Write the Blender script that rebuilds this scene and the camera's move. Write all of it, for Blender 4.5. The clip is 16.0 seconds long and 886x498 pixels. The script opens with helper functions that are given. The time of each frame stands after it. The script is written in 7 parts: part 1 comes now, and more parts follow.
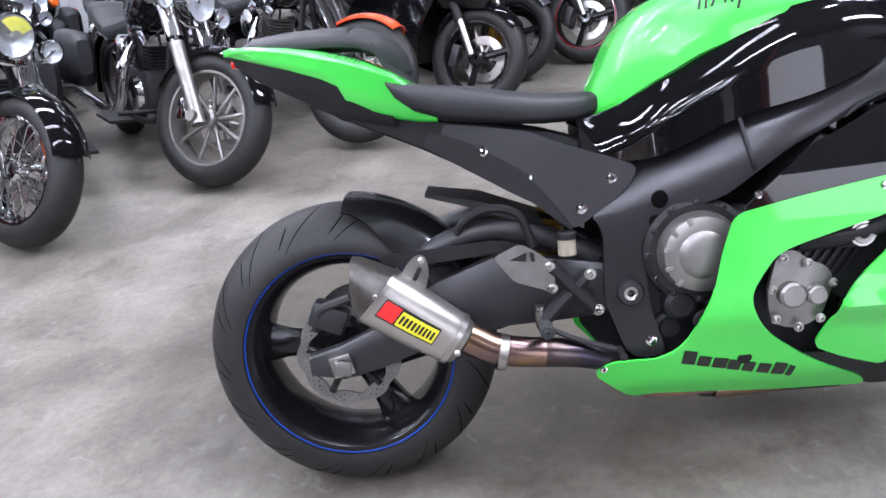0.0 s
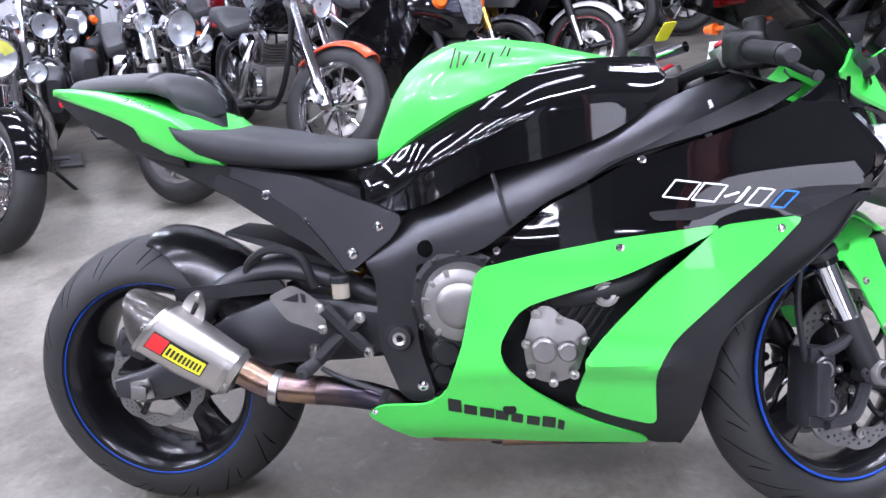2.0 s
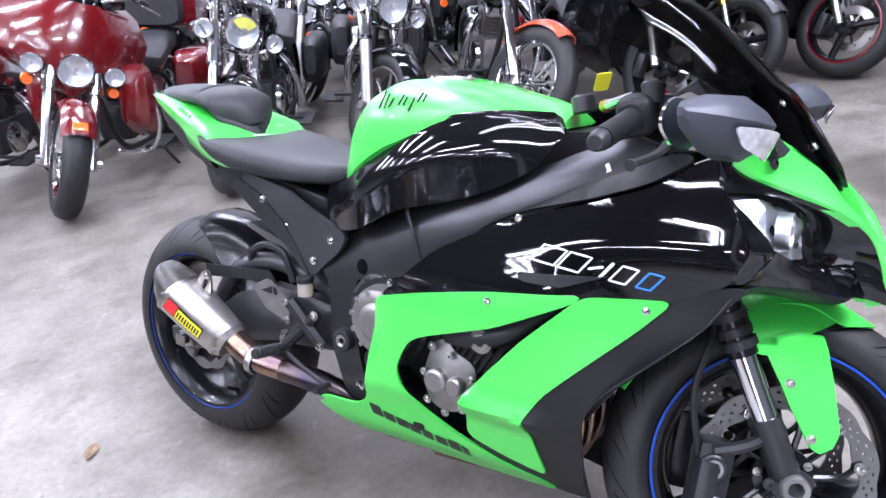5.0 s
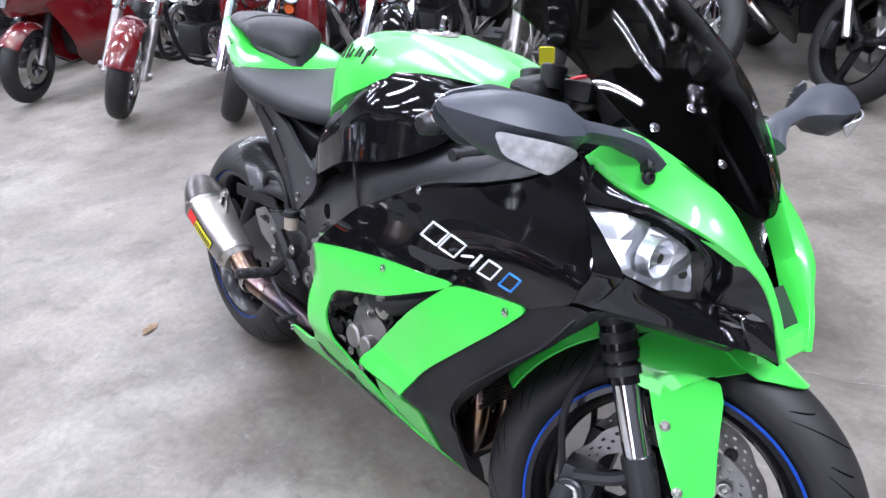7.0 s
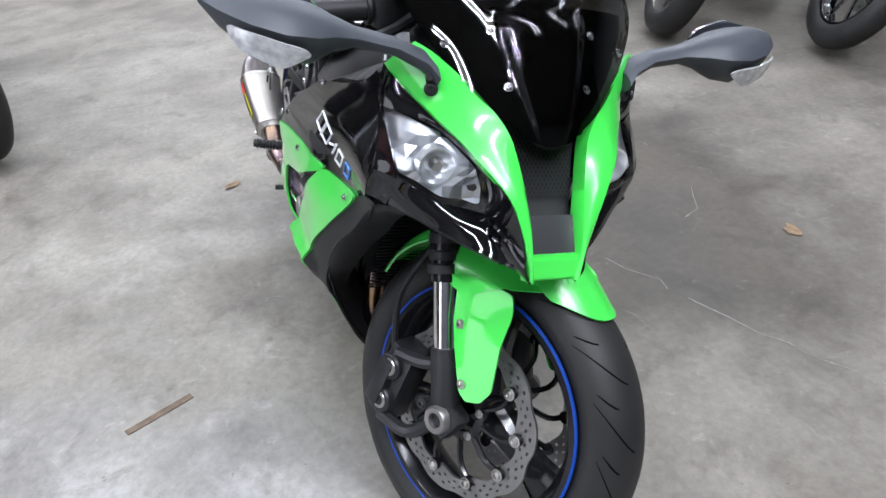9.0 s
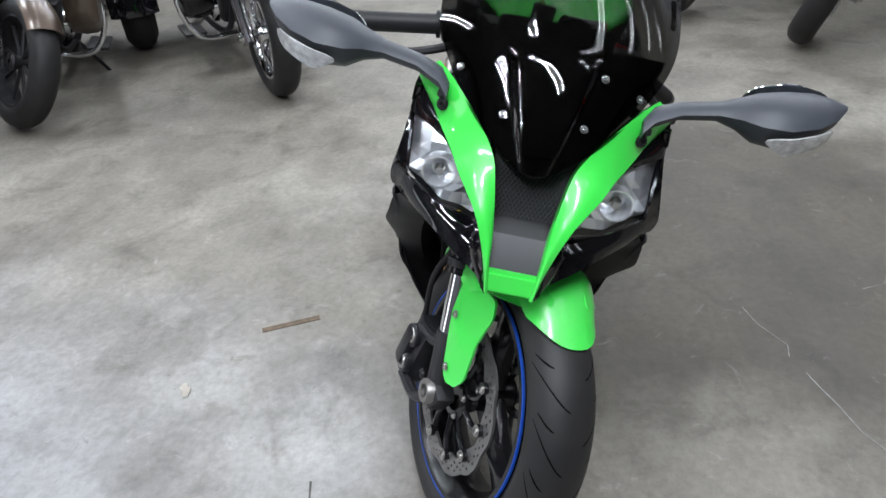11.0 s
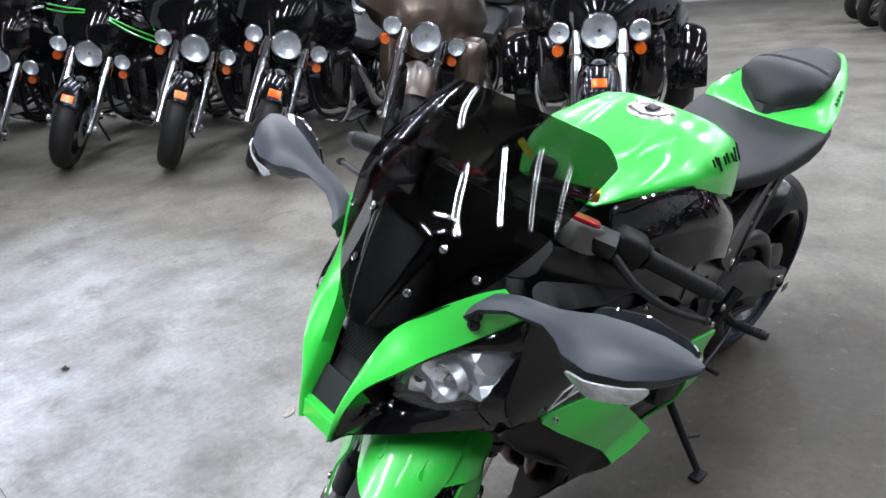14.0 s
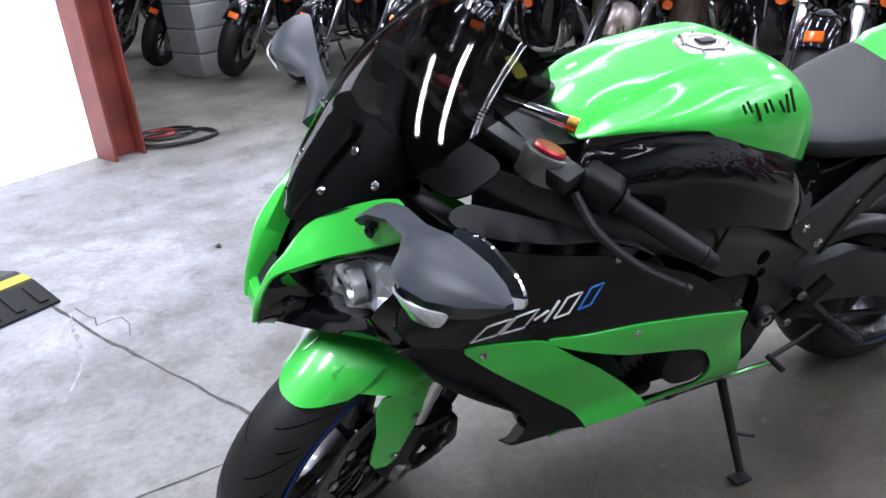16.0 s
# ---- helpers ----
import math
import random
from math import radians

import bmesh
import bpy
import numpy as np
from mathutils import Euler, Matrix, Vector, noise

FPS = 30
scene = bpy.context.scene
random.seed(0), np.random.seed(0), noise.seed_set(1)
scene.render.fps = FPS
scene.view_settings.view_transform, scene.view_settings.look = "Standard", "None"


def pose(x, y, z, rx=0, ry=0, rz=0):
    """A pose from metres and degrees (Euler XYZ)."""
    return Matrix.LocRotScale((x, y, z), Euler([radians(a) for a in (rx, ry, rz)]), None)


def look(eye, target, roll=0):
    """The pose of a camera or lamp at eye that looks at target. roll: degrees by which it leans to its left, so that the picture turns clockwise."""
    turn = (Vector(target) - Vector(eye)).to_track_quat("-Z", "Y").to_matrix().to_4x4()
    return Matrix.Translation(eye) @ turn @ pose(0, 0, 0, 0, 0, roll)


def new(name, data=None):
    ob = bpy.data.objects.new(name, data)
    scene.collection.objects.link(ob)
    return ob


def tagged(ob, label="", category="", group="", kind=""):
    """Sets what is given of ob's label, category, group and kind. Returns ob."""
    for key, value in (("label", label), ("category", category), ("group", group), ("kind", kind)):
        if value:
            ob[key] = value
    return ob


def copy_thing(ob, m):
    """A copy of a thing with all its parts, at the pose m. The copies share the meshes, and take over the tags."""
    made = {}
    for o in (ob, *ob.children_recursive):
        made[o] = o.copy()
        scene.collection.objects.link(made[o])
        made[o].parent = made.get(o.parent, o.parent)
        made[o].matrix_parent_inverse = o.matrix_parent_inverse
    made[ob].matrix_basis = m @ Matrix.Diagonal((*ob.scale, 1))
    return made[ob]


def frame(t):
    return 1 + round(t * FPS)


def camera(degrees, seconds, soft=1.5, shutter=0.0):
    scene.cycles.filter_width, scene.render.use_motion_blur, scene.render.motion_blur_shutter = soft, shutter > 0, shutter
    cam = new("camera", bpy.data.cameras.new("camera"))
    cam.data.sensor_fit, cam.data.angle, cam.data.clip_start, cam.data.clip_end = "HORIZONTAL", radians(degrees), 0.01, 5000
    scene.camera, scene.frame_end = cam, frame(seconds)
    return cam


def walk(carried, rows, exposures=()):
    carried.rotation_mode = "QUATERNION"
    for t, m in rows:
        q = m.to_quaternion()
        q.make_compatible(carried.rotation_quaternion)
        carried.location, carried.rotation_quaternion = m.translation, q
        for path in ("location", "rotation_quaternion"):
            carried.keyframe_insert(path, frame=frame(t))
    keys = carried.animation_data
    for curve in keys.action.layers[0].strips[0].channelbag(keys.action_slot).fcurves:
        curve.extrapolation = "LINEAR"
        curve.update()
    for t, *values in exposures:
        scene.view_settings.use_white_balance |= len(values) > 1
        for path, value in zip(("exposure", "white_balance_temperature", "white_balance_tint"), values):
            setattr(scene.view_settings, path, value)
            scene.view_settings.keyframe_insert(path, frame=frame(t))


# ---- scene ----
cam = camera(63.2, 16.0)
PATH = [
    (0, (0.308, -1.326, 1.123), (0.185, 0.479, 0.27), -7.1),
    (0.5, (0.467, -1.339, 1.099), (0.292, 0.469, 0.263), -7.5),
    (1, (0.622, -1.371, 1.108), (0.363, 0.443, 0.305), -8.0),
    (1.5, (0.724, -1.366, 1.128), (0.437, 0.451, 0.344), -7.4),
    (2, (0.861, -1.313, 1.132), (0.561, 0.498, 0.338), -6.5),
    (2.5, (0.989, -1.268, 1.164), (0.686, 0.543, 0.37), -7.1),
    (3, (1.136, -1.267, 1.203), (0.716, 0.531, 0.433), -8.1),
    (3.5, (1.257, -1.278, 1.226), (0.626, 0.465, 0.475), -7.9),
    (4, (1.345, -1.231, 1.218), (0.55, 0.445, 0.472), -8.7),
    (4.2, (1.383, -1.195, 1.22), (0.523, 0.443, 0.46), -8.7),
    (6.3, (1.798, -0.901, 1.197), (0.494, 0.34, 0.326), -7.3),
    (6.5, (1.829, -0.837, 1.192), (0.482, 0.353, 0.315), -6.5),
    (7, (1.898, -0.734, 1.188), (0.45, 0.311, 0.289), -6.8),
    (7.5, (2.041, -0.66, 1.199), (0.508, 0.199, 0.243), -8.1),
    (8, (2.163, -0.591, 1.189), (0.575, 0.156, 0.231), -8.3),
    (8.5, (2.225, -0.452, 1.164), (0.606, 0.189, 0.18), -7.8),
    (8.7, (2.245, -0.395, 1.164), (0.623, 0.192, 0.15), -6.7),
    (10.8, (2.458, 0.084, 1.22), (0.786, -0.149, 0.147), -6.1),
    (11, (2.429, 0.128, 1.222), (0.747, -0.183, 0.186), -5.4),
    (11.5, (2.381, 0.232, 1.249), (0.68, -0.225, 0.301), -5.5),
    (12, (2.347, 0.388, 1.274), (0.678, -0.307, 0.419), -4.8),
    (12.5, (2.274, 0.513, 1.278), (0.66, -0.359, 0.481), -5.5),
    (13, (2.156, 0.616, 1.264), (0.619, -0.416, 0.508), -4.4),
    (13.5, (2.069, 0.728, 1.254), (0.664, -0.485, 0.511), -4.6),
    (14, (1.995, 0.883, 1.249), (0.764, -0.495, 0.485), -4.7),
    (14.5, (1.926, 0.972, 1.232), (0.829, -0.503, 0.444), -4.4),
    (15, (1.811, 1.001, 1.212), (0.85, -0.565, 0.423), -3.7),
    (15.5, (1.698, 1.028, 1.187), (0.946, -0.634, 0.367), -3.5),
    (16, (1.606, 1.124, 1.153), (0.978, -0.577, 0.31), -3.7),
]
EXPOSURES = [(0, 1.12, 6000, 22), (1.5, 1.26, 5880, 24), (3, 1.40, 5850, 26), (4.2, 1.40, 5850, 26), (6.5, 1.15, 5930, 23), (8.5, .78, 6100, 17), (11, .42, 6250, 12), (12.5, .37, 6250, 12), (14, .48, 6150, 14), (16, .45, 6050, 19)]
walk(cam, [(t, look(eye, target, roll)) for t, eye, target, roll in PATH], EXPOSURES)

# ---- room light: rows of fluorescent battens under a dark ceiling ----
world = bpy.data.worlds.new("world")
scene.world = world
world.use_nodes = True
world.node_tree.nodes["Background"].inputs[0].default_value = (0.9, 0.95, 1.0, 1)
world.node_tree.nodes["Background"].inputs[1].default_value = 0.03
CEIL = 4.3
# twin-tube strips in even rows along the hall, their power uneven by place
LAMPS = [(a, b) for b in (-8.0, -6.1, -4.4, -2.7, -1.0, .7, 2.4, 4.1, 5.8) for a in (-7.4, -3.8, -.2, 3.4)]
LAMPS = [(a, b) for a, b in LAMPS if b > -3.5 or a < -1]
for la, lb in LAMPS:
    for side in (-.09, .09):
        d = bpy.data.lights.new("tube_light", "AREA")
        d.shape, d.size, d.size_y = "RECTANGLE", 2.3, 0.018
        # raised near the doorway in place of more daylight, lowered over the motorcycle
        d.energy = 17 * (3.7 if la > 3 and -3 < lb < 0 else 1.7 if la > -1 and lb < -2 else .35 if la > 3 else .6 if la > -1 and lb < 2 else 1.4)
        d.color = (0.93, 0.97, 1.0)
        o = new("tube_light", d)
        o.matrix_world = pose(0, 0, 0, 0, 0, 32) @ pose(la, lb + side, CEIL - 0.16)
# ---- materials ----
def mat(name, color, rough=0.5, metal=0.0, coat=0.0, vary=0.0, scale=6.0, bump=0.0, bscale=60.0, second=None, spec=0.5, rvary=0.0, alpha=1.0, detail=5.0):
    m = bpy.data.materials.new(name)
    m.use_nodes = True
    nt = m.node_tree
    b = nt.nodes["Principled BSDF"]
    b.inputs["Base Color"].default_value = (*color, 1)
    b.inputs["Roughness"].default_value = rough
    b.inputs["Metallic"].default_value = metal
    b.inputs["Coat Weight"].default_value = coat
    b.inputs["Coat Roughness"].default_value = 0.04
    b.inputs["Specular IOR Level"].default_value = spec
    b.inputs["Alpha"].default_value = alpha
    tc = nt.nodes.new("ShaderNodeTexCoord")
    if vary or rvary or second:
        n = nt.nodes.new("ShaderNodeTexNoise")
        n.inputs["Scale"].default_value, n.inputs["Detail"].default_value = scale, detail
        nt.links.new(tc.outputs["Object"], n.inputs["Vector"])
        r = nt.nodes.new("ShaderNodeValToRGB")
        r.color_ramp.elements[0].position, r.color_ramp.elements[1].position = 0.32, 0.68
        two = second or tuple(min(1, c * (1 + vary)) for c in color)
        one = color if second else tuple(c * (1 - vary) for c in color)
        r.color_ramp.elements[0].color, r.color_ramp.elements[1].color = (*one, 1), (*two, 1)
        nt.links.new(n.outputs["Fac"], r.inputs["Fac"])
        nt.links.new(r.outputs["Color"], b.inputs["Base Color"])
        if rvary:
            k = nt.nodes.new("ShaderNodeMapRange")
            k.inputs["To Min"].default_value, k.inputs["To Max"].default_value = max(0.02, rough - rvary), min(1, rough + rvary)
            nt.links.new(n.outputs["Fac"], k.inputs["Value"])
            nt.links.new(k.outputs["Result"], b.inputs["Roughness"])
    if bump:
        n2 = nt.nodes.new("ShaderNodeTexNoise")
        n2.inputs["Scale"].default_value, n2.inputs["Detail"].default_value = bscale, 4
        nt.links.new(tc.outputs["Object"], n2.inputs["Vector"])
        bu = nt.nodes.new("ShaderNodeBump")
        bu.inputs["Strength"].default_value, bu.inputs["Distance"].default_value = bump, 0.002
        nt.links.new(n2.outputs["Fac"], bu.inputs["Height"])
        nt.links.new(bu.outputs["Normal"], b.inputs["Normal"])
    return m


def glass(name, color, rough=0.02, base=0.04, rise=0.75):
    """Thin tinted sheet: part clear, part glossy, more so at a slant."""
    m = bpy.data.materials.new(name)
    m.use_nodes = True
    nt = m.node_tree
    nt.nodes.remove(nt.nodes["Principled BSDF"])
    out = nt.nodes["Material Output"]
    tr, gl, mx, lw, pw, sc = (nt.nodes.new("ShaderNode" + k) for k in ("BsdfTransparent", "BsdfGlossy", "MixShader", "LayerWeight", "Math", "MapRange"))
    tr.inputs["Color"].default_value = (*color, 1)
    gl.inputs["Roughness"].default_value = rough
    gl.inputs["Color"].default_value = (0.95, 0.95, 0.95, 1)
    lw.inputs["Blend"].default_value = 0.5
    pw.operation = "POWER"
    pw.inputs[1].default_value = 4.0
    sc.inputs["To Min"].default_value, sc.inputs["To Max"].default_value = base, rise
    nt.links.new(lw.outputs["Facing"], pw.inputs[0])
    nt.links.new(pw.outputs[0], sc.inputs["Value"])
    nt.links.new(sc.outputs["Result"], mx.inputs[0])
    nt.links.new(tr.outputs[0], mx.inputs[1])
    nt.links.new(gl.outputs[0], mx.inputs[2])
    nt.links.new(mx.outputs[0], out.inputs["Surface"])
    return m


GREEN = mat("lime_green_paint", (0.045, 0.61, 0.062), 0.36, coat=1.0, vary=0.05, scale=3, spec=0.45)
GLOSS = mat("gloss_black_paint", (0.0036, 0.0036, 0.0042), 0.030, vary=0.2, scale=4, spec=0.5)
MATTE = mat("matte_black_plastic", (0.0085, 0.0085, 0.0094), 0.50, vary=0.25, scale=9, bump=0.10, bscale=700, spec=0.30)
GREYFRAME = mat("satin_grey_aluminium", (0.060, 0.060, 0.064), 0.30, metal=0.8, vary=0.15, scale=5, bump=0.04, bscale=500)
DARKPLATE = mat("dark_grey_cover", (0.024, 0.024, 0.027), 0.40, metal=0.2, vary=0.15, scale=6, bump=0.05, bscale=500)
MIRRORGREY = mat("grey_mirror_plastic", (0.038, 0.043, 0.052), 0.42, vary=0.12, scale=8, bump=0.12, bscale=1200, spec=.35)
VINYL = mat("black_seat_vinyl", (0.018, 0.0185, 0.0205), 0.52, vary=0.18, scale=7, bump=0.25, bscale=900, spec=0.40)
RUBBER = mat("tyre_rubber", (0.010, 0.010, 0.0105), 0.55, vary=0.35, scale=11, bump=0.15, bscale=260, second=(0.017, 0.0165, 0.016), spec=0.35)
RIMBLACK = mat("black_rim", (0.006, 0.006, 0.007), 0.22, coat=0.15, spec=.3, vary=0.3, scale=8)
BLUE = mat("blue_rim_stripe", (0.005, 0.045, 0.28), 0.45, vary=0.1, spec=.25)
STEEL = mat("brushed_steel", (0.42, 0.41, 0.39), 0.30, metal=1.0, vary=0.12, scale=14, rvary=0.1, bump=0.05, bscale=400)
TITAN = mat("grey_titanium", (0.44, 0.42, 0.39), 0.34, metal=0.9, vary=0.08, scale=9, bump=0.08, bscale=500)
CARBON = mat("dark_carbon", (0.05, 0.045, 0.040), 0.30, metal=0.4, coat=0.4, vary=0.3, scale=120)
CHROME = mat("chrome", (0.72, 0.73, 0.75), 0.07, metal=1.0, vary=0.08, scale=10)
ALLOY = mat("cast_alloy", (0.25, 0.24, 0.23), 0.40, metal=0.85, vary=0.15, scale=18, bump=0.15, bscale=300)
DARKALLOY = mat("dark_cast_alloy", (0.024, 0.024, 0.026), 0.45, metal=0.4, vary=0.25, scale=14, bump=0.12, bscale=250)
ENGINE = mat("engine_block", (0.014, 0.014, 0.015), 0.5, metal=0.4, vary=0.4, scale=22, bump=0.2, bscale=160)
BLUED = mat("blued_pipe", (0.20, 0.14, 0.10), 0.28, metal=1.0, scale=7, second=(0.030, 0.034, 0.062), rvary=0.08)
BRONZE = mat("heat_tinted_pipe", (0.34, 0.22, 0.12), 0.25, metal=1.0, scale=16, second=(0.13, 0.10, 0.16), rvary=0.08)
GOLD = mat("gold_anodised", (0.55, 0.33, 0.06), 0.3, metal=1.0, vary=0.15)
RED = mat("red_anodised", (0.55, 0.02, 0.03), 0.3, metal=0.4, coat=0.4, vary=0.1)
WHITE = mat("white_decal", (0.78, 0.79, 0.80), 0.4, vary=0.04)
DECALBLUE = mat("blue_decal", (0.03, 0.20, 0.62), 0.4, vary=0.05)
DECALGREY = mat("grey_decal", (0.05, 0.05, 0.055), 0.3, vary=0.1)
DECALBLACK = mat("black_decal", (0.010, 0.012, 0.010), 0.35, vary=0.2)
YELLOW = mat("yellow_label", (0.72, 0.66, 0.02), 0.45, vary=0.06)
DECALRED = mat("red_label", (0.62, 0.02, 0.02), 0.45, vary=0.06)
LENS = glass("clear_lens", (0.93, 0.95, 0.97), 0.02, .05, .6)
SMOKE = glass("smoked_screen", (0.31, 0.31, 0.30), 0.015, .045, .28)
LAMPSILVER = mat("lamp_reflector", (0.88, 0.89, 0.91), 0.30, metal=0.92, vary=0.06, scale=30)
MIRROR = mat("mirror_glass", (0.8, 0.82, 0.84), 0.01, metal=1.0)
ORANGE = mat("orange_lens", (0.75, 0.13, 0.01), 0.15, coat=0.6, vary=0.15, scale=30)
REDLENS = mat("red_lens", (0.5, 0.01, 0.01), 0.12, coat=0.6, vary=0.15, scale=30)
INDICATOR = mat("clear_indicator_lens", (0.46, 0.47, 0.48), 0.16, metal=.4, coat=1.0, vary=0.25, scale=90, bump=0.3, bscale=160)
AMBERFLUID = mat("translucent_reservoir", (0.26, 0.23, 0.18), 0.3, vary=0.1)
DISC = mat("dull_disc_steel", (0.22, 0.216, 0.21), 0.42, metal=0.9, vary=0.15, scale=20, bump=0.05, bscale=300)
CALIPER = mat("dark_anodised_caliper", (0.030, 0.030, 0.033), 0.36, metal=0.6, vary=0.2, scale=18, bump=0.08, bscale=300)
GROOVE = mat("dark_tread_groove", (0.0025, 0.0025, 0.0025), 0.9, spec=0.05, vary=0.2)

# ---- builders ----
def smooth(a):
    a = min(1.0, max(0.0, a))
    return a * a * (3 - 2 * a)


def table(rows, x):
    """Linear look-up in rows of (x, value...)."""
    if x <= rows[0][0]:
        return rows[0][1]
    for (a, p), (b, q) in zip(rows, rows[1:]):
        if x <= b:
            return p + (q - p) * (x - a) / (b - a)
    return rows[-1][1]


def flow(rows, x):
    """Smooth look-up through rows of (x, value), without overshoot."""
    if x <= rows[0][0]:
        return rows[0][1]
    if x >= rows[-1][0]:
        return rows[-1][1]
    d = [(b[1] - a[1]) / (b[0] - a[0]) for a, b in zip(rows, rows[1:])]
    m = [d[0], *[0.0 if p * q <= 0 else 2 * p * q / (p + q) for p, q in zip(d, d[1:])], d[-1]]
    for i, ((a, p), (b, q)) in enumerate(zip(rows, rows[1:])):
        if x <= b:
            h = b - a
            t = (x - a) / h
            return p * (1 + 2 * t) * (1 - t) ** 2 + h * m[i] * t * (1 - t) ** 2 + q * t * t * (3 - 2 * t) + h * m[i + 1] * t * t * (t - 1)


def finish(bm, material, flat=False, angle=38):
    bmesh.ops.recalc_face_normals(bm, faces=bm.faces)
    for f in bm.faces:
        f.smooth = not flat
    if not flat:
        lim = radians(angle)
        for e in bm.edges:
            if len(e.link_faces) == 2 and e.calc_face_angle(0) > lim:
                e.smooth = False
    me = bpy.data.meshes.new("mesh")
    bm.to_mesh(me)
    bm.free()
    me.materials.append(material)
    return me


def part(name, bm, material, parent, label="", flat=False, angle=38):
    ob = new(name, finish(bm, material, flat, angle))
    ob.parent = parent
    return tagged(ob, label) if label else ob


def thing(name, bm, material, label, category, group="", kind="", m=None, flat=False):
    ob = new(name, finish(bm, material, flat))
    if m is not None:
        ob.matrix_world = m
    return tagged(ob, label, category, group, kind)


def empty(name, label, category, group="", m=None):
    ob = new(name)
    if m is not None:
        ob.matrix_world = m
    return tagged(ob, label, category, group)


def rings(bm, loops, closed=True, caps=True):
    """Skin a list of equal-length point loops."""
    vs = [[bm.verts.new(p) for p in loop] for loop in loops]
    n = len(vs[0])
    for a, b in zip(vs, vs[1:]):
        for i in range(n if closed else n - 1):
            j = (i + 1) % n
            bm.faces.new((a[i], a[j], b[j], b[i]))
    if caps and closed:
        bm.faces.new(vs[0][::-1])
        bm.faces.new(vs[-1])
    return bm


def curve(pts, steps=6):
    """Catmull-Rom through points."""
    pts = [Vector(p) for p in pts]
    if len(pts) < 3:
        return pts
    full = [pts[0] * 2 - pts[1], *pts, pts[-1] * 2 - pts[-2]]
    out = []
    for a, b, c, d in zip(full, full[1:], full[2:], full[3:]):
        for k in range(steps):
            t = k / steps
            out.append(0.5 * (2 * b + (c - a) * t + (2 * a - 5 * b + 4 * c - d) * t * t + (3 * b - a - 3 * c + d) * t ** 3))
    return [*out, pts[-1]]


def tube(bm, pts, r, seg=10, steps=6, end=None):
    """A round bar along a curve; r may be a number or one for each end."""
    path = curve(pts, steps)
    r0, r1 = (r, r) if isinstance(r, (int, float)) else r
    side, loops = None, []
    for i, p in enumerate(path):
        way = (path[min(i + 1, len(path) - 1)] - path[max(i - 1, 0)]).normalized()
        if side is None:
            side = way.orthogonal().normalized()
        side = (side - way * side.dot(way)).normalized()
        up = way.cross(side)
        rad = r0 + (r1 - r0) * i / (len(path) - 1)
        loops.append([p + (side * math.cos(a) + up * math.sin(a)) * rad for a in (2 * math.pi * k / seg for k in range(seg))])
    return rings(bm, loops)


def lathe(bm, prof, seg=48, axis="y", center=(0, 0, 0), closed=False):
    """Turn (radius, along) round an axis."""
    c = Vector(center)
    loops = []
    for r, h in prof:
        loop = []
        for k in range(seg):
            a = 2 * math.pi * k / seg
            u, v = r * math.cos(a), r * math.sin(a)
            loop.append(c + Vector({"y": (u, h, v), "x": (h, u, v), "z": (u, v, h)}[axis]))
        loops.append(loop)
    if closed:
        loops.append(loops[0])
    rings(bm, loops, caps=False)
    if closed:
        bmesh.ops.remove_doubles(bm, verts=bm.verts, dist=1e-6)
    return bm


def disc(bm, center, normal, r, depth, seg=18, r2=None, bevel=0.0):
    """A short capped cylinder from center along normal."""
    n = Vector(normal).normalized()
    s = n.orthogonal().normalized()
    u = n.cross(s)
    r2 = r if r2 is None else r2
    st = [(0, r), (1, r2)] if not bevel else [(0, r), (1 - bevel / depth, r2), (1, r2 - bevel)]
    rings(bm, [[Vector(center) + n * depth * h + (s * math.cos(a) + u * math.sin(a)) * q for a in (2 * math.pi * k / seg for k in range(seg))] for h, q in st])
    return bm


def box(bm, center, size, m=None, bevel=0.0, seg=2):
    """A box with rounded edges, turned by m about its centre."""
    t = bmesh.new()
    bmesh.ops.create_cube(t, size=1)
    bmesh.ops.scale(t, vec=size, verts=t.verts)
    if bevel:
        bmesh.ops.bevel(t, geom=t.edges, offset=bevel, segments=seg, affect="EDGES", profile=0.6)
    t.transform(Matrix.Translation(center) @ (m if m is not None else Matrix()))
    me = bpy.data.meshes.new("t")
    t.to_mesh(me)
    t.free()
    bm.from_mesh(me)
    bpy.data.meshes.remove(me)
    return bm


def rounded(poly, cut=0.012, times=2):
    """Cut the corners of a polygon."""
    pts = [Vector(p) for p in poly]
    for _ in range(times):
        out = []
        for i, p in enumerate(pts):
            a, b = pts[i - 1], pts[(i + 1) % len(pts)]
            da, db = min(cut, (a - p).length * 0.3), min(cut, (b - p).length * 0.3)
            out += [p + (a - p).normalized() * da, p + (b - p).normalized() * db]
        pts, cut = out, cut * 0.45
    return pts


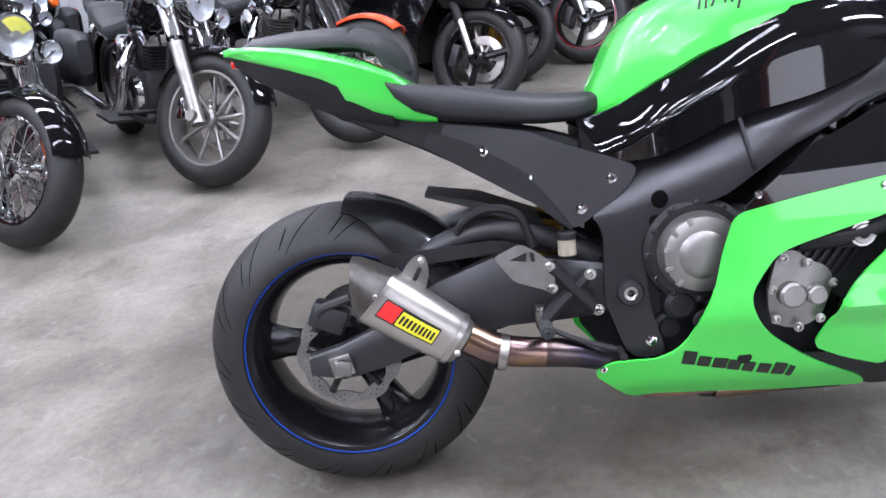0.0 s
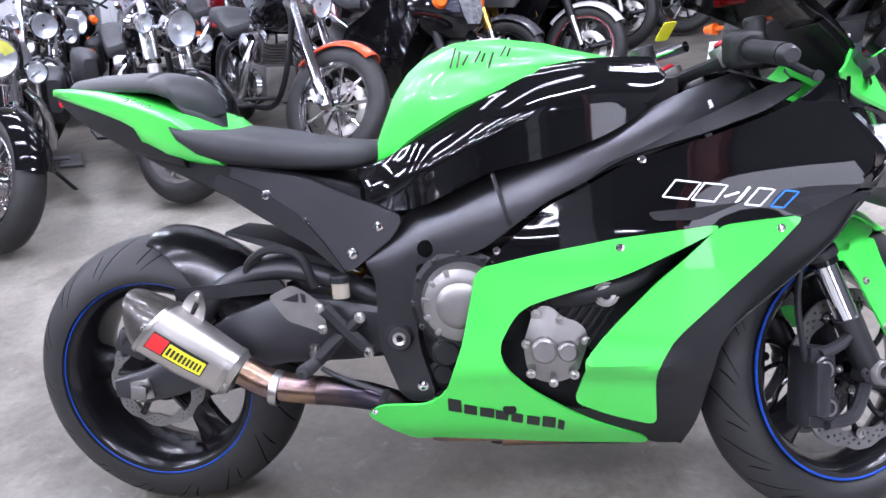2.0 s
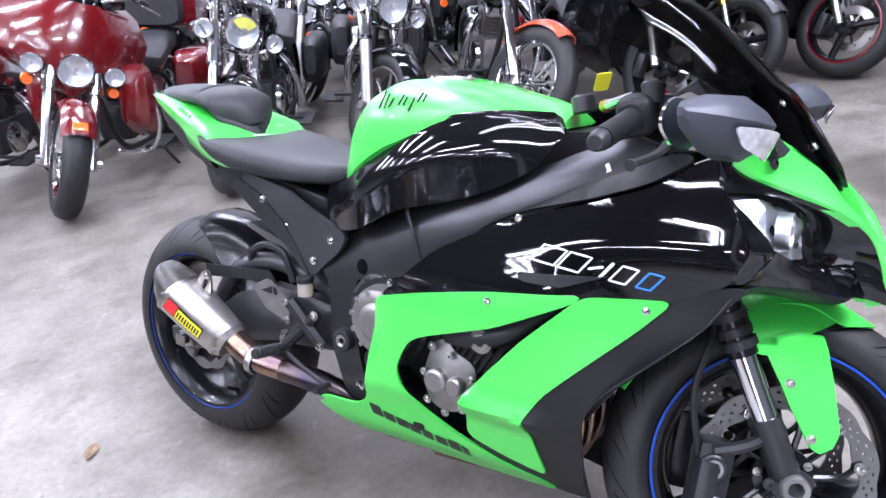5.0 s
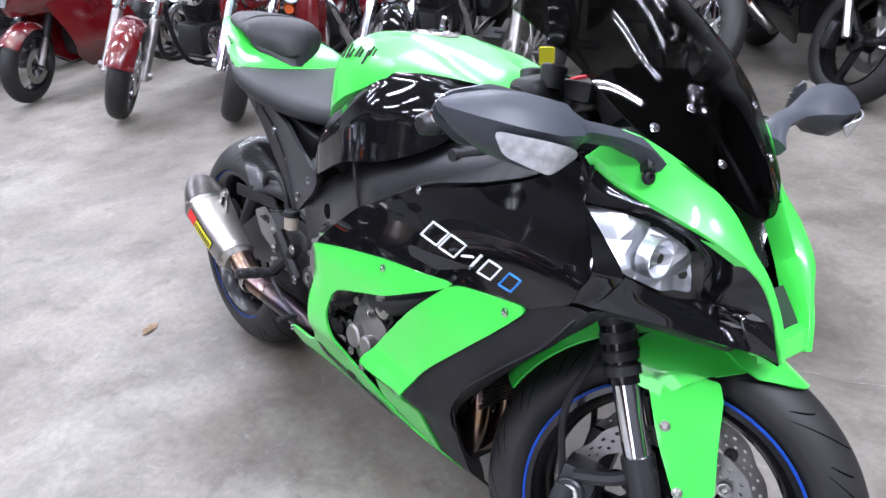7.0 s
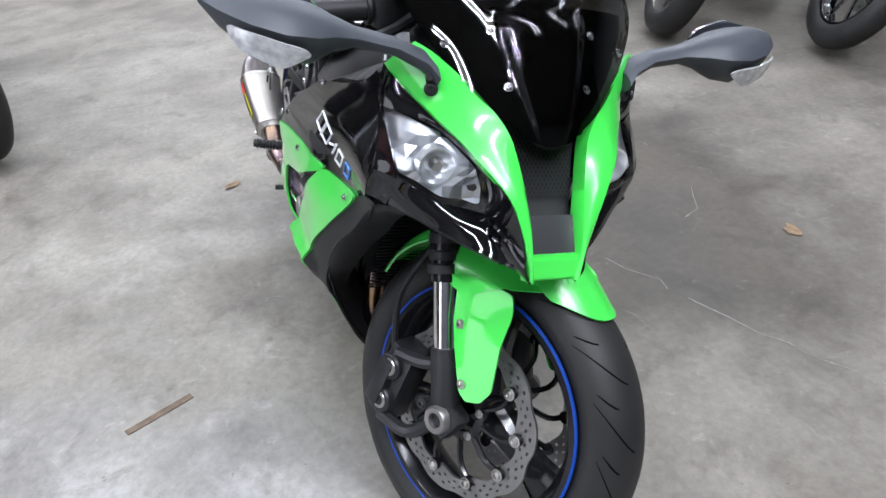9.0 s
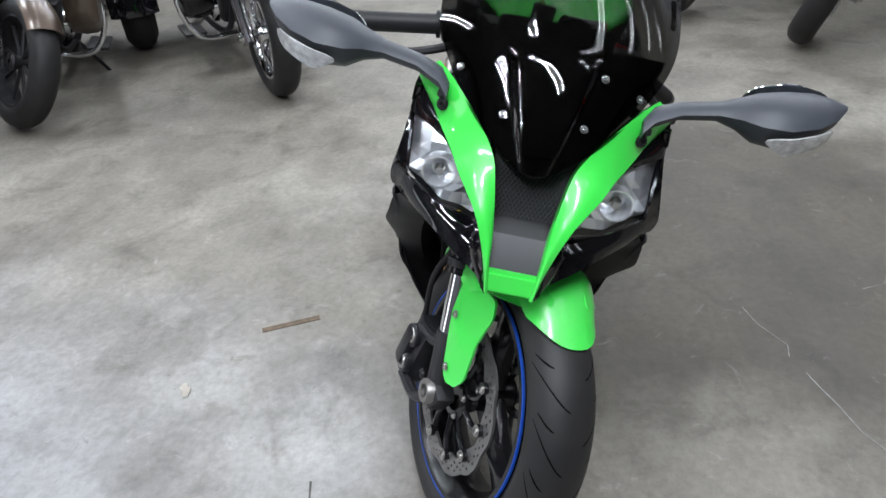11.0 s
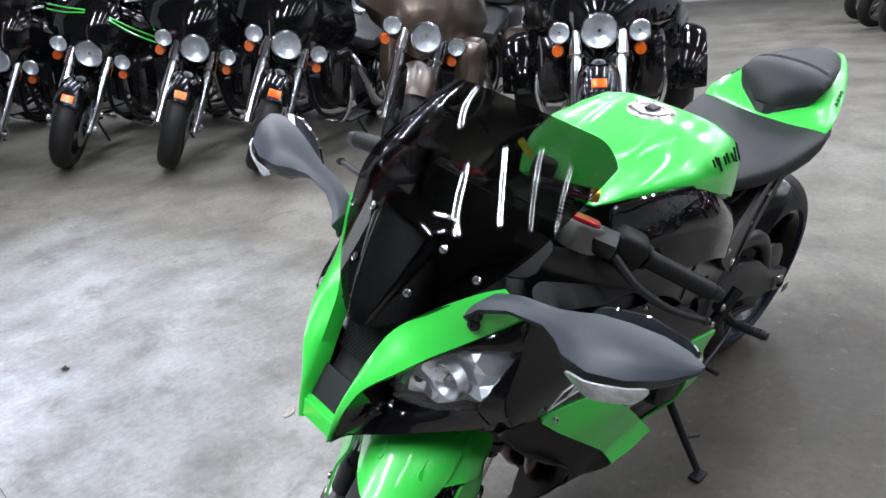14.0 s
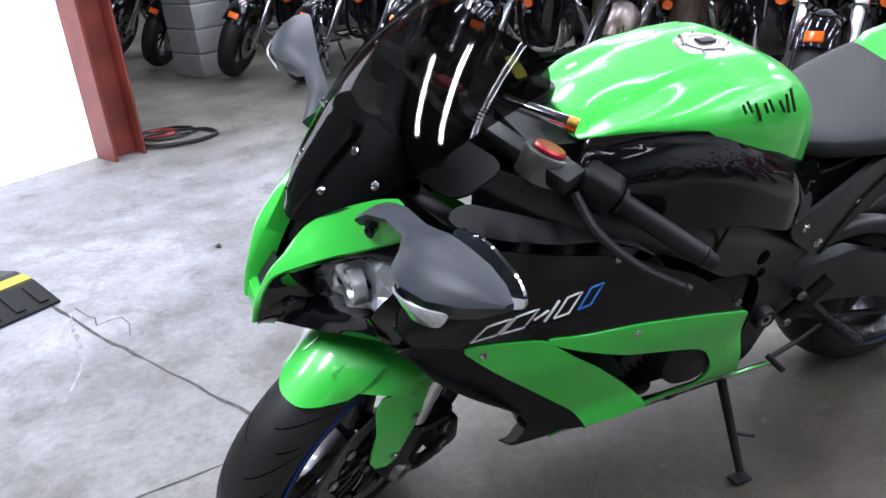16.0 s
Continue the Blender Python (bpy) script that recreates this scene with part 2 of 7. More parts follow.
def panel(poly, place, thick=0.004, step=0.03, cut=0.012):
    """A shell: a flat outline in (u, v), cut to a grid and laid on the surface place(u, v), with thickness."""
    bm = bmesh.new()
    pts = rounded([(u, v) for u, v in poly], cut) if cut else [Vector(p) for p in poly]
    bm.faces.new([bm.verts.new((p[0], p[1], 0)) for p in pts])
    for ax in (0, 1):
        lo, hi = min(p[ax] for p in pts), max(p[ax] for p in pts)
        k = lo + step * 0.5
        while k < hi:
            no, co = [0, 0, 0], [0, 0, 0]
            no[ax], co[ax] = 1, k
            bmesh.ops.bisect_plane(bm, geom=[*bm.verts, *bm.edges, *bm.faces], plane_co=co, plane_no=no, dist=1e-5)
            k += step
    bmesh.ops.triangulate(bm, faces=[f for f in bm.faces if len(f.verts) > 4])
    for v in bm.verts:
        v.co = Vector(place(v.co.x, v.co.y))
    bmesh.ops.recalc_face_normals(bm, faces=bm.faces)
    return thicken(bm, thick) if thick else bm


def thicken(bm, thick, ref=(0.75, 0, 0.45)):
    """Give an open sheet thickness, inwards from the face that looks away from ref."""
    bm.normal_update()
    way = sum((f.normal.dot(f.calc_center_median() - Vector(ref)) * f.calc_area() for f in bm.faces), 0.0)
    if way < 0:
        bmesh.ops.reverse_faces(bm, faces=bm.faces[:])
        bm.normal_update()
    old = list(bm.verts)
    faces = list(bm.faces)
    inner = {v: bm.verts.new(v.co - v.normal * thick) for v in old}
    rim = [(l.vert, l.link_loop_next.vert) for f in faces for l in f.loops if l.edge.is_boundary]
    for f in faces:
        bm.faces.new([inner[v] for v in reversed(f.verts)])
    for a, b in rim:
        bm.faces.new((b, a, inner[a], inner[b]))
    return bm


def bolt(bm, p, n, r=0.008):
    """A button-head bolt with a hex socket."""
    n = Vector(n).normalized()
    s = n.orthogonal().normalized()
    u = n.cross(s)
    prof = [(r * 1.25, 0), (r * 1.25, 0.0012), (r, 0.0015), (r * 0.92, 0.0038), (r * 0.5, 0.005), (r * 0.45, 0.0015)]
    rings(bm, [[Vector(p) + n * h + (s * math.cos(a) + u * math.sin(a)) * q for a in (math.pi * k / 6 for k in range(12))] for q, h in prof])
    return bm

# ---- the hall; its walls run along e1, 32 degrees off the world's x ----
TURN = 32.0
CT, ST = math.cos(radians(TURN)), math.sin(radians(TURN))


def hall(a, b, z=0.0):
    return Vector((a * CT - b * ST, a * ST + b * CT, z))


HALL = pose(0, 0, 0, 0, 0, TURN)


def floor_material():
    m = bpy.data.materials.new("worn_concrete")
    m.use_nodes = True
    nt = m.node_tree
    L_, b = nt.links.new, nt.nodes["Principled BSDF"]
    tc = nt.nodes.new("ShaderNodeTexCoord")

    def noise_(sc, det, rough=.6, dist=0.0):
        n = nt.nodes.new("ShaderNodeTexNoise")
        for k, v in (("Scale", sc), ("Detail", det), ("Roughness", rough), ("Distortion", dist)):
            n.inputs[k].default_value = v
        L_(tc.outputs["Object"], n.inputs["Vector"])
        return n.outputs["Fac"]

    def ramp(fac, *stops):
        r = nt.nodes.new("ShaderNodeValToRGB")
        while len(r.color_ramp.elements) < len(stops):
            r.color_ramp.elements.new(0.5)
        for e, (p, c) in zip(r.color_ramp.elements, stops):
            e.position, e.color = p, (*c, 1)
        L_(fac, r.inputs["Fac"])
        return r.outputs["Color"]

    def mix(kind, fac, a, c):
        n = nt.nodes.new("ShaderNodeMix")
        n.data_type, n.blend_type = "RGBA", kind
        if isinstance(fac, float):
            n.inputs["Factor"].default_value = fac
        else:
            L_(fac, n.inputs["Factor"])
        L_(a, n.inputs["A"])
        L_(c, n.inputs["B"])
        return n.outputs["Result"]

    base = ramp(noise_(0.55, 5, .55, .2), (.30, (.116, .106, .088)), (.52, (.163, .152, .129)), (.72, (.210, .200, .176)))
    cloud = ramp(noise_(3.1, 9, .66, .1), (.30, (.62, .605, .58)), (.50, (.98, .975, .965)), (.70, (1.26, 1.26, 1.25)))
    grain = ramp(noise_(42, 6, .7), (.30, (.80, .79, .78)), (.62, (1.09, 1.09, 1.09)))
    speck = ramp(noise_(95, 3, .5), (.70, (1, 1, 1)), (.76, (1.5, 1.5, 1.5)))
    dark = ramp(noise_(5.0, 8, .68, .5), (.30, (.60, .58, .55)), (.46, (1, 1, 1)))
    blot = ramp(noise_(1.6, 7, .62, .8), (.36, (.80, .785, .76)), (.50, (1, 1, 1)), (.64, (1.16, 1.165, 1.17)))
    dots = ramp(noise_(26, 4, .6, .3), (.25, (.55, .53, .50)), (.31, (1, 1, 1)))
    pale = ramp(noise_(9, 8, .72, 1.4), (.60, (0, 0, 0)), (.74, (.085, .085, .088)))
    # worn pale blue-grey floor paint by the door, daylight pool put into its colour
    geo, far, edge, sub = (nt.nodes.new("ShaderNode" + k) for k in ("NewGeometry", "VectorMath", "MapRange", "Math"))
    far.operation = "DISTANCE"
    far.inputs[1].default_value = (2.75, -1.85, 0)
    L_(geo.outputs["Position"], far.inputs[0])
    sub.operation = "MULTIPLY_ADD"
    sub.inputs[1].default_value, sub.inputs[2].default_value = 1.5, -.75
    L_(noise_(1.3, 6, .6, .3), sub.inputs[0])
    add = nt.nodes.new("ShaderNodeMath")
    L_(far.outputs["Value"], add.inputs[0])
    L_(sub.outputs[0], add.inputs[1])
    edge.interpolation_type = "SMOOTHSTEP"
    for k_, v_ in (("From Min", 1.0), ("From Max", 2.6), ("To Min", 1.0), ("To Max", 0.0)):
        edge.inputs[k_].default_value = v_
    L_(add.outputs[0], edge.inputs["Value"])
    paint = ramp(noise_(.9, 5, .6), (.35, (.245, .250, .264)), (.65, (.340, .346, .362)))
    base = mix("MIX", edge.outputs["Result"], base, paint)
    # oil-darkened bare concrete round the parked motorcycle, its shade painted in too
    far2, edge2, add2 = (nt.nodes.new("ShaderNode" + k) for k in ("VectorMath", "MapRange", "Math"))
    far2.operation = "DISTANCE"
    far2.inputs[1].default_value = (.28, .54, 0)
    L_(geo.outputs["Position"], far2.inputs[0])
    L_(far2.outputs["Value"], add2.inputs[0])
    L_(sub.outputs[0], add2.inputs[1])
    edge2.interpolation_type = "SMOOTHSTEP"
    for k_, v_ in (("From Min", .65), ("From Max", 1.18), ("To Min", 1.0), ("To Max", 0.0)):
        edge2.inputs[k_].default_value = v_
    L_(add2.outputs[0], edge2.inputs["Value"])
    oily_shade = ramp(noise_(1.1, 5, .6), (.35, (.26, .236, .20)), (.65, (.43, .398, .352)))
    base = mix("MULTIPLY", edge2.outputs["Result"], base, oily_shade)
    c = mix("MULTIPLY", 1.0, base, cloud)
    c = mix("MULTIPLY", 1.0, c, grain)
    c = mix("MULTIPLY", .9, c, dark)
    c = mix("MULTIPLY", 1.0, c, blot)
    c = mix("MULTIPLY", 1.0, c, dots)
    c = mix("MULTIPLY", .6, c, speck)
    c = mix("ADD", 1.0, c, pale)
    L_(c, b.inputs["Base Color"])
    k = nt.nodes.new("ShaderNodeMapRange")
    k.inputs["To Min"].default_value, k.inputs["To Max"].default_value = .42, .75
    L_(noise_(3.1, 6), k.inputs["Value"])
    L_(k.outputs["Result"], b.inputs["Roughness"])
    bu = nt.nodes.new("ShaderNodeBump")
    bu.inputs["Strength"].default_value, bu.inputs["Distance"].default_value = .25, .0015
    L_(noise_(120, 5, .6), bu.inputs["Height"])
    L_(bu.outputs["Normal"], b.inputs["Normal"])
    return m


CONCRETE = floor_material()
WALLPAINT = mat("grey_white_wall_paint", (.46, .47, .48), .6, vary=.10, scale=1.5, bump=.1, bscale=40)
WALLDARK = mat("dark_grey_block_wall", (.055, .055, .058), .7, vary=.2, scale=1.5, bump=.2, bscale=40)
DAYLIGHT = bpy.data.materials.new("daylight")
DAYLIGHT.use_nodes = True
DAYLIGHT.node_tree.nodes["Principled BSDF"].inputs["Emission Color"].default_value = (.93, .97, 1.0, 1)
DAYLIGHT.node_tree.nodes["Principled BSDF"].inputs["Emission Strength"].default_value = 1.3
REDPAINT = mat("red_brown_steel_paint", (.19, .036, .025), .5, vary=.25, scale=6, bump=.1, bscale=60)
BLOCK = mat("painted_concrete_block", (.30, .30, .30), .75, vary=.15, scale=5, bump=.6, bscale=120)
MORTAR = mat("mortar", (.22, .22, .22), .9, vary=.2, scale=20)
CEILING = mat("grey_ceiling", (.20, .20, .20), .8, vary=.2, scale=1.0)
TUBEWHITE = mat("white_enamel", (.8, .8, .78), .4, vary=.05)
CABLE = mat("black_cable", (.012, .012, .012), .5, vary=.2)
CABLERED = mat("red_cable", (.35, .03, .03), .5, vary=.2)
JOINT = mat("dark_joint_filler", (.085, .080, .072), .9, vary=.4, scale=30)
STAIN = mat("brown_scuff", (.10, .070, .045), .8, vary=.4, scale=40)
LEAF = mat("dry_leaf", (.34, .24, .15), .8, vary=.3, scale=60)
PAPER = mat("paper_scrap", (.62, .58, .52), .8, vary=.1, scale=40)

bm = bmesh.new()
bmesh.ops.create_grid(bm, x_segments=24, y_segments=24, size=14)
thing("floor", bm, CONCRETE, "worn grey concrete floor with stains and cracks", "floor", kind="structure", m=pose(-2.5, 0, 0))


def wall(name, a0, b0, a1, b1, h, material, label, z0=0.0, t=.16):
    """A straight wall between two points of the hall's plan."""
    p, q = Vector((a0, b0, 0)), Vector((a1, b1, 0))
    d = (q - p)
    bm = bmesh.new()
    box(bm, (d.length / 2, 0, z0 + (h - z0) / 2), (d.length, t, h - z0))
    return thing(name, bm, material, label, "wall", kind="structure", m=HALL @ Matrix.Translation(p) @ pose(0, 0, 0, 0, 0, math.degrees(math.atan2(d.y, d.x))), flat=True)


wall("wall_north", -13, 7.2, 9, 7.2, CEIL, WALLPAINT, "pale grey sheet-clad wall behind the motorcycles")
wall("wall_west", -13, -11, -13, 7.2, CEIL, WALLPAINT, "pale grey wall at the far end")
wall("wall_east", 9, -3.9, 9, 7.2, CEIL, WALLDARK, "dark grey wall")
wall("wall_back", -13, -11, -.05, -11, CEIL, WALLDARK, "dark grey wall")
wall("wall_side", -.13, -11, -.13, -4.1, CEIL, WALLDARK, "dark grey wall")
bm = bmesh.new()
for k in range(70):   # ribs of the sheet cladding
    box(bm, (-12.8 + k * .31, 7.105, CEIL / 2), (.06, .03, CEIL - .02), None, .008, 1)
thing("wall_ribs", bm, WALLPAINT, "ribs of the pale sheet cladding", "wall cladding", kind="structure", m=HALL, flat=True)
bm = bmesh.new()
box(bm, (-2, -1.9, CEIL + .06), (23, 19, .12))
thing("ceiling", bm, CEILING, "grey unpainted ceiling", "ceiling", kind="structure", m=HALL, flat=True)
DOOR = .8
# open doorway with bright daylight behind it, and its red steel post
bm = bmesh.new()
box(bm, (DOOR / 2 - .05, -3.925, 1.05), (DOOR + .1, .02, 2.1))
thing("backdrop", bm, DAYLIGHT, "overexposed white daylight outside the open doorway", "daylight", kind="structure", m=HALL, flat=True)
for a0, a1, z0 in ((DOOR, 9.1, 0), (.0, DOOR, 2.1)):
    bm = bmesh.new()
    box(bm, ((a0 + a1) / 2, -4.0, (CEIL + z0) / 2), (a1 - a0, .16, CEIL - z0))
    thing("wall_south", bm, WALLDARK, "dark grey wall round the open doorway", "wall", kind="structure", m=HALL, flat=True)
bm = bmesh.new()
for dx in (-.09, .09):
    box(bm, (-.13 + dx, -3.80, CEIL / 2), (.016, .20, CEIL), None, .003, 1)
box(bm, (-.13, -3.80, CEIL / 2), (.17, .014, CEIL))
thing("steel_post", bm, REDPAINT, "red-brown painted steel post beside the open doorway", "post", kind="structure", m=HALL, flat=True)
# block column
bm = bmesh.new()
box(bm, (-1.97, -5.42, CEIL / 2), (.385, .385, CEIL))
col = thing("block_column", bm, MORTAR, "painted concrete block column standing on the floor", "column", kind="structure", m=HALL, flat=True)
bm0 = bmesh.new()
box(bm0, (0, 0, 0), (.395, .400, .19), None, .006, 1)
me_block = finish(bm0, BLOCK)
for k in range(20):
    o = new("block", me_block)
    o.parent = col
    o.location = (-1.97, -5.42, .10 + k * .2)
# light battens
bm = bmesh.new()
box(bm, (0, 0, .05), (2.40, .26, .06), None, .01)
box(bm, (0, 0, .12), (.04, .04, .10))
batten_me = finish(bm, TUBEWHITE)
for lx, ly in LAMPS:
    o = new("light_batten", batten_me)
    o.matrix_world = HALL @ pose(lx, ly, CEIL - .17)
    tagged(o, "white twin-tube fluorescent batten hung under the ceiling", "ceiling light", "ceiling lights")


# floor joints and cracks
def crack(points, w=.006, jitter=.012, label="dark crack in the concrete"):
    random.seed(len(points) * 7 + int(points[0][0] * 100))
    pts = []
    for (x0, y0), (x1, y1) in zip(points, points[1:]):
        n = max(2, int(math.hypot(x1 - x0, y1 - y0) / .06))
        pts += [(x0 + (x1 - x0) * k / n + random.uniform(-1, 1) * jitter, y0 + (y1 - y0) * k / n + random.uniform(-1, 1) * jitter) for k in range(n)]
    bm = bmesh.new()
    loops = []
    for k, p in enumerate(pts):
        a, b = pts[max(0, k - 1)], pts[min(len(pts) - 1, k + 1)]
        d = Vector((b[0] - a[0], b[1] - a[1], 0)).normalized()
        nrm = Vector((-d.y, d.x, 0)) * w * random.uniform(.25, .75)
        loops.append([Vector((*p, .0012)) + nrm, Vector((*p, .0018)), Vector((*p, .0012)) - nrm])
    rings(bm, loops, closed=False)
    return thing("floor_crack", bm, JOINT, label, "crack", "cracks in the floor", kind="structure")


crack([(2.30, -1.78), (1.975, -1.16), (1.755, -.80), (1.50, -.39)], .010, .004, "dark saw-cut joint across the concrete")
crack([(2.6, -.10), (1.83, -.31), (1.66, -.33), (1.35, -.42)], .006, .004, "narrow dark joint in the concrete")
crack([(2.05, -1.36), (1.95, -1.20), (1.90, -1.22), (1.85, -1.02)], .004, .02)
PALE = mat("pale_scratch", (.215, .205, .195), .8, vary=.3, scale=40)
for pts in ([(1.0, .728), (1.20, .79), (1.44, .893), (1.75, 1.0)], [(.75, .62), (.9, .70), (1.0, .72)], [(.5, 1.1), (.62, 1.02), (.70, .93)]):
    c_ = crack(pts, .003, .012, "pale scratch in the concrete")
    c_.data.materials[0] = PALE
c_ = crack([(2.06, -1.36), (2.03, -1.18), (2.00, -1.0), (2.02, -.84), (2.06, -.72)], .012, .006, "pale worn tyre scuff on the concrete")
c_.data.materials[0] = mat("pale_scuff", (.30, .30, .305), .8, vary=.4, scale=30)
bm = bmesh.new()
box(bm, (.858, -.625, .0012), (.020, .165, .0016), pose(0, 0, 0, 0, 0, 24))
thing("floor_scuff", bm, STAIN, "brown scuffed streak on the concrete", "stain", kind="structure", flat=True)


def scrap(name, x, y, size, material, label, seed):
    random.seed(seed)
    bm = bmesh.new()
    vs = []
    for k in range(9):
        a = 2 * math.pi * k / 9
        r = size * random.uniform(.5, 1.0)
        vs.append(bm.verts.new((r * math.cos(a), r * .55 * math.sin(a), random.uniform(.002, .010))))
    c = bm.verts.new((0, 0, .004))
    for k in range(9):
        bm.faces.new((vs[k], vs[(k + 1) % 9], c))
    bmesh.ops.solidify(bm, geom=bm.faces[:], thickness=.0012)
    thing(name, bm, material, label, "litter", "litter on the floor", m=pose(x, y, .0008, 0, 0, seed * 40))


scrap("dry_leaf", -.325, -.34, .045, LEAF, "small dry leaf lying on the concrete", 3)
scrap("paper_scrap", 1.147, -.815, .030, PAPER, "crumpled paper scrap on the concrete", 5)
scrap("dry_leaf", 1.531, -1.655, .030, STAIN, "small dark leaf lying on the concrete", 7)
scrap("dry_leaf", .868, 1.187, .05, LEAF, "dry leaf lying on the concrete", 9)
scrap("dry_leaf", 1.62, -.19, .05, LEAF, "dry leaf lying under the front wheel", 11)
# rubber ramp with a yellow stripe
bm = bmesh.new()
rings(bm, [[(0, 0, .004), (0, .46, .004), (0, .46, .012), (0, .30, .05), (0, .16, .05), (0, 0, .012)], [(1.8, 0, .004), (1.8, .46, .004), (1.8, .46, .012), (1.8, .30, .05), (1.8, .16, .05), (1.8, 0, .012)]])
RAMPM = HALL @ Matrix.Translation((1.01, -2.79, 0)) @ pose(0, 0, 0, 0, 0, 0)
ramp_ = thing("cable_ramp", bm, MATTE, "black rubber floor ramp with a yellow stripe", "ramp", m=RAMPM, flat=True)
bm = bmesh.new()
box(bm, (.9, .245, .0515), (1.8, .07, .003))
part("yellow_stripe", bm, mat("yellow_floor_paint", (.62, .52, .05), .6, vary=.2, scale=12), ramp_, flat=True)
bm = bmesh.new()
for k in range(22):
    box(bm, (.04 + k * .08, .38, .034), (.03, .12, .006), pose(0, 0, 0, -13, 0, 0))
part("ramp_tread", bm, MATTE, ramp_, flat=True)


# cables by the post
def coil(x, y, r, turns, material, label, seed):
    random.seed(seed)
    pts = []
    for k in range(int(turns * 16)):
        a = 2 * math.pi * k / 16
        q = r * (1 + .16 * math.sin(k * .37 + seed)) + random.uniform(-.012, .012)
        pts.append((x + q * math.cos(a) * 1.15, y + q * math.sin(a) * .85, .008 + .004 * (k // 16) + random.uniform(0, .004)))
    pts += [(x + r * 2.2, y + .2, .008), (x + r * 2.6, y - .1, .008)]
    bm = bmesh.new()
    tube(bm, pts, .0065, 6, 2)
    thing("extension_cable", bm, material, label, "cable", "cables by the post")


p_ = Vector((1.56, -3.47, 0))
coil(p_.x, p_.y, .20, 4, CABLE, "coiled black extension cable on the concrete", 2)
coil(p_.x + .10, p_.y - .12, .15, 3, CABLE, "tangled black cable on the concrete", 4)
coil(p_.x + .16, p_.y - .18, .10, 2, CABLERED, "short red cable lying on black ones", 6)

# ---- the green sport motorcycle, leaning on its side stand ----
LEAN_M = pose(0, -0.081, 0, -13.0, 0, 0)
bike = empty("sport_motorcycle", "lime green and black sport motorcycle leaning on its side stand", "motorcycle", m=LEAN_M)

WIDTHS = [(0.09, 0.02), (0.133, 0.052), (0.18, 0.098), (0.22, 0.137), (0.27, 0.168), (0.33, 0.200), (0.37, 0.224), (0.45, 0.236), (0.50, 0.240), (0.56, 0.247), (0.60, 0.244), (0.65, 0.234), (0.70, 0.224), (0.75, 0.213), (0.80, 0.205), (0.85, 0.195), (0.9, 0.18)]


def side_y(x, z):
    """Half width of the fairing."""
    w = flow(WIDTHS, z)
    w *= 1 - 0.13 * smooth((x - 1.06) / 0.22) * smooth((0.70 - z) / 0.10)
    w -= 0.022 * smooth((x - 1.335) / 0.12) ** 1.5
    w -= 0.02 * smooth((0.70 - x) / 0.12) * smooth((z - 0.3) / 0.1)
    w += 0.50 * max(0, 0.040 - abs(z - 0.385 + (x - 0.906) * 0.10)) * smooth((x - 0.87) / 0.03) * smooth((1.09 - x) / 0.04)
    w -= 0.35 * max(0, 0.745 - x) * smooth((z - 0.42) / 0.08) * smooth((0.57 - z) / 0.03)
    return w


def on_side(s, out=0.0):
    return lambda x, z: (x, s * (side_y(x, z) + out), z)


FRONT_Z = [0.56, 0.62, 0.67, 0.71, 0.75, 0.79, 0.83, 0.87, 0.91]
FRONT_Y = [0, 0.036, 0.07, 0.12, 0.185, 0.215]
FRONT_X = [(1.47, 1.465, 1.44, 1.41, 1.355, 1.30), (1.545, 1.542, 1.480, 1.448, 1.400, 1.34), (1.53, 1.522, 1.452, 1.437, 1.410, 1.355), (1.51, 1.502, 1.454, 1.434, 1.410, 1.375),
           (1.49, 1.482, 1.455, 1.427, 1.387, 1.355), (1.472, 1.466, 1.447, 1.412, 1.360, 1.325), (1.45, 1.447, 1.428, 1.400, 1.355, 1.315), (1.43, 1.427, 1.412, 1.387, 1.347, 1.295), (1.40, 1.397, 1.380, 1.355, 1.325, 1.27)]


def front_x(y, z):
    y = abs(y)
    return flow([(zz, flow(list(zip(FRONT_Y, row)), y)) for zz, row in zip(FRONT_Z, FRONT_X)], z)


def meet(z):
    """Where the side of the fairing meets the nose, at height z."""
    x = 1.34
    for _ in range(30):
        x = 0.6 * x + 0.4 * front_x(side_y(x, z), z)
    return x


def on_front(s, out=0.0):
    return lambda y, z: (front_x(y, z) + out, s * y, z)


def both(name, poly, place, material, label="", thick=0.004, step=0.018, cut=0.012, out=0.0):
    for s in (-1, 1):
        part(name, panel(poly, place(s, out), thick, step, cut), material, bike, label)


# fairing panels
both("side_fairing", [(.483, .262), (.518, .284), (.61, .283), (.65, .31), (.695, .423), (.728, .560), (.832, .581), (.969, .602), (1.134, .616), (1.130, .605), (.978, .538), (.839, .498), (.805, .485),
                      (.785, .462), (.758, .412), (.77, .367), (.809, .317), (.869, .27), (.916, .238), (1.02, .18), (1.036, .153), (.849, .160), (.736, .172), (.603, .183), (.567, .176)], on_side, GREEN, "lime green side fairing panel", 0.005, out=0.004)
both("fairing_liner", [(.50, .262), (.518, .280), (.61, .279), (.655, .31), (.70, .423), (.732, .556), (.832, .577), (.969, .598), (1.12, .612), (.978, .542), (.839, .502), (.80, .488), (.780, .464), (.754, .412), (.766, .365), (.806, .314), (.866, .267), (.913, .236), (1.01, .184), (1.02, .158), (.849, .165), (.736, .177), (.603, .188), (.567, .182)], on_side, MATTE, "matte black lining inside the fairing", 0.002, out=-.0035)
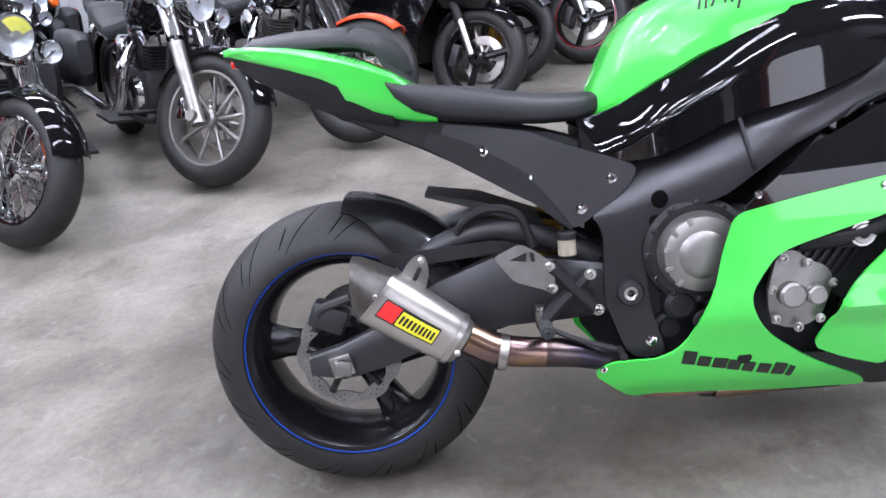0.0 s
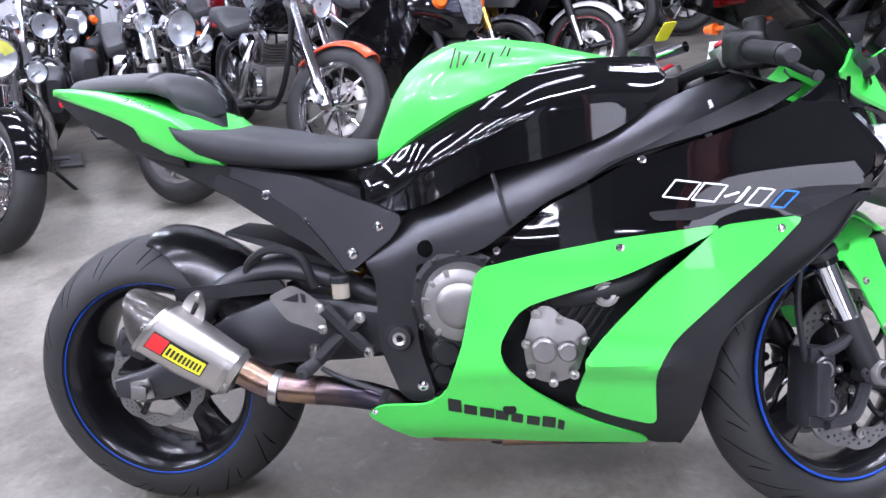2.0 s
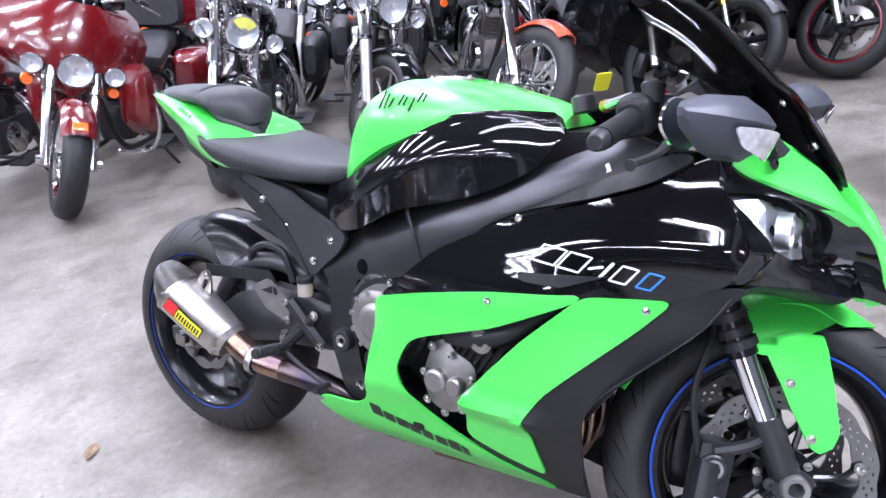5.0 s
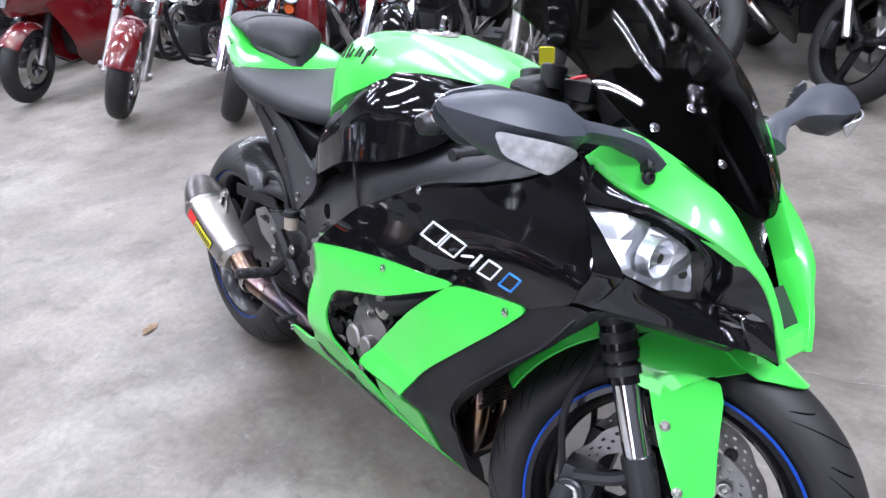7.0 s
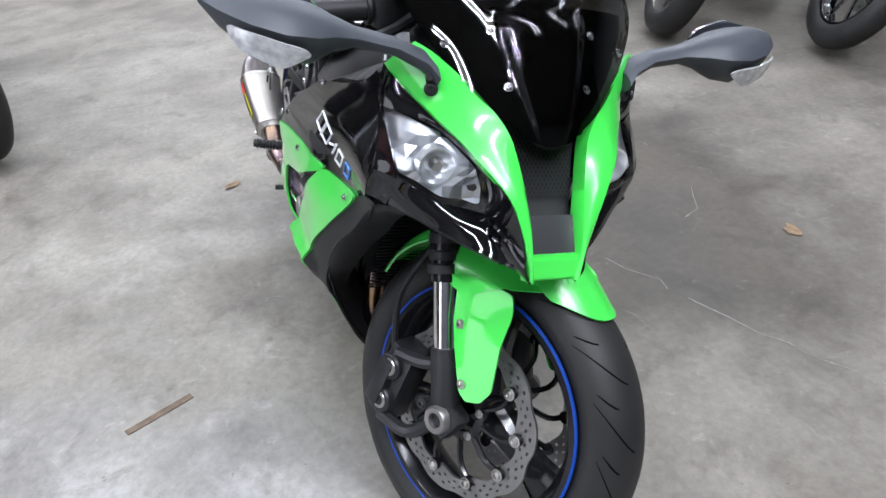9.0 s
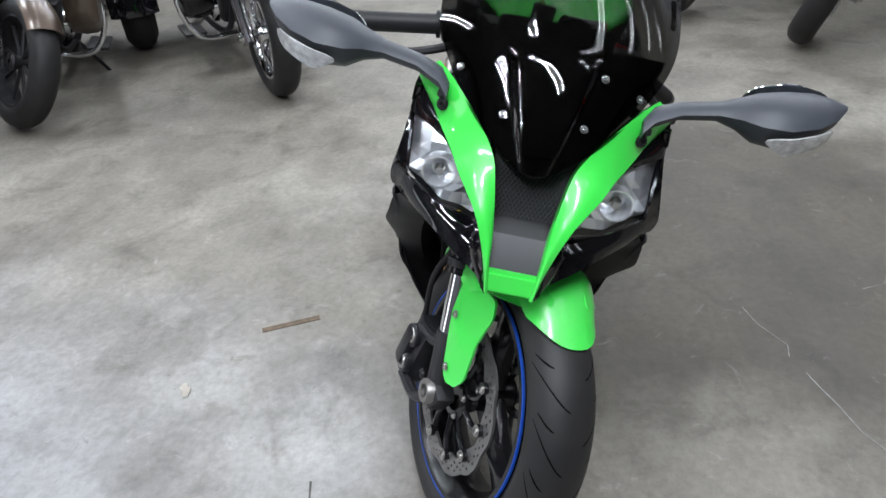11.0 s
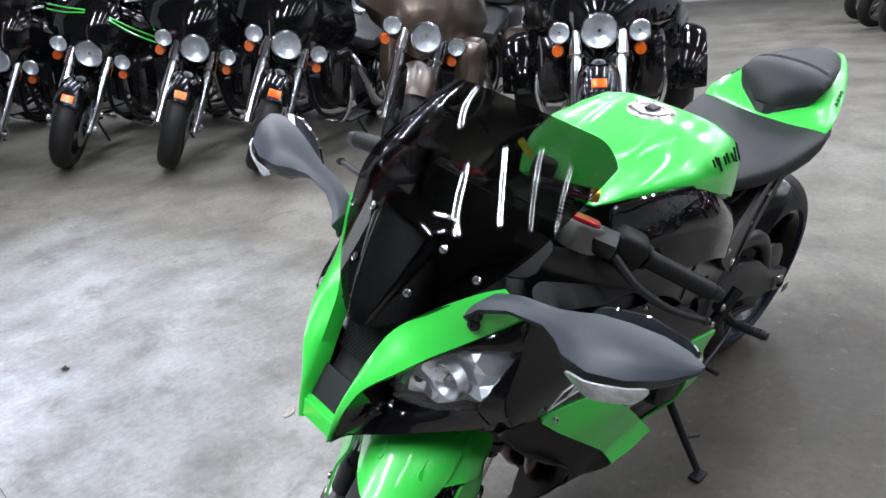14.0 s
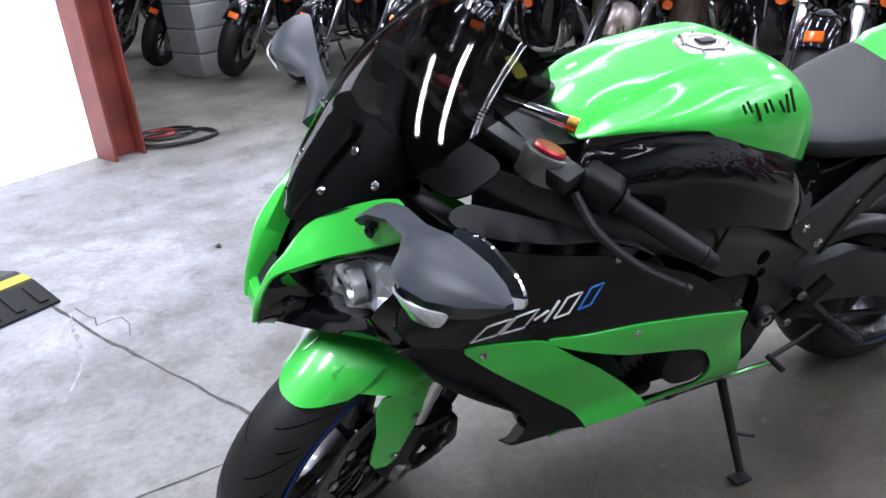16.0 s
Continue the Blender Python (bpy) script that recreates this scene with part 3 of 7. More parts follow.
both("lower_fairing", [(1.136, .614), (1.276, .620), (1.225, .569), (1.108, .465), (1.067, .426), (1.032, .376), (1.030, .356), (1.034, .298), (1.040, .220), (.955, .250), (.886, .285), (.910, .362), (.906, .388), (.972, .461), (1.035, .526)],
     on_side, GREEN, "lime green front fairing panel", 0.005, out=0.004)
both("chin_strip", [(1.268, .618), (1.330, .650), (1.378, .655), (1.366, .640), (1.32, .581), (1.264, .533), (1.166, .443), (1.135, .395), (1.123, .303), (1.097, .147), (1.036, .150), (1.015, .18), (.916, .234), (.862, .268),
                    (.95, .262), (1.025, .235), (1.022, .298), (1.018, .356), (1.022, .385), (1.06, .436), (1.10, .474), (1.215, .575)], on_side, MATTE, "matte black chin panel", 0.004, out=-0.001)
both("upper_fairing", [(.736, .561), (.779, .598), (.857, .661), (.919, .688), (.970, .715), (1.02, .733), (1.133, .760), (1.223, .788), (1.267, .808), (1.300, .836), *[(meet(z) + .001, z) for z in (.836, .82, .80, .78, .76, .74, .72, .70, .68, .657)],
                       (1.330, .648), (1.270, .617), (1.134, .613), (.969, .599), (.832, .578)], on_side, GLOSS, "gloss black upper fairing panel", 0.005)
both("inner_fairing", [(.92, .690), (.97, .717), (1.02, .735), (1.133, .762), (1.223, .790), (1.29, .83), (1.25, .835), (1.10, .775), (1.0, .745)], lambda s, out: (lambda x, z: (x, s * (side_y(x, z) - 0.022 - 1.2 * max(0, z - (0.69 + (x - 0.92) * 0.36))), z + 0.004)), MATTE, "", 0.004)
for s in (-1, 1):   # scoop slit in the upper fairing
    bm = panel([(1.02, .642), (1.155, .648), (1.18, .652), (1.10, .625), (1.03, .628)], on_side(s, 0.0025), 0.004, 0.03, 0.004)
    part("fairing_scoop", bm, MATTE, bike, "matte black slit in the fairing")

# nose: intake blades, intake, headlights, jaw
def skin(name, a_pts, b_pts, material, label="", thick=0.004, bulge=0.0, across=8, steps=6, lip=None, angle=40):
    """A smooth sheet between two curves, on both sides of the motorcycle."""
    for s in (-1, 1):
        a_c, b_c = (curve([(x, s * y, z) for x, y, z in pts], steps) for pts in (a_pts, b_pts))
        rows_ = []
        for k, (a_, b_) in enumerate(zip(a_c, b_c)):
            way = (b_ - a_).cross(a_c[min(k + 1, len(a_c) - 1)] - a_c[max(k - 1, 0)])
            way = way.normalized() if way.length > 1e-9 else Vector((1, 0, 0))
            way = way if way.x > 0 else -way
            row = [a_ + (b_ - a_) * q + way * bulge * math.sin(math.pi * q) for q in (h / across for h in range(across + 1))]
            if lip:
                row = [a_ + Vector((lip[0], s * lip[1], lip[2])) * min(1.0, k / 8), *row, b_ + Vector((-.03, 0, -.012)) * min(1.0, k / 8)]
            rows_.append(row)
        bm = rings(bmesh.new(), rows_, closed=False)
        part(name, thicken(bm, thick), material, bike, label, angle=angle)


BLADE_OUT = [(1.326, .202, .844), (1.340, .190, .832), (1.363, .169, .812), (1.400, .148, .795), (1.440, .124, .776), (1.473, .106, .758), (1.513, .074, .724), (1.530, .056, .685), (1.540, .045, .648), (1.546, .038, .613)]
BLADE_IN = [(1.352, .170, .882), (1.375, .148, .872), (1.410, .112, .845), (1.440, .080, .815), (1.459, .062, .791), (1.475, .054, .768), (1.500, .046, .730), (1.521, .040, .692), (1.538, .037, .655), (1.548, .031, .611)]
skin("nose_blade", BLADE_OUT, BLADE_IN, GREEN, "lime green nose blade beside the intake", 0.004, .006, lip=(-.010, -.002, -.008))
bm = bmesh.new()
rings(bm, [[(1.548, -.038, .612), (1.548, .038, .612), (1.540, .040, .645), (1.540, -.040, .645)], [(1.50, -.040, .605), (1.50, .040, .605), (1.50, .040, .640), (1.50, -.040, .640)]])
bmesh.ops.bevel(bm, geom=bm.edges[:], offset=0.004, segments=2, affect="EDGES")
part("nose_tip", bm, GREEN, bike, "lime green lip under the intake")
bm = panel([(-.044, .640), (.044, .640), (.050, .70), (.062, .80), (-.062, .80), (-.050, .70)], lambda y, z: (front_x(0.0, z) - 0.055 + 0.03 * smooth((.69 - z) / .05), y, z), 0.004, 0.02, 0.004)
intake = part("air_intake", bm, MATTE, bike, "black ram air intake")
bm = bmesh.new()
for k in range(-13, 26):   # woven wire: two sets of slanting strands
    for d in (-1, 1):
        z0, z1 = .702, .800
        y0 = d * (-.062 + k * .0065)
        y1 = y0 + d * .062
        lo, hi = max(0.0, min(1.0, (-.048 - y0) / (y1 - y0))), max(0.0, min(1.0, (.048 - y0) / (y1 - y0)))
        lo, hi = min(lo, hi), max(lo, hi)
        if hi - lo > .08:
            a_, b_ = (Vector((front_x(0, z0 + (z1 - z0) * q) - .047, y0 + (y1 - y0) * q, z0 + (z1 - z0) * q)) for q in (lo, hi))
            tube(bm, [a_, b_], .0007, 4)
part("intake_mesh", bm, DARKALLOY, intake, "fine black wire mesh", flat=True)
bm = panel([(-.037, .640), (.037, .640), (.043, .686), (-.043, .686)], lambda y, z: (front_x(0.0, z) - 0.012 - .35 * (z - .64), y, z), 0.003, 0.02, 0.003)
part("intake_plate", bm, DARKPLATE, intake, "satin grey plate in the intake")
HL = [(.071, .669), (.135, .682), (.1925, .7105), (.198, .745), (.2045, .788), (.170, .783), (.127, .768), (.085, .730), (.070, .692)]
HL_MID = (.140, .732)
HL_IN = [(HL_MID[0] + (y - HL_MID[0]) * .95, HL_MID[1] + (z - HL_MID[1]) * .93) for y, z in HL]
for s in (-1, 1):   # faceted bowl
    bm = panel(HL_IN, lambda y, z: (front_x(y, z) - .010 - .014 * abs(((y * 13 + z * 7) % 1) - .5) * 2 - .008 * abs(((z * 17 - y * 9) % 1) - .5) * 2, s * y, z), 0.003, 0.016, 0.004)
    part("headlight_bowl", bm, LAMPSILVER, bike, "bright faceted headlight reflector", flat=True)
    c = Vector((front_x(.140, .724) - .026, s * .140, .728))
    bm = lathe(bmesh.new(), [(.004, .004), (.014, .0), (.021, .010), (.025, .020), (.028, .021), (.028, .0)], 22, "x", c)
    part("headlight_projector", bm, LAMPSILVER, bike, "round chrome lamp bowl")
    bm = disc(bmesh.new(), c + Vector((.006, 0, 0)), (1, 0, 0), .010, .012, 14, .007)
    part("headlight_bulb", bm, STEEL, bike)
both("headlight_lens", HL, on_front, LENS, "clear headlight lens", 0.0, 0.02, 0.006, out=0.003)
CHEEK = [(side_y(meet(z), z) - .0005, z) for z in (.836, .82, .80, .78, .76, .74, .72, .70, .68, .66)]
both("headlight_surround", [(.060, .660), (.130, .668), (.197, .702), (.203, .745), (.206, .80), (.185, .812), (.130, .785), (.095, .748), (.075, .705)], on_front, MATTE, "", 0.003, 0.02, 0.006, out=-0.0275)
skin("headlight_brow", [(1.538, .046, .643), (1.527, .057, .685), (1.509, .074, .722), (1.470, .105, .755), (1.424, .130, .776), (1.360, .167, .808), (1.337, .188, .829), (1.322, .202, .844)],
     [(1.498, .070, .668), (1.446, .071, .669), (1.441, .070, .692), (1.437, .085, .732), (1.405, .127, .770), (1.374, .170, .785), (1.342, .2045, .790), (1.326, .207, .80)], GLOSS, "", 0.004, .003)
skin("nose_jaw", [(1.407, .194, .709), (1.417, .170, .697), (1.430, .135, .681), (1.446, .072, .668), (1.498, .070, .668), (1.538, .046, .643)],
     [(1.366, .205, .657), (1.400, .180, .654), (1.442, .140, .645), (1.477, .100, .631), (1.519, .050, .616), (1.545, .036, .606)], GLOSS, "gloss black lower nose panel", 0.004, .006)
both("headlight_cheek", [(.193, .690), (.1935, .7085), (.199, .745), (.205, .789), (.200, .838), *CHEEK, (.200, .658)], on_front, GLOSS, "", 0.005, 0.012, 0.001, out=0.001)
bm = panel([(-.20, .655), (-.10, .634), (-.04, .612), (.04, .612), (.10, .634), (.20, .655), (.14, .70), (-.14, .70)], lambda y, z: (front_x(abs(y), .655) - 0.010 - (z - .612) * 1.6, y, .652 - .04 * smooth((.10 - abs(y)) / .1)), 0.004, 0.03, 0.004)
part("nose_underside", bm, MATTE, bike)
# matte wheel arch: from the chin's edge inwards, and on below the nose
ARCH = [(1.097, .060, .147, 1.06, .05, .16), (1.112, .125, .22, 1.062, .10, .225), (1.123, .178, .303, 1.072, .145, .303), (1.135, .212, .395, 1.105, .165, .368), (1.172, .226, .448, 1.165, .168, .435), (1.264, .236, .533, 1.235, .165, .510), (1.320, .226, .585, 1.290, .157, .565), (1.362, .212, .642, 1.335, .160, .606),
        *[(x - .003, y, z + .002, x - .035, y - .030, z - .024) for x, y, z in ((1.400, .180, .654), (1.442, .140, .645), (1.477, .100, .631), (1.505, .066, .621))]]
for s in (-1, 1):
    bm = bmesh.new()
    outer, inner = curve([(x, s * y, z) for x, y, z, *_ in ARCH], 5), curve([(r[3], s * r[4], r[5]) for r in ARCH], 5)
    rows_ = []
    for o_, i_ in zip(outer, inner):
        way = i_ - o_
        rows_.append([o_ + way * t + Vector((.006 * math.sin(t * 2.6) * (1 - t * .5), s * .010 * math.sin(t * 2.8), 0)) for t in (0, .15, .3, .5, .75, 1)] + [i_ + Vector((-.05, -s * .02, .02))])
    rings(bm, rows_, closed=False)
    part("wheel_arch", thicken(bm, 0.003), MATTE, bike, "matte black fairing edge round the wheel")
bm = panel([(-.14, .86), (.14, .86), (.12, .98), (-.12, .98)], lambda y, z: (1.30 - (z - .86) * .8 - abs(y) * .3, y, .835 + (z - .86) * .28), 0.004, 0.04, 0.02)
part("dash_tray", bm, MATTE, bike, "matte black inner dash panel")
bm = bmesh.new()
box(bm, (1.262, 0, .905), (.05, .19, .075), pose(0, 0, 0, 0, -35, 0), 0.012)
dash = part("instrument_panel", bm, MATTE, bike, "black instrument cluster")
bm = bmesh.new()
lathe(bm, [(.0, .002), (.034, .002), (.038, .004), (.038, -.004)], 24, "x")
bm.transform(Matrix.Translation((1.233, .03, .914)) @ pose(0, 0, 0, 0, 35, 180))
part("dial", bm, DARKALLOY, dash)

# windscreen: a double bubble
SCREEN = [(0, 1.474, .778, 1.462, .044, .794), (.12, 1.449, .820, 1.446, .076, .812), (.25, 1.420, .866, 1.414, .112, .840), (.40, 1.381, .923, 1.364, .153, .881), (.55, 1.337, .970, 1.318, .183, .928), (.70, 1.293, 1.018, 1.258, .188, .966),
          (.88, 1.250, 1.055, 1.180, .187, 1.002), (1.0, 1.216, 1.078, 1.118, .181, 1.027)]
# rows: along, centre x and z, edge x, y and z
SCREEN_COLS = []
for k in range(1, 6):   # evened out between the ends
    fine = [table([(p[0], p[1]) for p in curve([(r[0], r[k], 0) for r in SCREEN], 10)], i / 80) for i in range(81)]
    for _ in range(60):
        fine = [fine[0], *[(a + 2 * b + c) / 4 for a, b, c in zip(fine, fine[1:], fine[2:])], fine[-1]]
    SCREEN_COLS.append([(i / 80, v) for i, v in enumerate(fine)])


def screen_pt(u, v, out=0.0):
    cx, cz, ex, ey, ez = (table([(p[0], p[1]) for p in col], u) for col in SCREEN_COLS)
    a = abs(v)
    g = a ** 2.3
    wide = 0.46 - 0.10 * u
    bub = 0.007 * smooth((wide + .04 - a) / 0.11) * smooth((u + 0.02) / 0.10) * smooth((0.47 - u) / 0.08)
    return Vector((cx + (ex - cx) * g + bub * .75 + out * .7, ey * v, cz + (ez - cz) * g + bub * .5 + out * .7))


bm = bmesh.new()
rings(bm, [[screen_pt(i / 60 * (1 - .07 * max(0, abs(-1 + j / 36) - .78) ** 2 / .0484), -1 + j / 36) for j in range(73)] for i in range(61)], closed=False)
thicken(bm, 0.0025)
screen = part("windscreen", bm, SMOKE, bike, "dark smoked double-bubble windscreen", angle=40)
for u, v in ((.205, .60), (.205, -.60), (.385, .52), (.385, -.52), (.385, .915), (.385, -.915)):
    part("screen_bolt", bolt(bmesh.new(), screen_pt(u, v, 0.001), (0.75, v * .5, .65), .0052), CHROME, screen, "chrome screen bolt")
for k in range(11):   # maker's mark on the screen as bars
    a, b = screen_pt(.69 + .013 * k, .945, .0015), screen_pt(.68 + .013 * k, .90, .0015)
    part("screen_mark", tube(bmesh.new(), [a, b], .0012, 5), GROOVE, screen)
# black carrier under the lower screen and the panel behind the blades
bm = bmesh.new()
rings(bm, [[screen_pt(i / 24 * (.47 + .10 * abs(-1 + 2 * j / 40) ** 2), (-1 + 2 * j / 40), -0.009) * 1.0 - Vector((0, .012 * (-1 + 2 * j / 40), 0)) for j in range(41)] for i in range(25)], closed=False)
thicken(bm, 0.003)
part("screen_carrier", bm, MATTE, bike, "black panel under the screen")

# tank
TANK_TOP = [(.515, .752), (.545, .815), (.576, .876), (.61, .915), (.645, .938), (.696, .957), (.778, .957), (.869, .940), (.94, .922), (.99, .908), (1.03, .888)]
TANK_EDGE = [(.515, .735), (.566, .754), (.628, .790), (.675, .814), (.779, .864), (.854, .887), (.946, .895), (1.03, .884)]
TANK_W = [(.515, .066), (.545, .100), (.60, .148), (.66, .176), (.74, .186), (.85, .180), (.94, .150), (1.0, .115), (1.03, .09)]
bm = bmesh.new()
loops = []
for i in range(34):
    x = .515 + .515 * i / 33
    zt, ze, w = (table(t, x) for t in (TANK_TOP, TANK_EDGE, TANK_W))
    w *= .95
    loop = []
    for j in range(65):
        a = math.pi * j / 64
        c, s_ = math.cos(a), math.sin(a)
        y = -w * math.copysign(abs(c) ** 0.52, c)
        z = ze + (zt - ze) * abs(s_) ** 0.62
        dent = 0.012 * smooth((x - .86) / .08) * math.exp(-((abs(y) - .075) / .03) ** 2) + .006 * smooth((abs(y) - .062 - .10 * max(0, .86 - x)) / .012) * smooth((x - .70) / .05) - .004 * smooth((abs(y) - .125) / .012) * smooth((.80 - x) / .06)
        loop.append((x, y, z - dent))
    loops.append([*loop, (x, w * .8, ze - .02), (x, -w * .8, ze - .02)])
rings(bm, loops)
tank = part("fuel_tank", bm, GREEN, bike, "lime green fuel tank", angle=50)
bm = bmesh.new()
lathe(bm, [(.0, .002), (.026, .002), (.027, .004), (.035, .004), (.036, .001), (.046, .001), (.049, -.002), (.050, -.02)], 40, "z")
bm.transform(Matrix.Translation((.755, 0, .957)) @ pose(0, 0, 0, 0, 1, 0))
cap = part("fuel_cap", bm, STEEL, tank, "silver fuel filler cap")
part("cap_flap", box(bmesh.new(), (.752, 0, .9615), (.030, .020, .004), None, .0015), MATTE, cap, "dark lock flap")
for k in range(7):
    a_ = 2 * math.pi * k / 7
    part("cap_screw", bolt(bmesh.new(), (.755 + .041 * math.cos(a_), .041 * math.sin(a_), .958), (0, 0, 1), .0028), STEEL, cap)
def cover_y(x, z):
    """Half width of the black covers beside the tank: a rounded shoulder under the green."""
    d = max(0.0, flow(TANK_EDGE, x) - z)
    w = flow([(.49, .112), (.56, .138), (.65, .172), (.80, .190), (.92, .184), (1.0, .170), (1.07, .150)], x)
    return w - .020 + .036 * (1 - (1 - min(d, .075) / .075) ** 2) + .03 * max(0, d - .085)


COVER_LOW = [(.493, .732), (.520, .69), (.545, .657), (.597, .660), (.766, .722), (.884, .747), (1.02, .803), (1.066, .858)]
COVER_TOP = [(.493, .737), (.53, .744), (.566, .757), (.675, .817), (.779, .868), (.854, .893), (.946, .902), (1.045, .897), (1.066, .862)]
for s in (-1, 1):
    bm = bmesh.new()
    rows_ = []
    for i in range(49):
        x = .494 + .571 * i / 48
        lo, hi = flow(COVER_LOW, x), flow(COVER_TOP, x)
        rows_.append([(x, s * cover_y(x, lo + (hi - lo) * j / 18), lo + (hi - lo) * j / 18) for j in range(19)])
    rings(bm, rows_, closed=False)
    part("tank_side_cover", thicken(bm, .006), GLOSS, bike, "gloss black tank side cover", angle=60)
bm = bmesh.new()
rings(bm, [[(x, -w, z0), (x, w, z0), (x, w, z1), (x, -w, z1)] for x, w, z0, z1 in ((.50, .08, .66, .72), (.62, .10, .64, .77), (.80, .12, .68, .84), (1.0, .085, .76, .86), (1.1, .07, .80, .86))])
part("airbox", bm, MATTE, bike)
# seats and tail
# rows: x, edge half width, ridge z, centre z, bottom half width, bottom z
TAIL = [(-.172, .022, .934, .936, .020, .926), (-.155, .040, .935, .938, .036, .922), (-.10, .072, .930, .936, .068, .904), (-.03, .102, .916, .928, .096, .880), (.03, .124, .900, .916, .116, .857), (.062, .136, .890, .906, .124, .840), (.076, .140, .886, .902, .118, .806),
        (.12, .152, .870, .884, .126, .786), (.168, .163, .851, .856, .134, .772), (.205, .158, .820, .826, .138, .764), (.240, .146, .780, .782, .140, .760)]
bm = bmesh.new()
loops = []
for x, w, zr, zc, wb, zb in TAIL:
    half_ = [(wb * .4, zb + .002), (wb * .9, zb), (wb, zb + .006), (wb + (w - wb) * .5, zb + (zr - zb) * .5), (w - .003, zr - .010), (w, zr - .003), (w - .004, zr + .003), (w * .80, zr + (zc - zr) * .62), (w * .5, zr + (zc - zr) * .90), (w * .2, zc)]
    loops.append([(x, -y, z) for y, z in half_] + [(x, y, z) for y, z in reversed(half_)])
rings(bm, loops)
tail = part("tail_cowl", bm, GREEN, bike, "lime green tail cowl", angle=50)
for s in (-1, 1):
    bm = bmesh.new()
    for k in range(4):
        x = .055 + .017 * k
        w, zr = (table([(r[0], r[j]) for r in TAIL], x) for j in (1, 2))
        ring_ = [(x + .0055 * math.cos(a) + .003 * math.sin(a), s * (w * .93 - .004 * math.sin(a)), zr + .0065 + .008 * math.sin(a) * .5) for a in (2 * math.pi * j / 10 for j in range(11))]
        tube(bm, ring_, .0013, 4, 1)
    part("cowl_decal", bm, DECALGREY, tail, "small grey figures on the cowl")
bm = bmesh.new()
loops = []
for x, w, z, h in ((-.135, .024, .944, .008), (-.11, .048, .949, .014), (-.04, .074, .950, .018), (.04, .094, .947, .020), (.085, .104, .943, .022), (.090, .106, .941, .017), (.10, .107, .940, .022), (.14, .106, .926, .024), (.165, .098, .910, .024), (.185, .078, .886, .020), (.197, .045, .864, .010)):
    loops.append([(x - .035 * (abs(math.cos(a)) ** 2) * smooth((x - .12) / .07), w * math.copysign(abs(math.cos(a)) ** .8, math.cos(a)), z - .010 + (h if math.sin(a) > 0 else .02) * math.copysign(abs(math.sin(a)) ** .6, math.sin(a)) - .012 * abs(math.cos(a)) ** 2) for a in (2 * math.pi * k / 24 for k in range(24))])
rings(bm, loops)
part("pillion_seat", bm, VINYL, bike, "black pillion seat pad", angle=40)
bm = bmesh.new()
loops = []
for x, w, zt, zb in ((.155, .160, .846, .832), (.168, .166, .848, .806), (.20, .169, .845, .778), (.25, .168, .836, .758), (.31, .162, .820, .748), (.37, .150, .804, .740), (.43, .132, .793, .734), (.49, .108, .786, .732), (.53, .090, .785, .738), (.552, .078, .780, .748)):
    loop = []
    for k in range(28):
        a = 2 * math.pi * k / 28
        c, s_ = math.cos(a), math.sin(a)
        zc, hh = (zt + zb) / 2, (zt - zb) / 2
        dish = .016 * (1 - abs(c) ** 1.5) * (s_ > 0) * smooth((.34 - x) / .14)
        loop.append((x, w * math.copysign(abs(c) ** .55, c), zc + hh * math.copysign(abs(s_) ** .5, s_) - dish))
    loops.append(loop)
rings(bm, loops)
part("rider_seat", bm, VINYL, bike, "black vinyl rider seat", angle=60)
bm = bmesh.new()
loops = [[(x, -w, zb), (x, -w * 1.05, zt), (x, w * 1.05, zt), (x, w, zb)] for x, w, zt, zb in ((-.15, .02, .926, .912), (-.08, .05, .890, .862), (0, .075, .850, .812), (.1, .10, .80, .762), (.2, .115, .77, .715), (.32, .10, .75, .645), (.44, .10, .72, .58), (.50, .09, .70, .57))]
rings(bm, loops)
bmesh.ops.bevel(bm, geom=[e for e in bm.edges], offset=0.004, segments=1, affect="EDGES")
part("undertail", bm, MATTE, bike, "matte black undertail")
bm = bmesh.new()
rings(bm, [[(x, -w, zb), (x, -w * 1.10, zb + .010), (x, -w * 1.16, zt), (x, w * 1.16, zt), (x, w * 1.10, zb + .010), (x, w, zb)] for x, w, zt, zb in ((-.166, .016, .930, .914), (-.10, .052, .909, .868), (-.03, .078, .886, .832), (.03, .096, .864, .802), (.085, .108, .84, .782), (.16, .118, .80, .760))])
part("tail_side_panel", bm, MATTE, bike, "black plastic panel under the tail cowl")
both("seat_side_cover", [(.150, .775), (.238, .757), (.318, .744), (.40, .728), (.46, .700), (.53, .672), (.592, .648), (.570, .610), (.522, .575), (.478, .542), (.458, .548), (.40, .60), (.361, .622), (.25, .69), (.186, .735)],
     lambda s, out: (lambda x, z: (x, s * (.108 + .055 * smooth((x - .15) / .5) + out), z)), DARKPLATE, "dark grey seat side cover", 0.010, 0.03, 0.01, out=.0)
both("subframe_edge", [(.186, .733), (.25, .688), (.361, .618), (.40, .596), (.458, .545), (.470, .540), (.43, .60), (.385, .655), (.30, .712), (.22, .745)],
     lambda s, out: (lambda x, z: (x, s * (.113 + .055 * smooth((x - .15) / .5) + out), z)), MATTE, "", 0.010, 0.03, 0.006, out=.0)
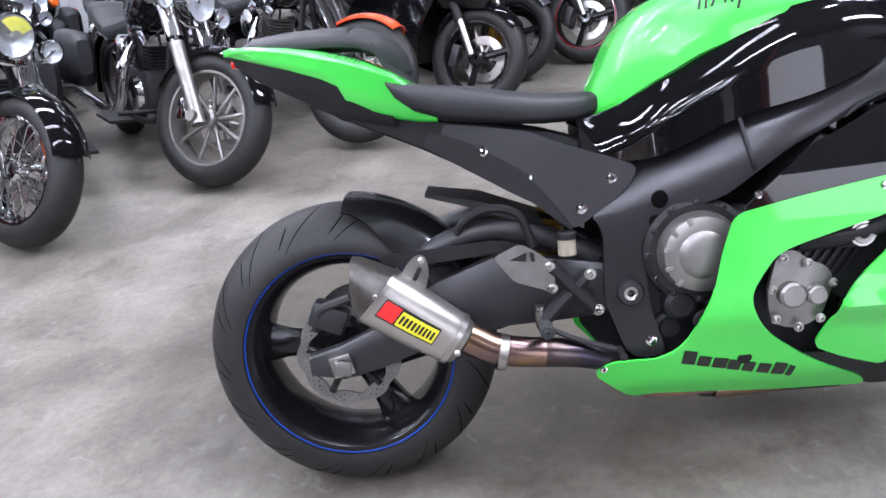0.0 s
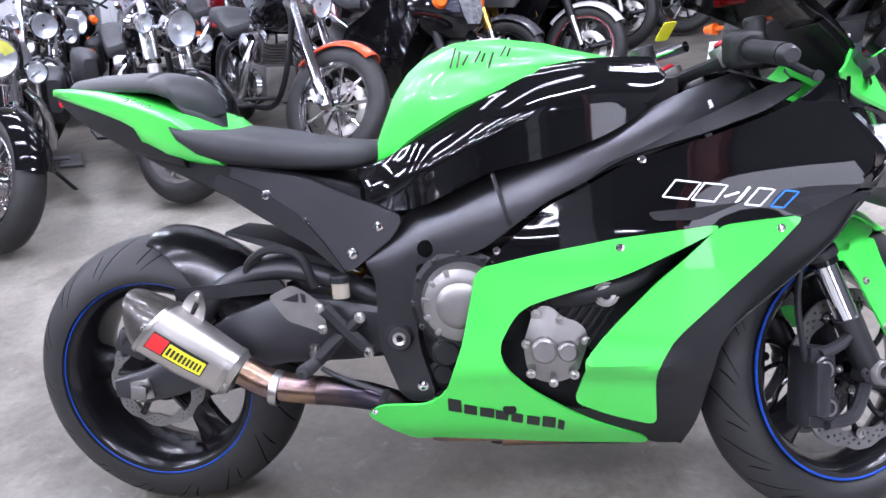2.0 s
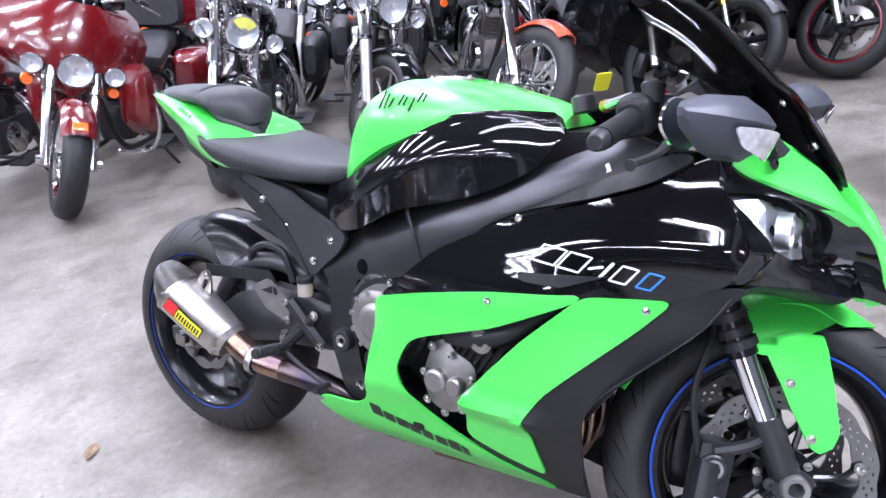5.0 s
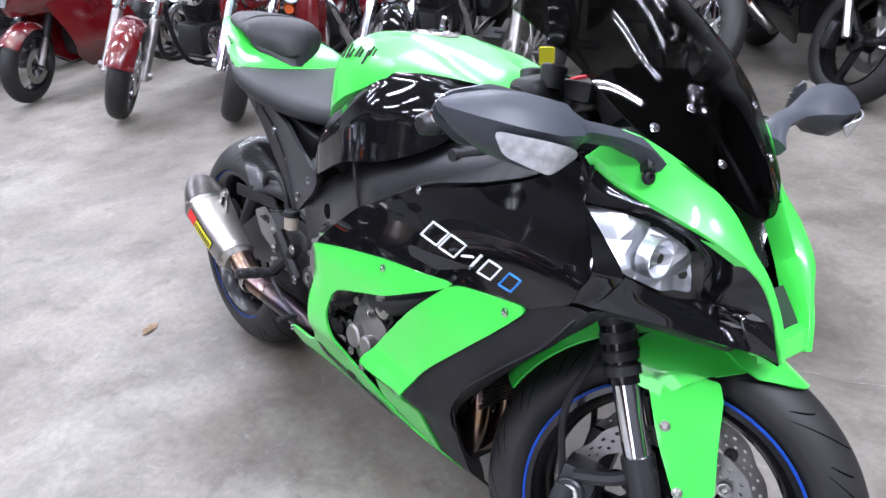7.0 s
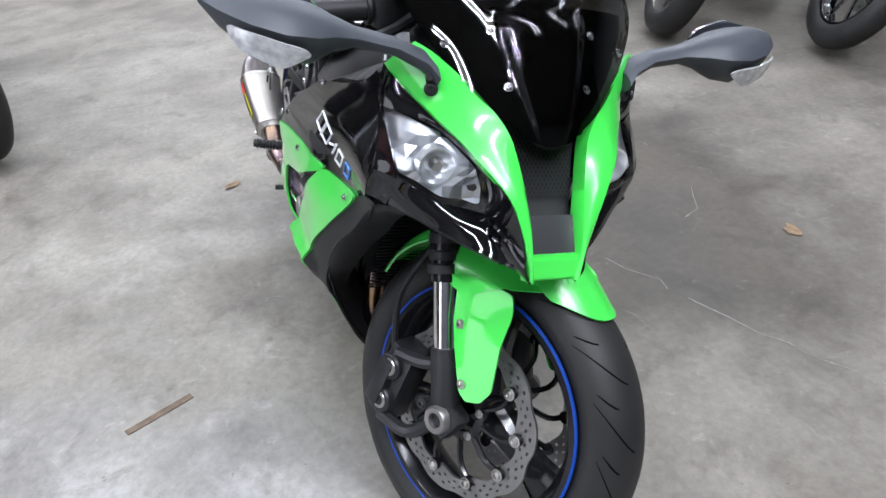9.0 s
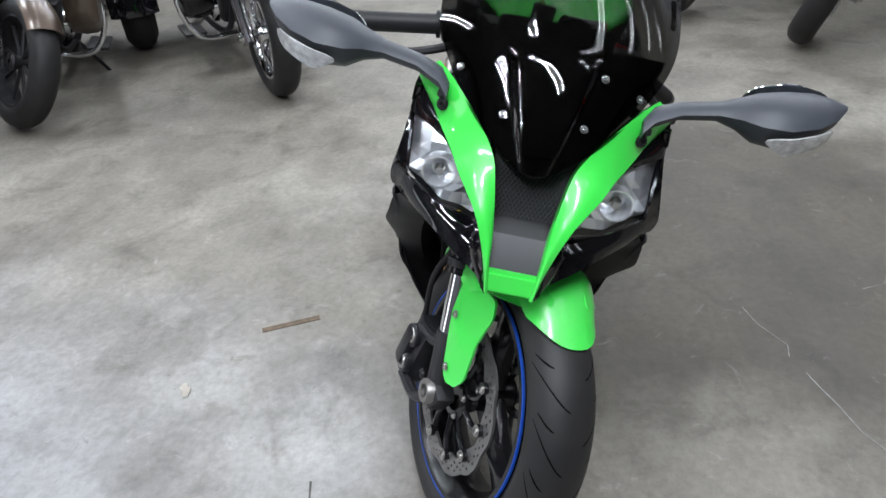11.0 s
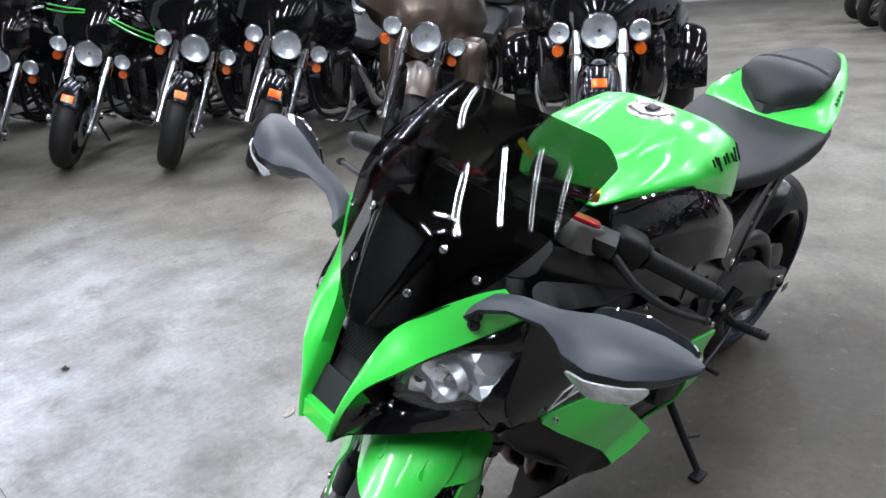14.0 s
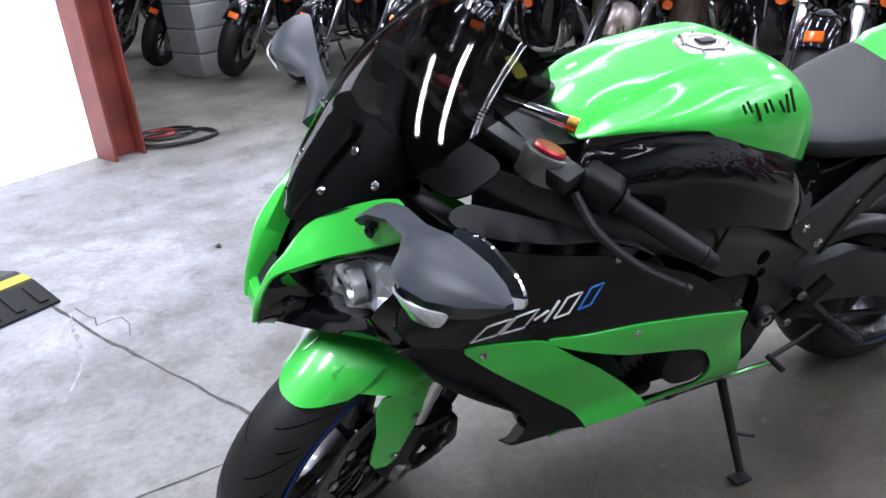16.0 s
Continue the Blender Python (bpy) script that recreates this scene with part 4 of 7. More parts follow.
# frame
FRAME_Y = [(.50, .145), (.60, .152), (.72, .172), (.86, .186), (1.0, .178), (1.10, .160), (1.22, .11)]
both("frame_spar", [(.500, .571), (.545, .612), (.592, .650), (.766, .718), (.884, .744), (1.02, .803), (1.10, .836), (1.20, .865), (1.225, .80), (1.10, .752), (.966, .712), (.849, .659), (.735, .579), (.66, .560), (.618, .53), (.597, .487), (.600, .393), (.628, .285),
                    (.585, .277), (.556, .290), (.520, .394), (.524, .53)], lambda s, out: (lambda x, z: (x, s * (flow(FRAME_Y, x) + out - .42 * max(0, z - (.600 + (x - .6) * .40)) - 3.0 * max(0, z - (.600 + (x - .6) * .40)) ** 2), z)), GREYFRAME, "satin grey aluminium frame spar", 0.034, 0.03, 0.012, out=.0)
for s in (-1, 1):
    bm = bmesh.new()
    box(bm, (.775, s * .181, .67), (.008, .006, .10), pose(0, 0, 0, 0, -16, 0), .002)
    part("frame_weld", bm, GREYFRAME, bike)
    for x, z, r in ((.628, .583, .017), (.618, .543, .012)):
        bm = disc(bmesh.new(), (x, s * (flow(FRAME_Y, x) + .0006), z), (0, s, 0), r, .002, 18, r * .8)
        part("frame_hole", bm, GROOVE, bike, "dark drilled hole in the frame")
    bm = bmesh.new()
    lathe(bm, [(.010, .006), (.014, .016), (.022, .016), (.025, .012), (.025, -.004), (.034, -.004), (.036, -.006)], 24, "y")
    if s < 0:
        bm.transform(pose(0, 0, 0, 180, 0, 0))
    bm.transform(Matrix.Translation((.565, s * .152, .413)))
    pivot = part("swingarm_pivot", bm, DARKALLOY, bike, "dark swingarm pivot nut")
    bm = lathe(bmesh.new(), [(.007, .150), (.007, .166), (.013, .168), (.016, .164), (.016, .150)], 20, "y", (.565, 0, .413))
    if s < 0:
        bm.transform(pose(0, 0, 0, 0, 0, 0) @ Matrix.Diagonal((1, -1, 1, 1)))
    part("pivot_nut", bm, STEEL, pivot, "bright hollow nut")
bm = bmesh.new()
box(bm, (1.128, -.147, .805), (.034, .003, .014), pose(0, 0, 0, -8, -20, 14), .001)
part("warning_sticker", bm, WHITE, bike, "small white printed sticker on the frame")
# fasteners
for s in (-1, 1):
    for x, y, z in ((.317, .124, .697), (.394, .132, .643), (.544, .155, .630), (.486, .151, .579), (.601, .153, .313)):
        part("cover_bolt", bolt(bmesh.new(), (x, s * (y + .0), z), (0, s, 0), .0085), CHROME, bike)
    for x, z in ((.767, .591), (.972, .587), (1.235, .602), (.505, .270), (1.015, .728)):
        part("fairing_bolt", bolt(bmesh.new(), (x, s * (side_y(x, z) + (.0045 if x < 1 or x > 1.2 else .0)), z), (0, s, .1), .0055), CHROME, bike)
    bm = bmesh.new()
    disc(bm, (.767, s * (side_y(.767, .271) + .0025), .271), (0, s, -.3), .013, .003, 20)
    part("fairing_hole", bm, MATTE, bike)
# engine
engine = part("engine", box(bmesh.new(), (.80, 0, .36), (.34, .23, .24), None, .03), ENGINE, bike, "dark grey engine block")
for name_, c, sz, ry in (("cylinder_head", (.93, 0, .52), (.24, .36, .24), 35), ("gearbox", (.72, 0, .47), (.20, .30, .16), 0), ("crankcase_rear", (.64, 0, .38), (.14, .24, .20), 0)):
    part(name_, box(bmesh.new(), c, sz, pose(0, 0, 0, 0, ry, 0), .03), ENGINE, engine)
bm = bmesh.new()
for s in (-1, 1):
    for i in range(9):
        box(bm, (.86 + i * .012, s * .182, .52 - i * .008), (.006, .01, .13), pose(0, 0, 0, 0, 35, 0))
tagged(part("finned_block", bm, ENGINE, engine, flat=True), kind="stuff")
CLX, CLZ = .690, .482
bm = lathe(bmesh.new(), [(.060, -.150), (.060, -.168), (.088, -.168), (.098, -.160), (.100, -.13)], 44, "y", (CLX, 0, CLZ))
casing = part("clutch_casing", bm, ENGINE, bike, "dark outer casing of the clutch")
bm = lathe(bmesh.new(), [(.0, -.205), (.03, -.207), (.040, -.203), (.044, -.199), (.056, -.199), (.068, -.194), (.074, -.182), (.077, -.160)], 44, "y", (CLX, 0, CLZ))
clutch = part("clutch_cover", bm, ALLOY, bike, "cast alloy clutch cover")
for k in range(12):
    a = 2 * math.pi * k / 12
    part("casing_bolt", bolt(bmesh.new(), (CLX + .090 * math.cos(a), -.166, CLZ + .090 * math.sin(a)), (0, -1, 0), .0065), DARKALLOY, casing)
for k in range(5):
    a = 1.9 + .52 * k
    bm = box(bmesh.new(), (CLX + .063 * math.cos(a), -.1945, CLZ + .063 * math.sin(a)), (.018, .008, .010), pose(0, 0, 0, 0, -math.degrees(a), 0), .002)
    part("cover_rib", bm, ALLOY, clutch)
for x, y, z, r, mt in ((.600, -.13, .520, .020, ENGINE), (.610, -.135, .452, .026, ENGINE), (.596, -.12, .585, .014, ALLOY), (.640, -.13, .330, .030, ENGINE), (.700, -.15, .345, .020, DARKALLOY)):
    part("engine_casting", lathe(bmesh.new(), [(.0, y - .012), (r * .6, y - .012), (r * .7, y - .006), (r, y - .004), (r * 1.05, y + .05)], 18, "y", (x, 0, z)), mt, bike)
bm = bmesh.new()
lathe(bm, [(.0, -.172), (.022, -.172), (.025, -.168), (.030, -.165), (.032, -.15)], 20, "y", (.655, 0, .382))
part("oil_filler", bm, MATTE, bike)
bm = panel([(.806, .350), (.800, .405), (.822, .470), (.850, .478), (.872, .455), (.910, .440), (.918, .410), (.895, .345), (.86, .328), (.825, .332)], lambda x, z: (x, -.212 + .02 * math.hypot(x - .855, z - .40) / .07, z), 0.03, 0.025, 0.01)
cover = part("pickup_cover", bm, ALLOY, bike, "grey cast alloy pickup cover")
bm = bmesh.new()
for x, z, r in ((.838, .398, .024), (.880, .395, .018)):
    lathe(bm, [(.0, -.222), (r * .8, -.222), (r, -.218), (r, -.20)], 20, "y", (x, 0, z))
part("cover_boss", bm, ALLOY, cover)
for x, z in ((.812, .352), (.806, .408), (.826, .464), (.868, .452), (.912, .412), (.89, .348), (.852, .334)):
    part("cover_screw", bolt(bmesh.new(), (x, -.205, z), (0, -1, 0), .007), STEEL, cover)
bm = bmesh.new()
lathe(bm, [(.0, .232), (.05, .230), (.064, .222), (.070, .20), (.072, .15)], 36, "y", (.80, 0, .44))
part("generator_cover", bm, DARKALLOY, bike, "dark round generator cover")
part("engine_mount_bolt", bolt(bmesh.new(), (.948, -.232, .503), (0, -1, 0), .018), STEEL, bike, "large engine mounting bolt")
bm = bmesh.new()
tube(bm, [(.86, -.19, .49), (.92, -.215, .50), (.99, -.215, .52), (1.06, -.18, .56), (1.12, -.14, .60)], .020, 12)
tube(bm, [(.84, -.18, .52), (.92, -.20, .55), (1.02, -.19, .57)], .012, 8)
part("coolant_hose", bm, MATTE, bike, "black rubber coolant hose")
for s in (-1, 1):
    bm = bmesh.new()
    box(bm, (.94, s * .205, .50), (.05, .03, .05), None, .01)
    part("engine_mount", bm, MATTE, bike)
bm = panel([(-.13, .34), (.13, .34), (.14, .57), (-.14, .57)], lambda y, z: (1.055 + (z - .25) * .33, y, z), 0.03, 0.05, 0.01)
radiator = part("radiator", bm, MATTE, bike, "black radiator core")
bm = bmesh.new()
for i in range(26):
    z = .345 + i * .0085
    box(bm, (1.073 + (z - .25) * .33, 0, z), (.004, .25, .002))
tagged(part("radiator_core", bm, DARKALLOY, radiator, flat=True), kind="stuff")
for k, y in enumerate((-.105, -.035, .035, .105)):
    bm = bmesh.new()
    tube(bm, [(1.02, y, .42), (1.075, y, .385), (1.08, y, .29), (1.02, y * .8, .20), (.88, y * .5, .165), (.74, -.03 + y * .3, .165)], .021, 12)
    part("exhaust_header", bm, BRONZE, bike, "heat-tinted exhaust header pipe")
bm = bmesh.new()
box(bm, (.70, -.02, .185), (.22, .12, .06), None, .02)
part("exhaust_collector", bm, BRONZE, bike)
bm = bmesh.new()
box(bm, (.86, 0, .165), (.30, .13, .05), None, .02)
part("belly_pan", bm, MATTE, bike)

# exhaust
bm = bmesh.new()
tube(bm, [(.255, -.188, .365), (.30, -.186, .338), (.345, -.182, .325), (.40, -.173, .315)], (.031, .028), 18)
part("link_pipe", bm, BRONZE, bike, "heat-tinted titanium link pipe")
bm = tube(bmesh.new(), [(.395, -.174, .316), (.42, -.17, .312), (.50, -.150, .290), (.60, -.10, .230), (.68, -.05, .19)], (.0285, .026), 18)
part("link_pipe", bm, BLUED, bike, "heat-blued front of the link pipe")
bm = bmesh.new()
lathe(bm, [(.032, -.009), (.0345, -.007), (.0345, .007), (.032, .009)], 24, "x")
bm.transform(Matrix.Translation((.318, -.185, .327)) @ pose(0, 0, 0, 0, 15, 0))
part("pipe_clamp", bm, STEEL, bike, "pale steel pipe clamp")
# silencer sections: top x and z, bottom x and z, y, half width
CAN = [(.063, .551, .056, .446, -.214, .046), (.140, .508, .060, .428, -.210, .056), (.205, .453, .134, .372, -.202, .050), (.262, .402, .205, .325, -.192, .043), (.273, .393, .216, .318, -.190, .040)]


def can_loop(h, grow=0.0, seg=32):
    tx, tz, bx, bz, y, w = (table([(i, r[k]) for i, r in enumerate(CAN)], h) for k in range(6))
    c, u = Vector(((tx + bx) / 2, y, (tz + bz) / 2)), Vector(((tx - bx) / 2, 0, (tz - bz) / 2))
    u *= 1 + grow / u.length
    out = []
    for k in range(seg):
        a = 2 * math.pi * k / seg
        cu, sl = math.cos(a), math.sin(a)
        q = 1 / (abs(cu) ** 2.6 + abs(sl) ** 2.6) ** (1 / 2.6)
        out.append(c + u * cu * q + Vector((0, -(w + grow) * sl * q, 0)))
    return out


bm = rings(bmesh.new(), [can_loop(h) for h in (1, 1.25, 1.5, 1.75, 2, 2.25, 2.5, 2.75, 3)] + [can_loop(3.1, -.001), can_loop(4, -.006)])
silencer = part("silencer", bm, TITAN, bike, "brushed titanium silencer")
bm = rings(bmesh.new(), [can_loop(1, -.001), can_loop(.6, -.001), can_loop(.2, -.003), can_loop(.02, -.008), can_loop(.06, -.018), can_loop(.6, -.026)])
part("silencer_tip", bm, CARBON, silencer, "dark carbon end cap")
bm = rings(bmesh.new(), [can_loop(.98, .0), can_loop(.98, .0018), can_loop(1.08, .0018), can_loop(1.08, .0)], caps=False)
part("silencer_band", bm, STEEL, silencer)
bm = rings(bmesh.new(), [can_loop(2.88, .0), can_loop(2.88, .0018), can_loop(3.08, .0018), can_loop(3.08, .0)], caps=False)
part("silencer_band", bm, STEEL, silencer)


def label_patch(h0, h1, v0, v1, out):
    """A patch on the outer face of the silencer: h along, v from top 1 to bottom -1."""
    bm = bmesh.new()
    loops = []
    for i in range(7):
        h = h0 + (h1 - h0) * i / 6
        tx, tz, bx, bz, y, w = (table([(j, r[k]) for j, r in enumerate(CAN)], h) for k in range(6))
        row = []
        for j in range(7):
            v = v0 + (v1 - v0) * j / 6
            lat = (w + out) * (1 - abs(v) ** 2.6) ** (1 / 2.6)
            row.append(((tx + bx) / 2 + (tx - bx) / 2 * v, y - lat, (tz + bz) / 2 + (tz - bz) / 2 * v))
        loops.append(row)
    rings(bm, loops, closed=False)
    return thicken(bm, .0008, (.15, 0, .44))


part("label_black", label_patch(1.18, 2.52, -.34, .36, .0016), DECALBLACK, silencer, "black backed maker's label")
part("label_red", label_patch(1.20, 1.56, -.28, .32, .0026), DECALRED, silencer, "red maker's label")
part("label_yellow", label_patch(1.60, 2.49, -.28, .26, .0026), YELLOW, silencer, "yellow maker's label")
for k in range(9):
    h = 1.64 + k * .093
    part("label_mark", label_patch(h, h + .052, -.17, .15, .0036), DECALBLACK, silencer)
bm = panel([(.135, .474), (.158, .515), (.180, .532), (.195, .526), (.198, .495), (.188, .463)], lambda x, z: (x, -.196, z), 0.005, 0.03, 0.006)
hanger = part("silencer_hanger", bm, STEEL, bike, "bare alloy silencer bracket")
bm = bmesh.new()
box(bm, (.176, -.199, .496), (.008, .005, .026), pose(0, 0, 0, 0, 30, 0), .003)
part("hanger_slot", bm, MATTE, hanger)
part("silencer_bolt", bolt(bmesh.new(), (.105, -.262, .478), (-.1, -1, .1), .005), STEEL, silencer)
part("silencer_bolt", bolt(bmesh.new(), (.236, -.236, .352), (-.1, -1, .1), .005), STEEL, silencer)
part("hanger_bolt", bolt(bmesh.new(), (.186, -.198, .519), (0, -1, 0), .006), STEEL, hanger)
# swingarm
for s in (-1, 1):
    bm = bmesh.new()
    loops = []
    for x, zc, h, y, w in ((-.065, .308, .040, .112, .030), (0, .310, .070, .112, .034), (.08, .335, .085, .112, .036), (.20, .395, .12, .110, .038), (.32, .425, .14, .105, .040), (.45, .418, .12, .10, .05), (.56, .413, .09, .10, .06)):
        loops.append([(x, s * (y + w * .5 * c), zc + h * .5 * d) for c, d in ((-1, -.8), (-.7, -1), (.7, -1), (1, -.8), (1, .8), (.7, 1), (-.7, 1), (-1, .8))])
    rings(bm, loops)
    part("swingarm", bm, DARKPLATE, bike, "dark grey swingarm")
    bm = bmesh.new()
    tube(bm, [(.08, s * .105, .36), (.18, s * .105, .50), (.30, s * .10, .545), (.42, s * .09, .52), (.52, s * .08, .47)], .022, 10)
    part("swingarm_brace", bm, DARKPLATE, bike)
    bm = bmesh.new()
    box(bm, (.0, s * .130, .307), (.044, .012, .044), pose(0, 0, 0, 0, -12, 0), .003)
    adj = part("axle_block", bm, STEEL, bike, "steel axle adjuster block")
    bm = bmesh.new()
    lathe(bm, [(.008, .145), (.013, .145), (.014, .136), (.014, .13)], 16, "y", (0, 0, 0))
    if s < 0:
        bm.transform(pose(0, 0, 0, 180, 0, 0))
    bm.transform(Matrix.Translation((0, 0, .307)))
    part("axle_end", bm, MATTE, adj)
    part("axle_plate", box(bmesh.new(), (.006, s * .158, .310), (.034, .004, .030), pose(0, 0, 0, 0, 8, 0), .003), ALLOY, adj, "pale alloy axle plate")
bm = bmesh.new()
box(bm, (.45, 0, .43), (.12, .20, .07), None, .02)
part("swingarm_bridge", bm, DARKPLATE, bike)
bm = panel([(.10, .520), (.32, .530), (.34, .505), (.10, .490)], lambda x, z: (x, -.128, z), 0.004, 0.04, 0.003)
part("exhaust_strap", bm, MATTE, bike, "black hanger strap")
# shock
bm = bmesh.new()
helix = [(.43 + .03 * math.cos(a), .03 * math.sin(a), .45 + .0022 * i) for i, a in enumerate(i * .6 for i in range(70))]
tube(bm, helix, .006, 6, 1)
bm.transform(Matrix.Translation((.43, 0, .5)) @ pose(0, 0, 0, 0, 18, 0) @ Matrix.Translation((-.43, 0, -.5)))
part("rear_spring", bm, GOLD, bike)
# hugger
bm = bmesh.new()
loops = []
for i in range(22):
    a = radians(16 + i * 3.3)
    r = .319
    w = .0985 - .012 * (i < 2) - .012 * smooth((i - 18) / 4)
    deep = .085 - .060 * smooth((i - 12) / 9)
    loops.append([(.006 + (r - deep * abs(v) ** 3.5) * math.cos(a), w * v, .310 + (r - deep * abs(v) ** 3.5) * math.sin(a)) for v in (-1, -.8, -.5, -.2, .2, .5, .8, 1)])
rings(bm, loops, closed=False)
thicken(bm, 0.004)
part("rear_hugger", bm, RIMBLACK, bike, "satin black rear tyre hugger")
bm = bmesh.new()
rings(bm, [[(.195, -.07, .616), (.195, .07, .616), (.195, .06, .622), (.195, -.06, .622)], [(.30, -.09, .585), (.30, .09, .585), (.30, .08, .60), (.30, -.08, .60)], [(.42, -.09, .53), (.42, .09, .53), (.42, .08, .55), (.42, -.08, .55)]])
part("hugger_fin", bm, MATTE, bike)
bm = bmesh.new()
tube(bm, [(.25, -.10, .50), (.26, -.12, .56), (.31, -.125, .59), (.37, -.125, .575), (.395, -.125, .51)], .009, 8)
part("brake_hose", bm, MATTE, bike, "black rubber brake hose")
# footrest hanger and heel guard
bm = panel([(.316, .507), (.366, .529), (.395, .512), (.424, .487), (.428, .427), (.400, .440), (.351, .458)], lambda x, z: (x, -.176, z), 0.004, 0.03, 0.006)
heel = part("heel_guard", bm, ALLOY, bike, "bare alloy heel guard")
bm = panel([(.345, .500), (.378, .512), (.376, .495)], lambda x, z: (x, -.1785, z), 0.002, 0.03, 0.001)
part("heel_cutout", bm, MATTE, heel)
bm = panel([(.383, .513), (.392, .509), (.392, .493), (.385, .495)], lambda x, z: (x, -.1785, z), 0.002, 0.03, 0.001)
part("heel_cutout", bm, MATTE, heel)
for x, z in ((.418, .482), (.420, .440)):
    part("heel_bolt", bolt(bmesh.new(), (x, -.178, z), (0, -1, 0), .008), STEEL, heel)
for s in (-1, 1):
    bm = bmesh.new()
    tube(bm, [(.42, s * .165, .48), (.455, s * .160, .435), (.50, s * .155, .385)], .016, 8)
    tube(bm, [(.49, s * .155, .455), (.45, s * .160, .42), (.40, s * .168, .375)], .014, 8)
    hang = part("footrest_hanger", bm, MATTE, bike, "dark footrest hanger plate")
    part("hanger_screw", bolt(bmesh.new(), (.503, s * .168, .388), (0, s, 0), .009), STEEL, hang)
    part("hanger_screw", bolt(bmesh.new(), (.492, s * .168, .458), (0, s, 0), .009), STEEL, hang)
    bm = bmesh.new()
    lathe(bm, [(.002, 0), (.011, 0), *[(r_, .030 + k_ * .009 + d_) for k_ in range(7) for r_, d_ in ((.011, -.003), (.0135, -.0015), (.0135, .0015), (.011, .003))], (.011, .094), (.002, .095)], 12, "y")
    bm.transform(Matrix.Translation((.40, s * .17, .372)) @ pose(0, 0, 0, 7 if s > 0 else 173, 0, 0))
    part("footpeg", bm, DARKALLOY, bike, "dark ribbed footpeg")
    bm = bmesh.new()
    tube(bm, [(.41, s * .178, .362), (.46, s * .182, .338), (.535, s * .186, .312)], .0055, 8)
    tube(bm, [(.535, s * .18, .312), (.535, s * .225, .312)], .007, 8)
    part("foot_lever", bm, DARKALLOY, bike, "dark foot lever")
bm = bmesh.new()
disc(bm, (.455, -.15, .495), (0, 0, 1), .017, .03, 16)
res = part("brake_reservoir", bm, AMBERFLUID, bike, "translucent rear brake reservoir")
bm = bmesh.new()
disc(bm, (.455, -.15, .525), (0, 0, 1), .019, .014, 16, bevel=.003)
part("reservoir_cap", bm, MATTE, res)
bm = bmesh.new()
tube(bm, [(.395, -.165, .405), (.393, -.165, .385), (.398, -.165, .36)], .010, 10)
part("brake_switch", bm, STEEL, bike)
# side stand
bm = bmesh.new()
tube(bm, [(.60, .125, .25), (.605, .20, .165), (.618, .283, .085)], (.012, .009), 10)
tube(bm, [(.607, .222, .142), (.585, .232, .138), (.560, .240, .132)], .005, 6)
stand = part("side_stand", bm, MATTE, bike, "black steel side stand")
bm = bmesh.new()
box(bm, (.622, .290, .075), (.046, .030, .008), pose(0, 0, 0, 13, 0, 0), .0035)
part("stand_foot", bm, MATTE, stand)
# number-free tail tidy, rear lamp
bm = bmesh.new()
box(bm, (-.150, 0, .908), (.02, .05, .016), None, .006)
part("tail_lamp", bm, REDLENS, bike, "red tail lamp")

# ---- steered front end of the green motorcycle, and its wheels ----
AXIS_P, AXIS_D = Vector((1.353, 0, .29)), Vector((-.395, 0, .919)).normalized()
STEER = Matrix.Translation(AXIS_P) @ Matrix.Rotation(radians(27), 4, AXIS_D) @ Matrix.Translation(-AXIS_P)


def fork_x(z):
    return 1.370 - .40 * (z - .349)


def steered(name, bm, material, label="", parent=None, angle=38):
    bm.transform(STEER)
    return part(name, bm, material, parent or bike, label, angle=angle)


def tyre_mesh(R, half, rim, seg=120, groove=False):
    """A tyre round y with cut tread grooves."""
    n = 26
    bm = bmesh.new()
    loops = []
    for k in range(seg):
        a = 2 * math.pi * k / seg
        loop = []
        for j in range(n + 1):
            v = -1 + 2 * j / n
            ph = v * radians(108)
            y = half * math.sin(ph) / math.sin(radians(90)) if abs(ph) < math.pi / 2 else math.copysign(half * (1 - .30 * (abs(ph) - math.pi / 2) / radians(18)), v)
            crown = R - half * .92 * (1 - math.cos(min(abs(ph), math.pi / 2)))
            r = crown if abs(ph) < math.pi / 2 else crown - (crown - rim) * (abs(ph) - math.pi / 2) / radians(18)
            if groove and 0.10 < abs(v) < 0.72:
                q = (k / seg * 18 + abs(v) * 1.15 + (0.5 if v > 0 else 0)) % 1
                if q < .07 and abs(v) > .16:
                    r -= .006
                q2 = (k / seg * 18 + .5 - abs(v) * .35 + (0.5 if v > 0 else 0)) % 1
                if q2 < .055 and .2 < abs(v) < .5:
                    r -= .006
            loop.append((r * math.cos(a), y, r * math.sin(a)))
        loops.append(loop)
    loops.append(loops[0])
    rings(bm, loops, closed=False)
    bmesh.ops.remove_doubles(bm, verts=bm.verts, dist=1e-6)
    return bm


def tread_grooves(R, half, n=18):
    """Curved grooves cut into both shoulders of a tyre."""
    bm = bmesh.new()
    for k in range(n):
        for side in (-1, 1):
            for v0, v1, sweep, lead in ((.12, .68, .30, 0.0), (.34, .60, .10, .24)):
                rows_ = []
                for q in range(9):
                    v = v0 + (v1 - v0) * q / 8
                    ph = v * radians(108)
                    a = 2 * math.pi * (k + (.5 if side > 0 else 0)) / n + lead + sweep * (q / 8) ** 1.4
                    y, r = side * half * math.sin(ph), R - half * .92 * (1 - math.cos(ph)) + .0004
                    w = .0075 * math.sin(math.pi * (q + .6) / 9.2) ** .5
                    rows_.append([(r * math.cos(a + w * d), y, r * math.sin(a + w * d)) for d in (-1, 0, 1)])
                rings(bm, rows_, closed=False)
    return bm


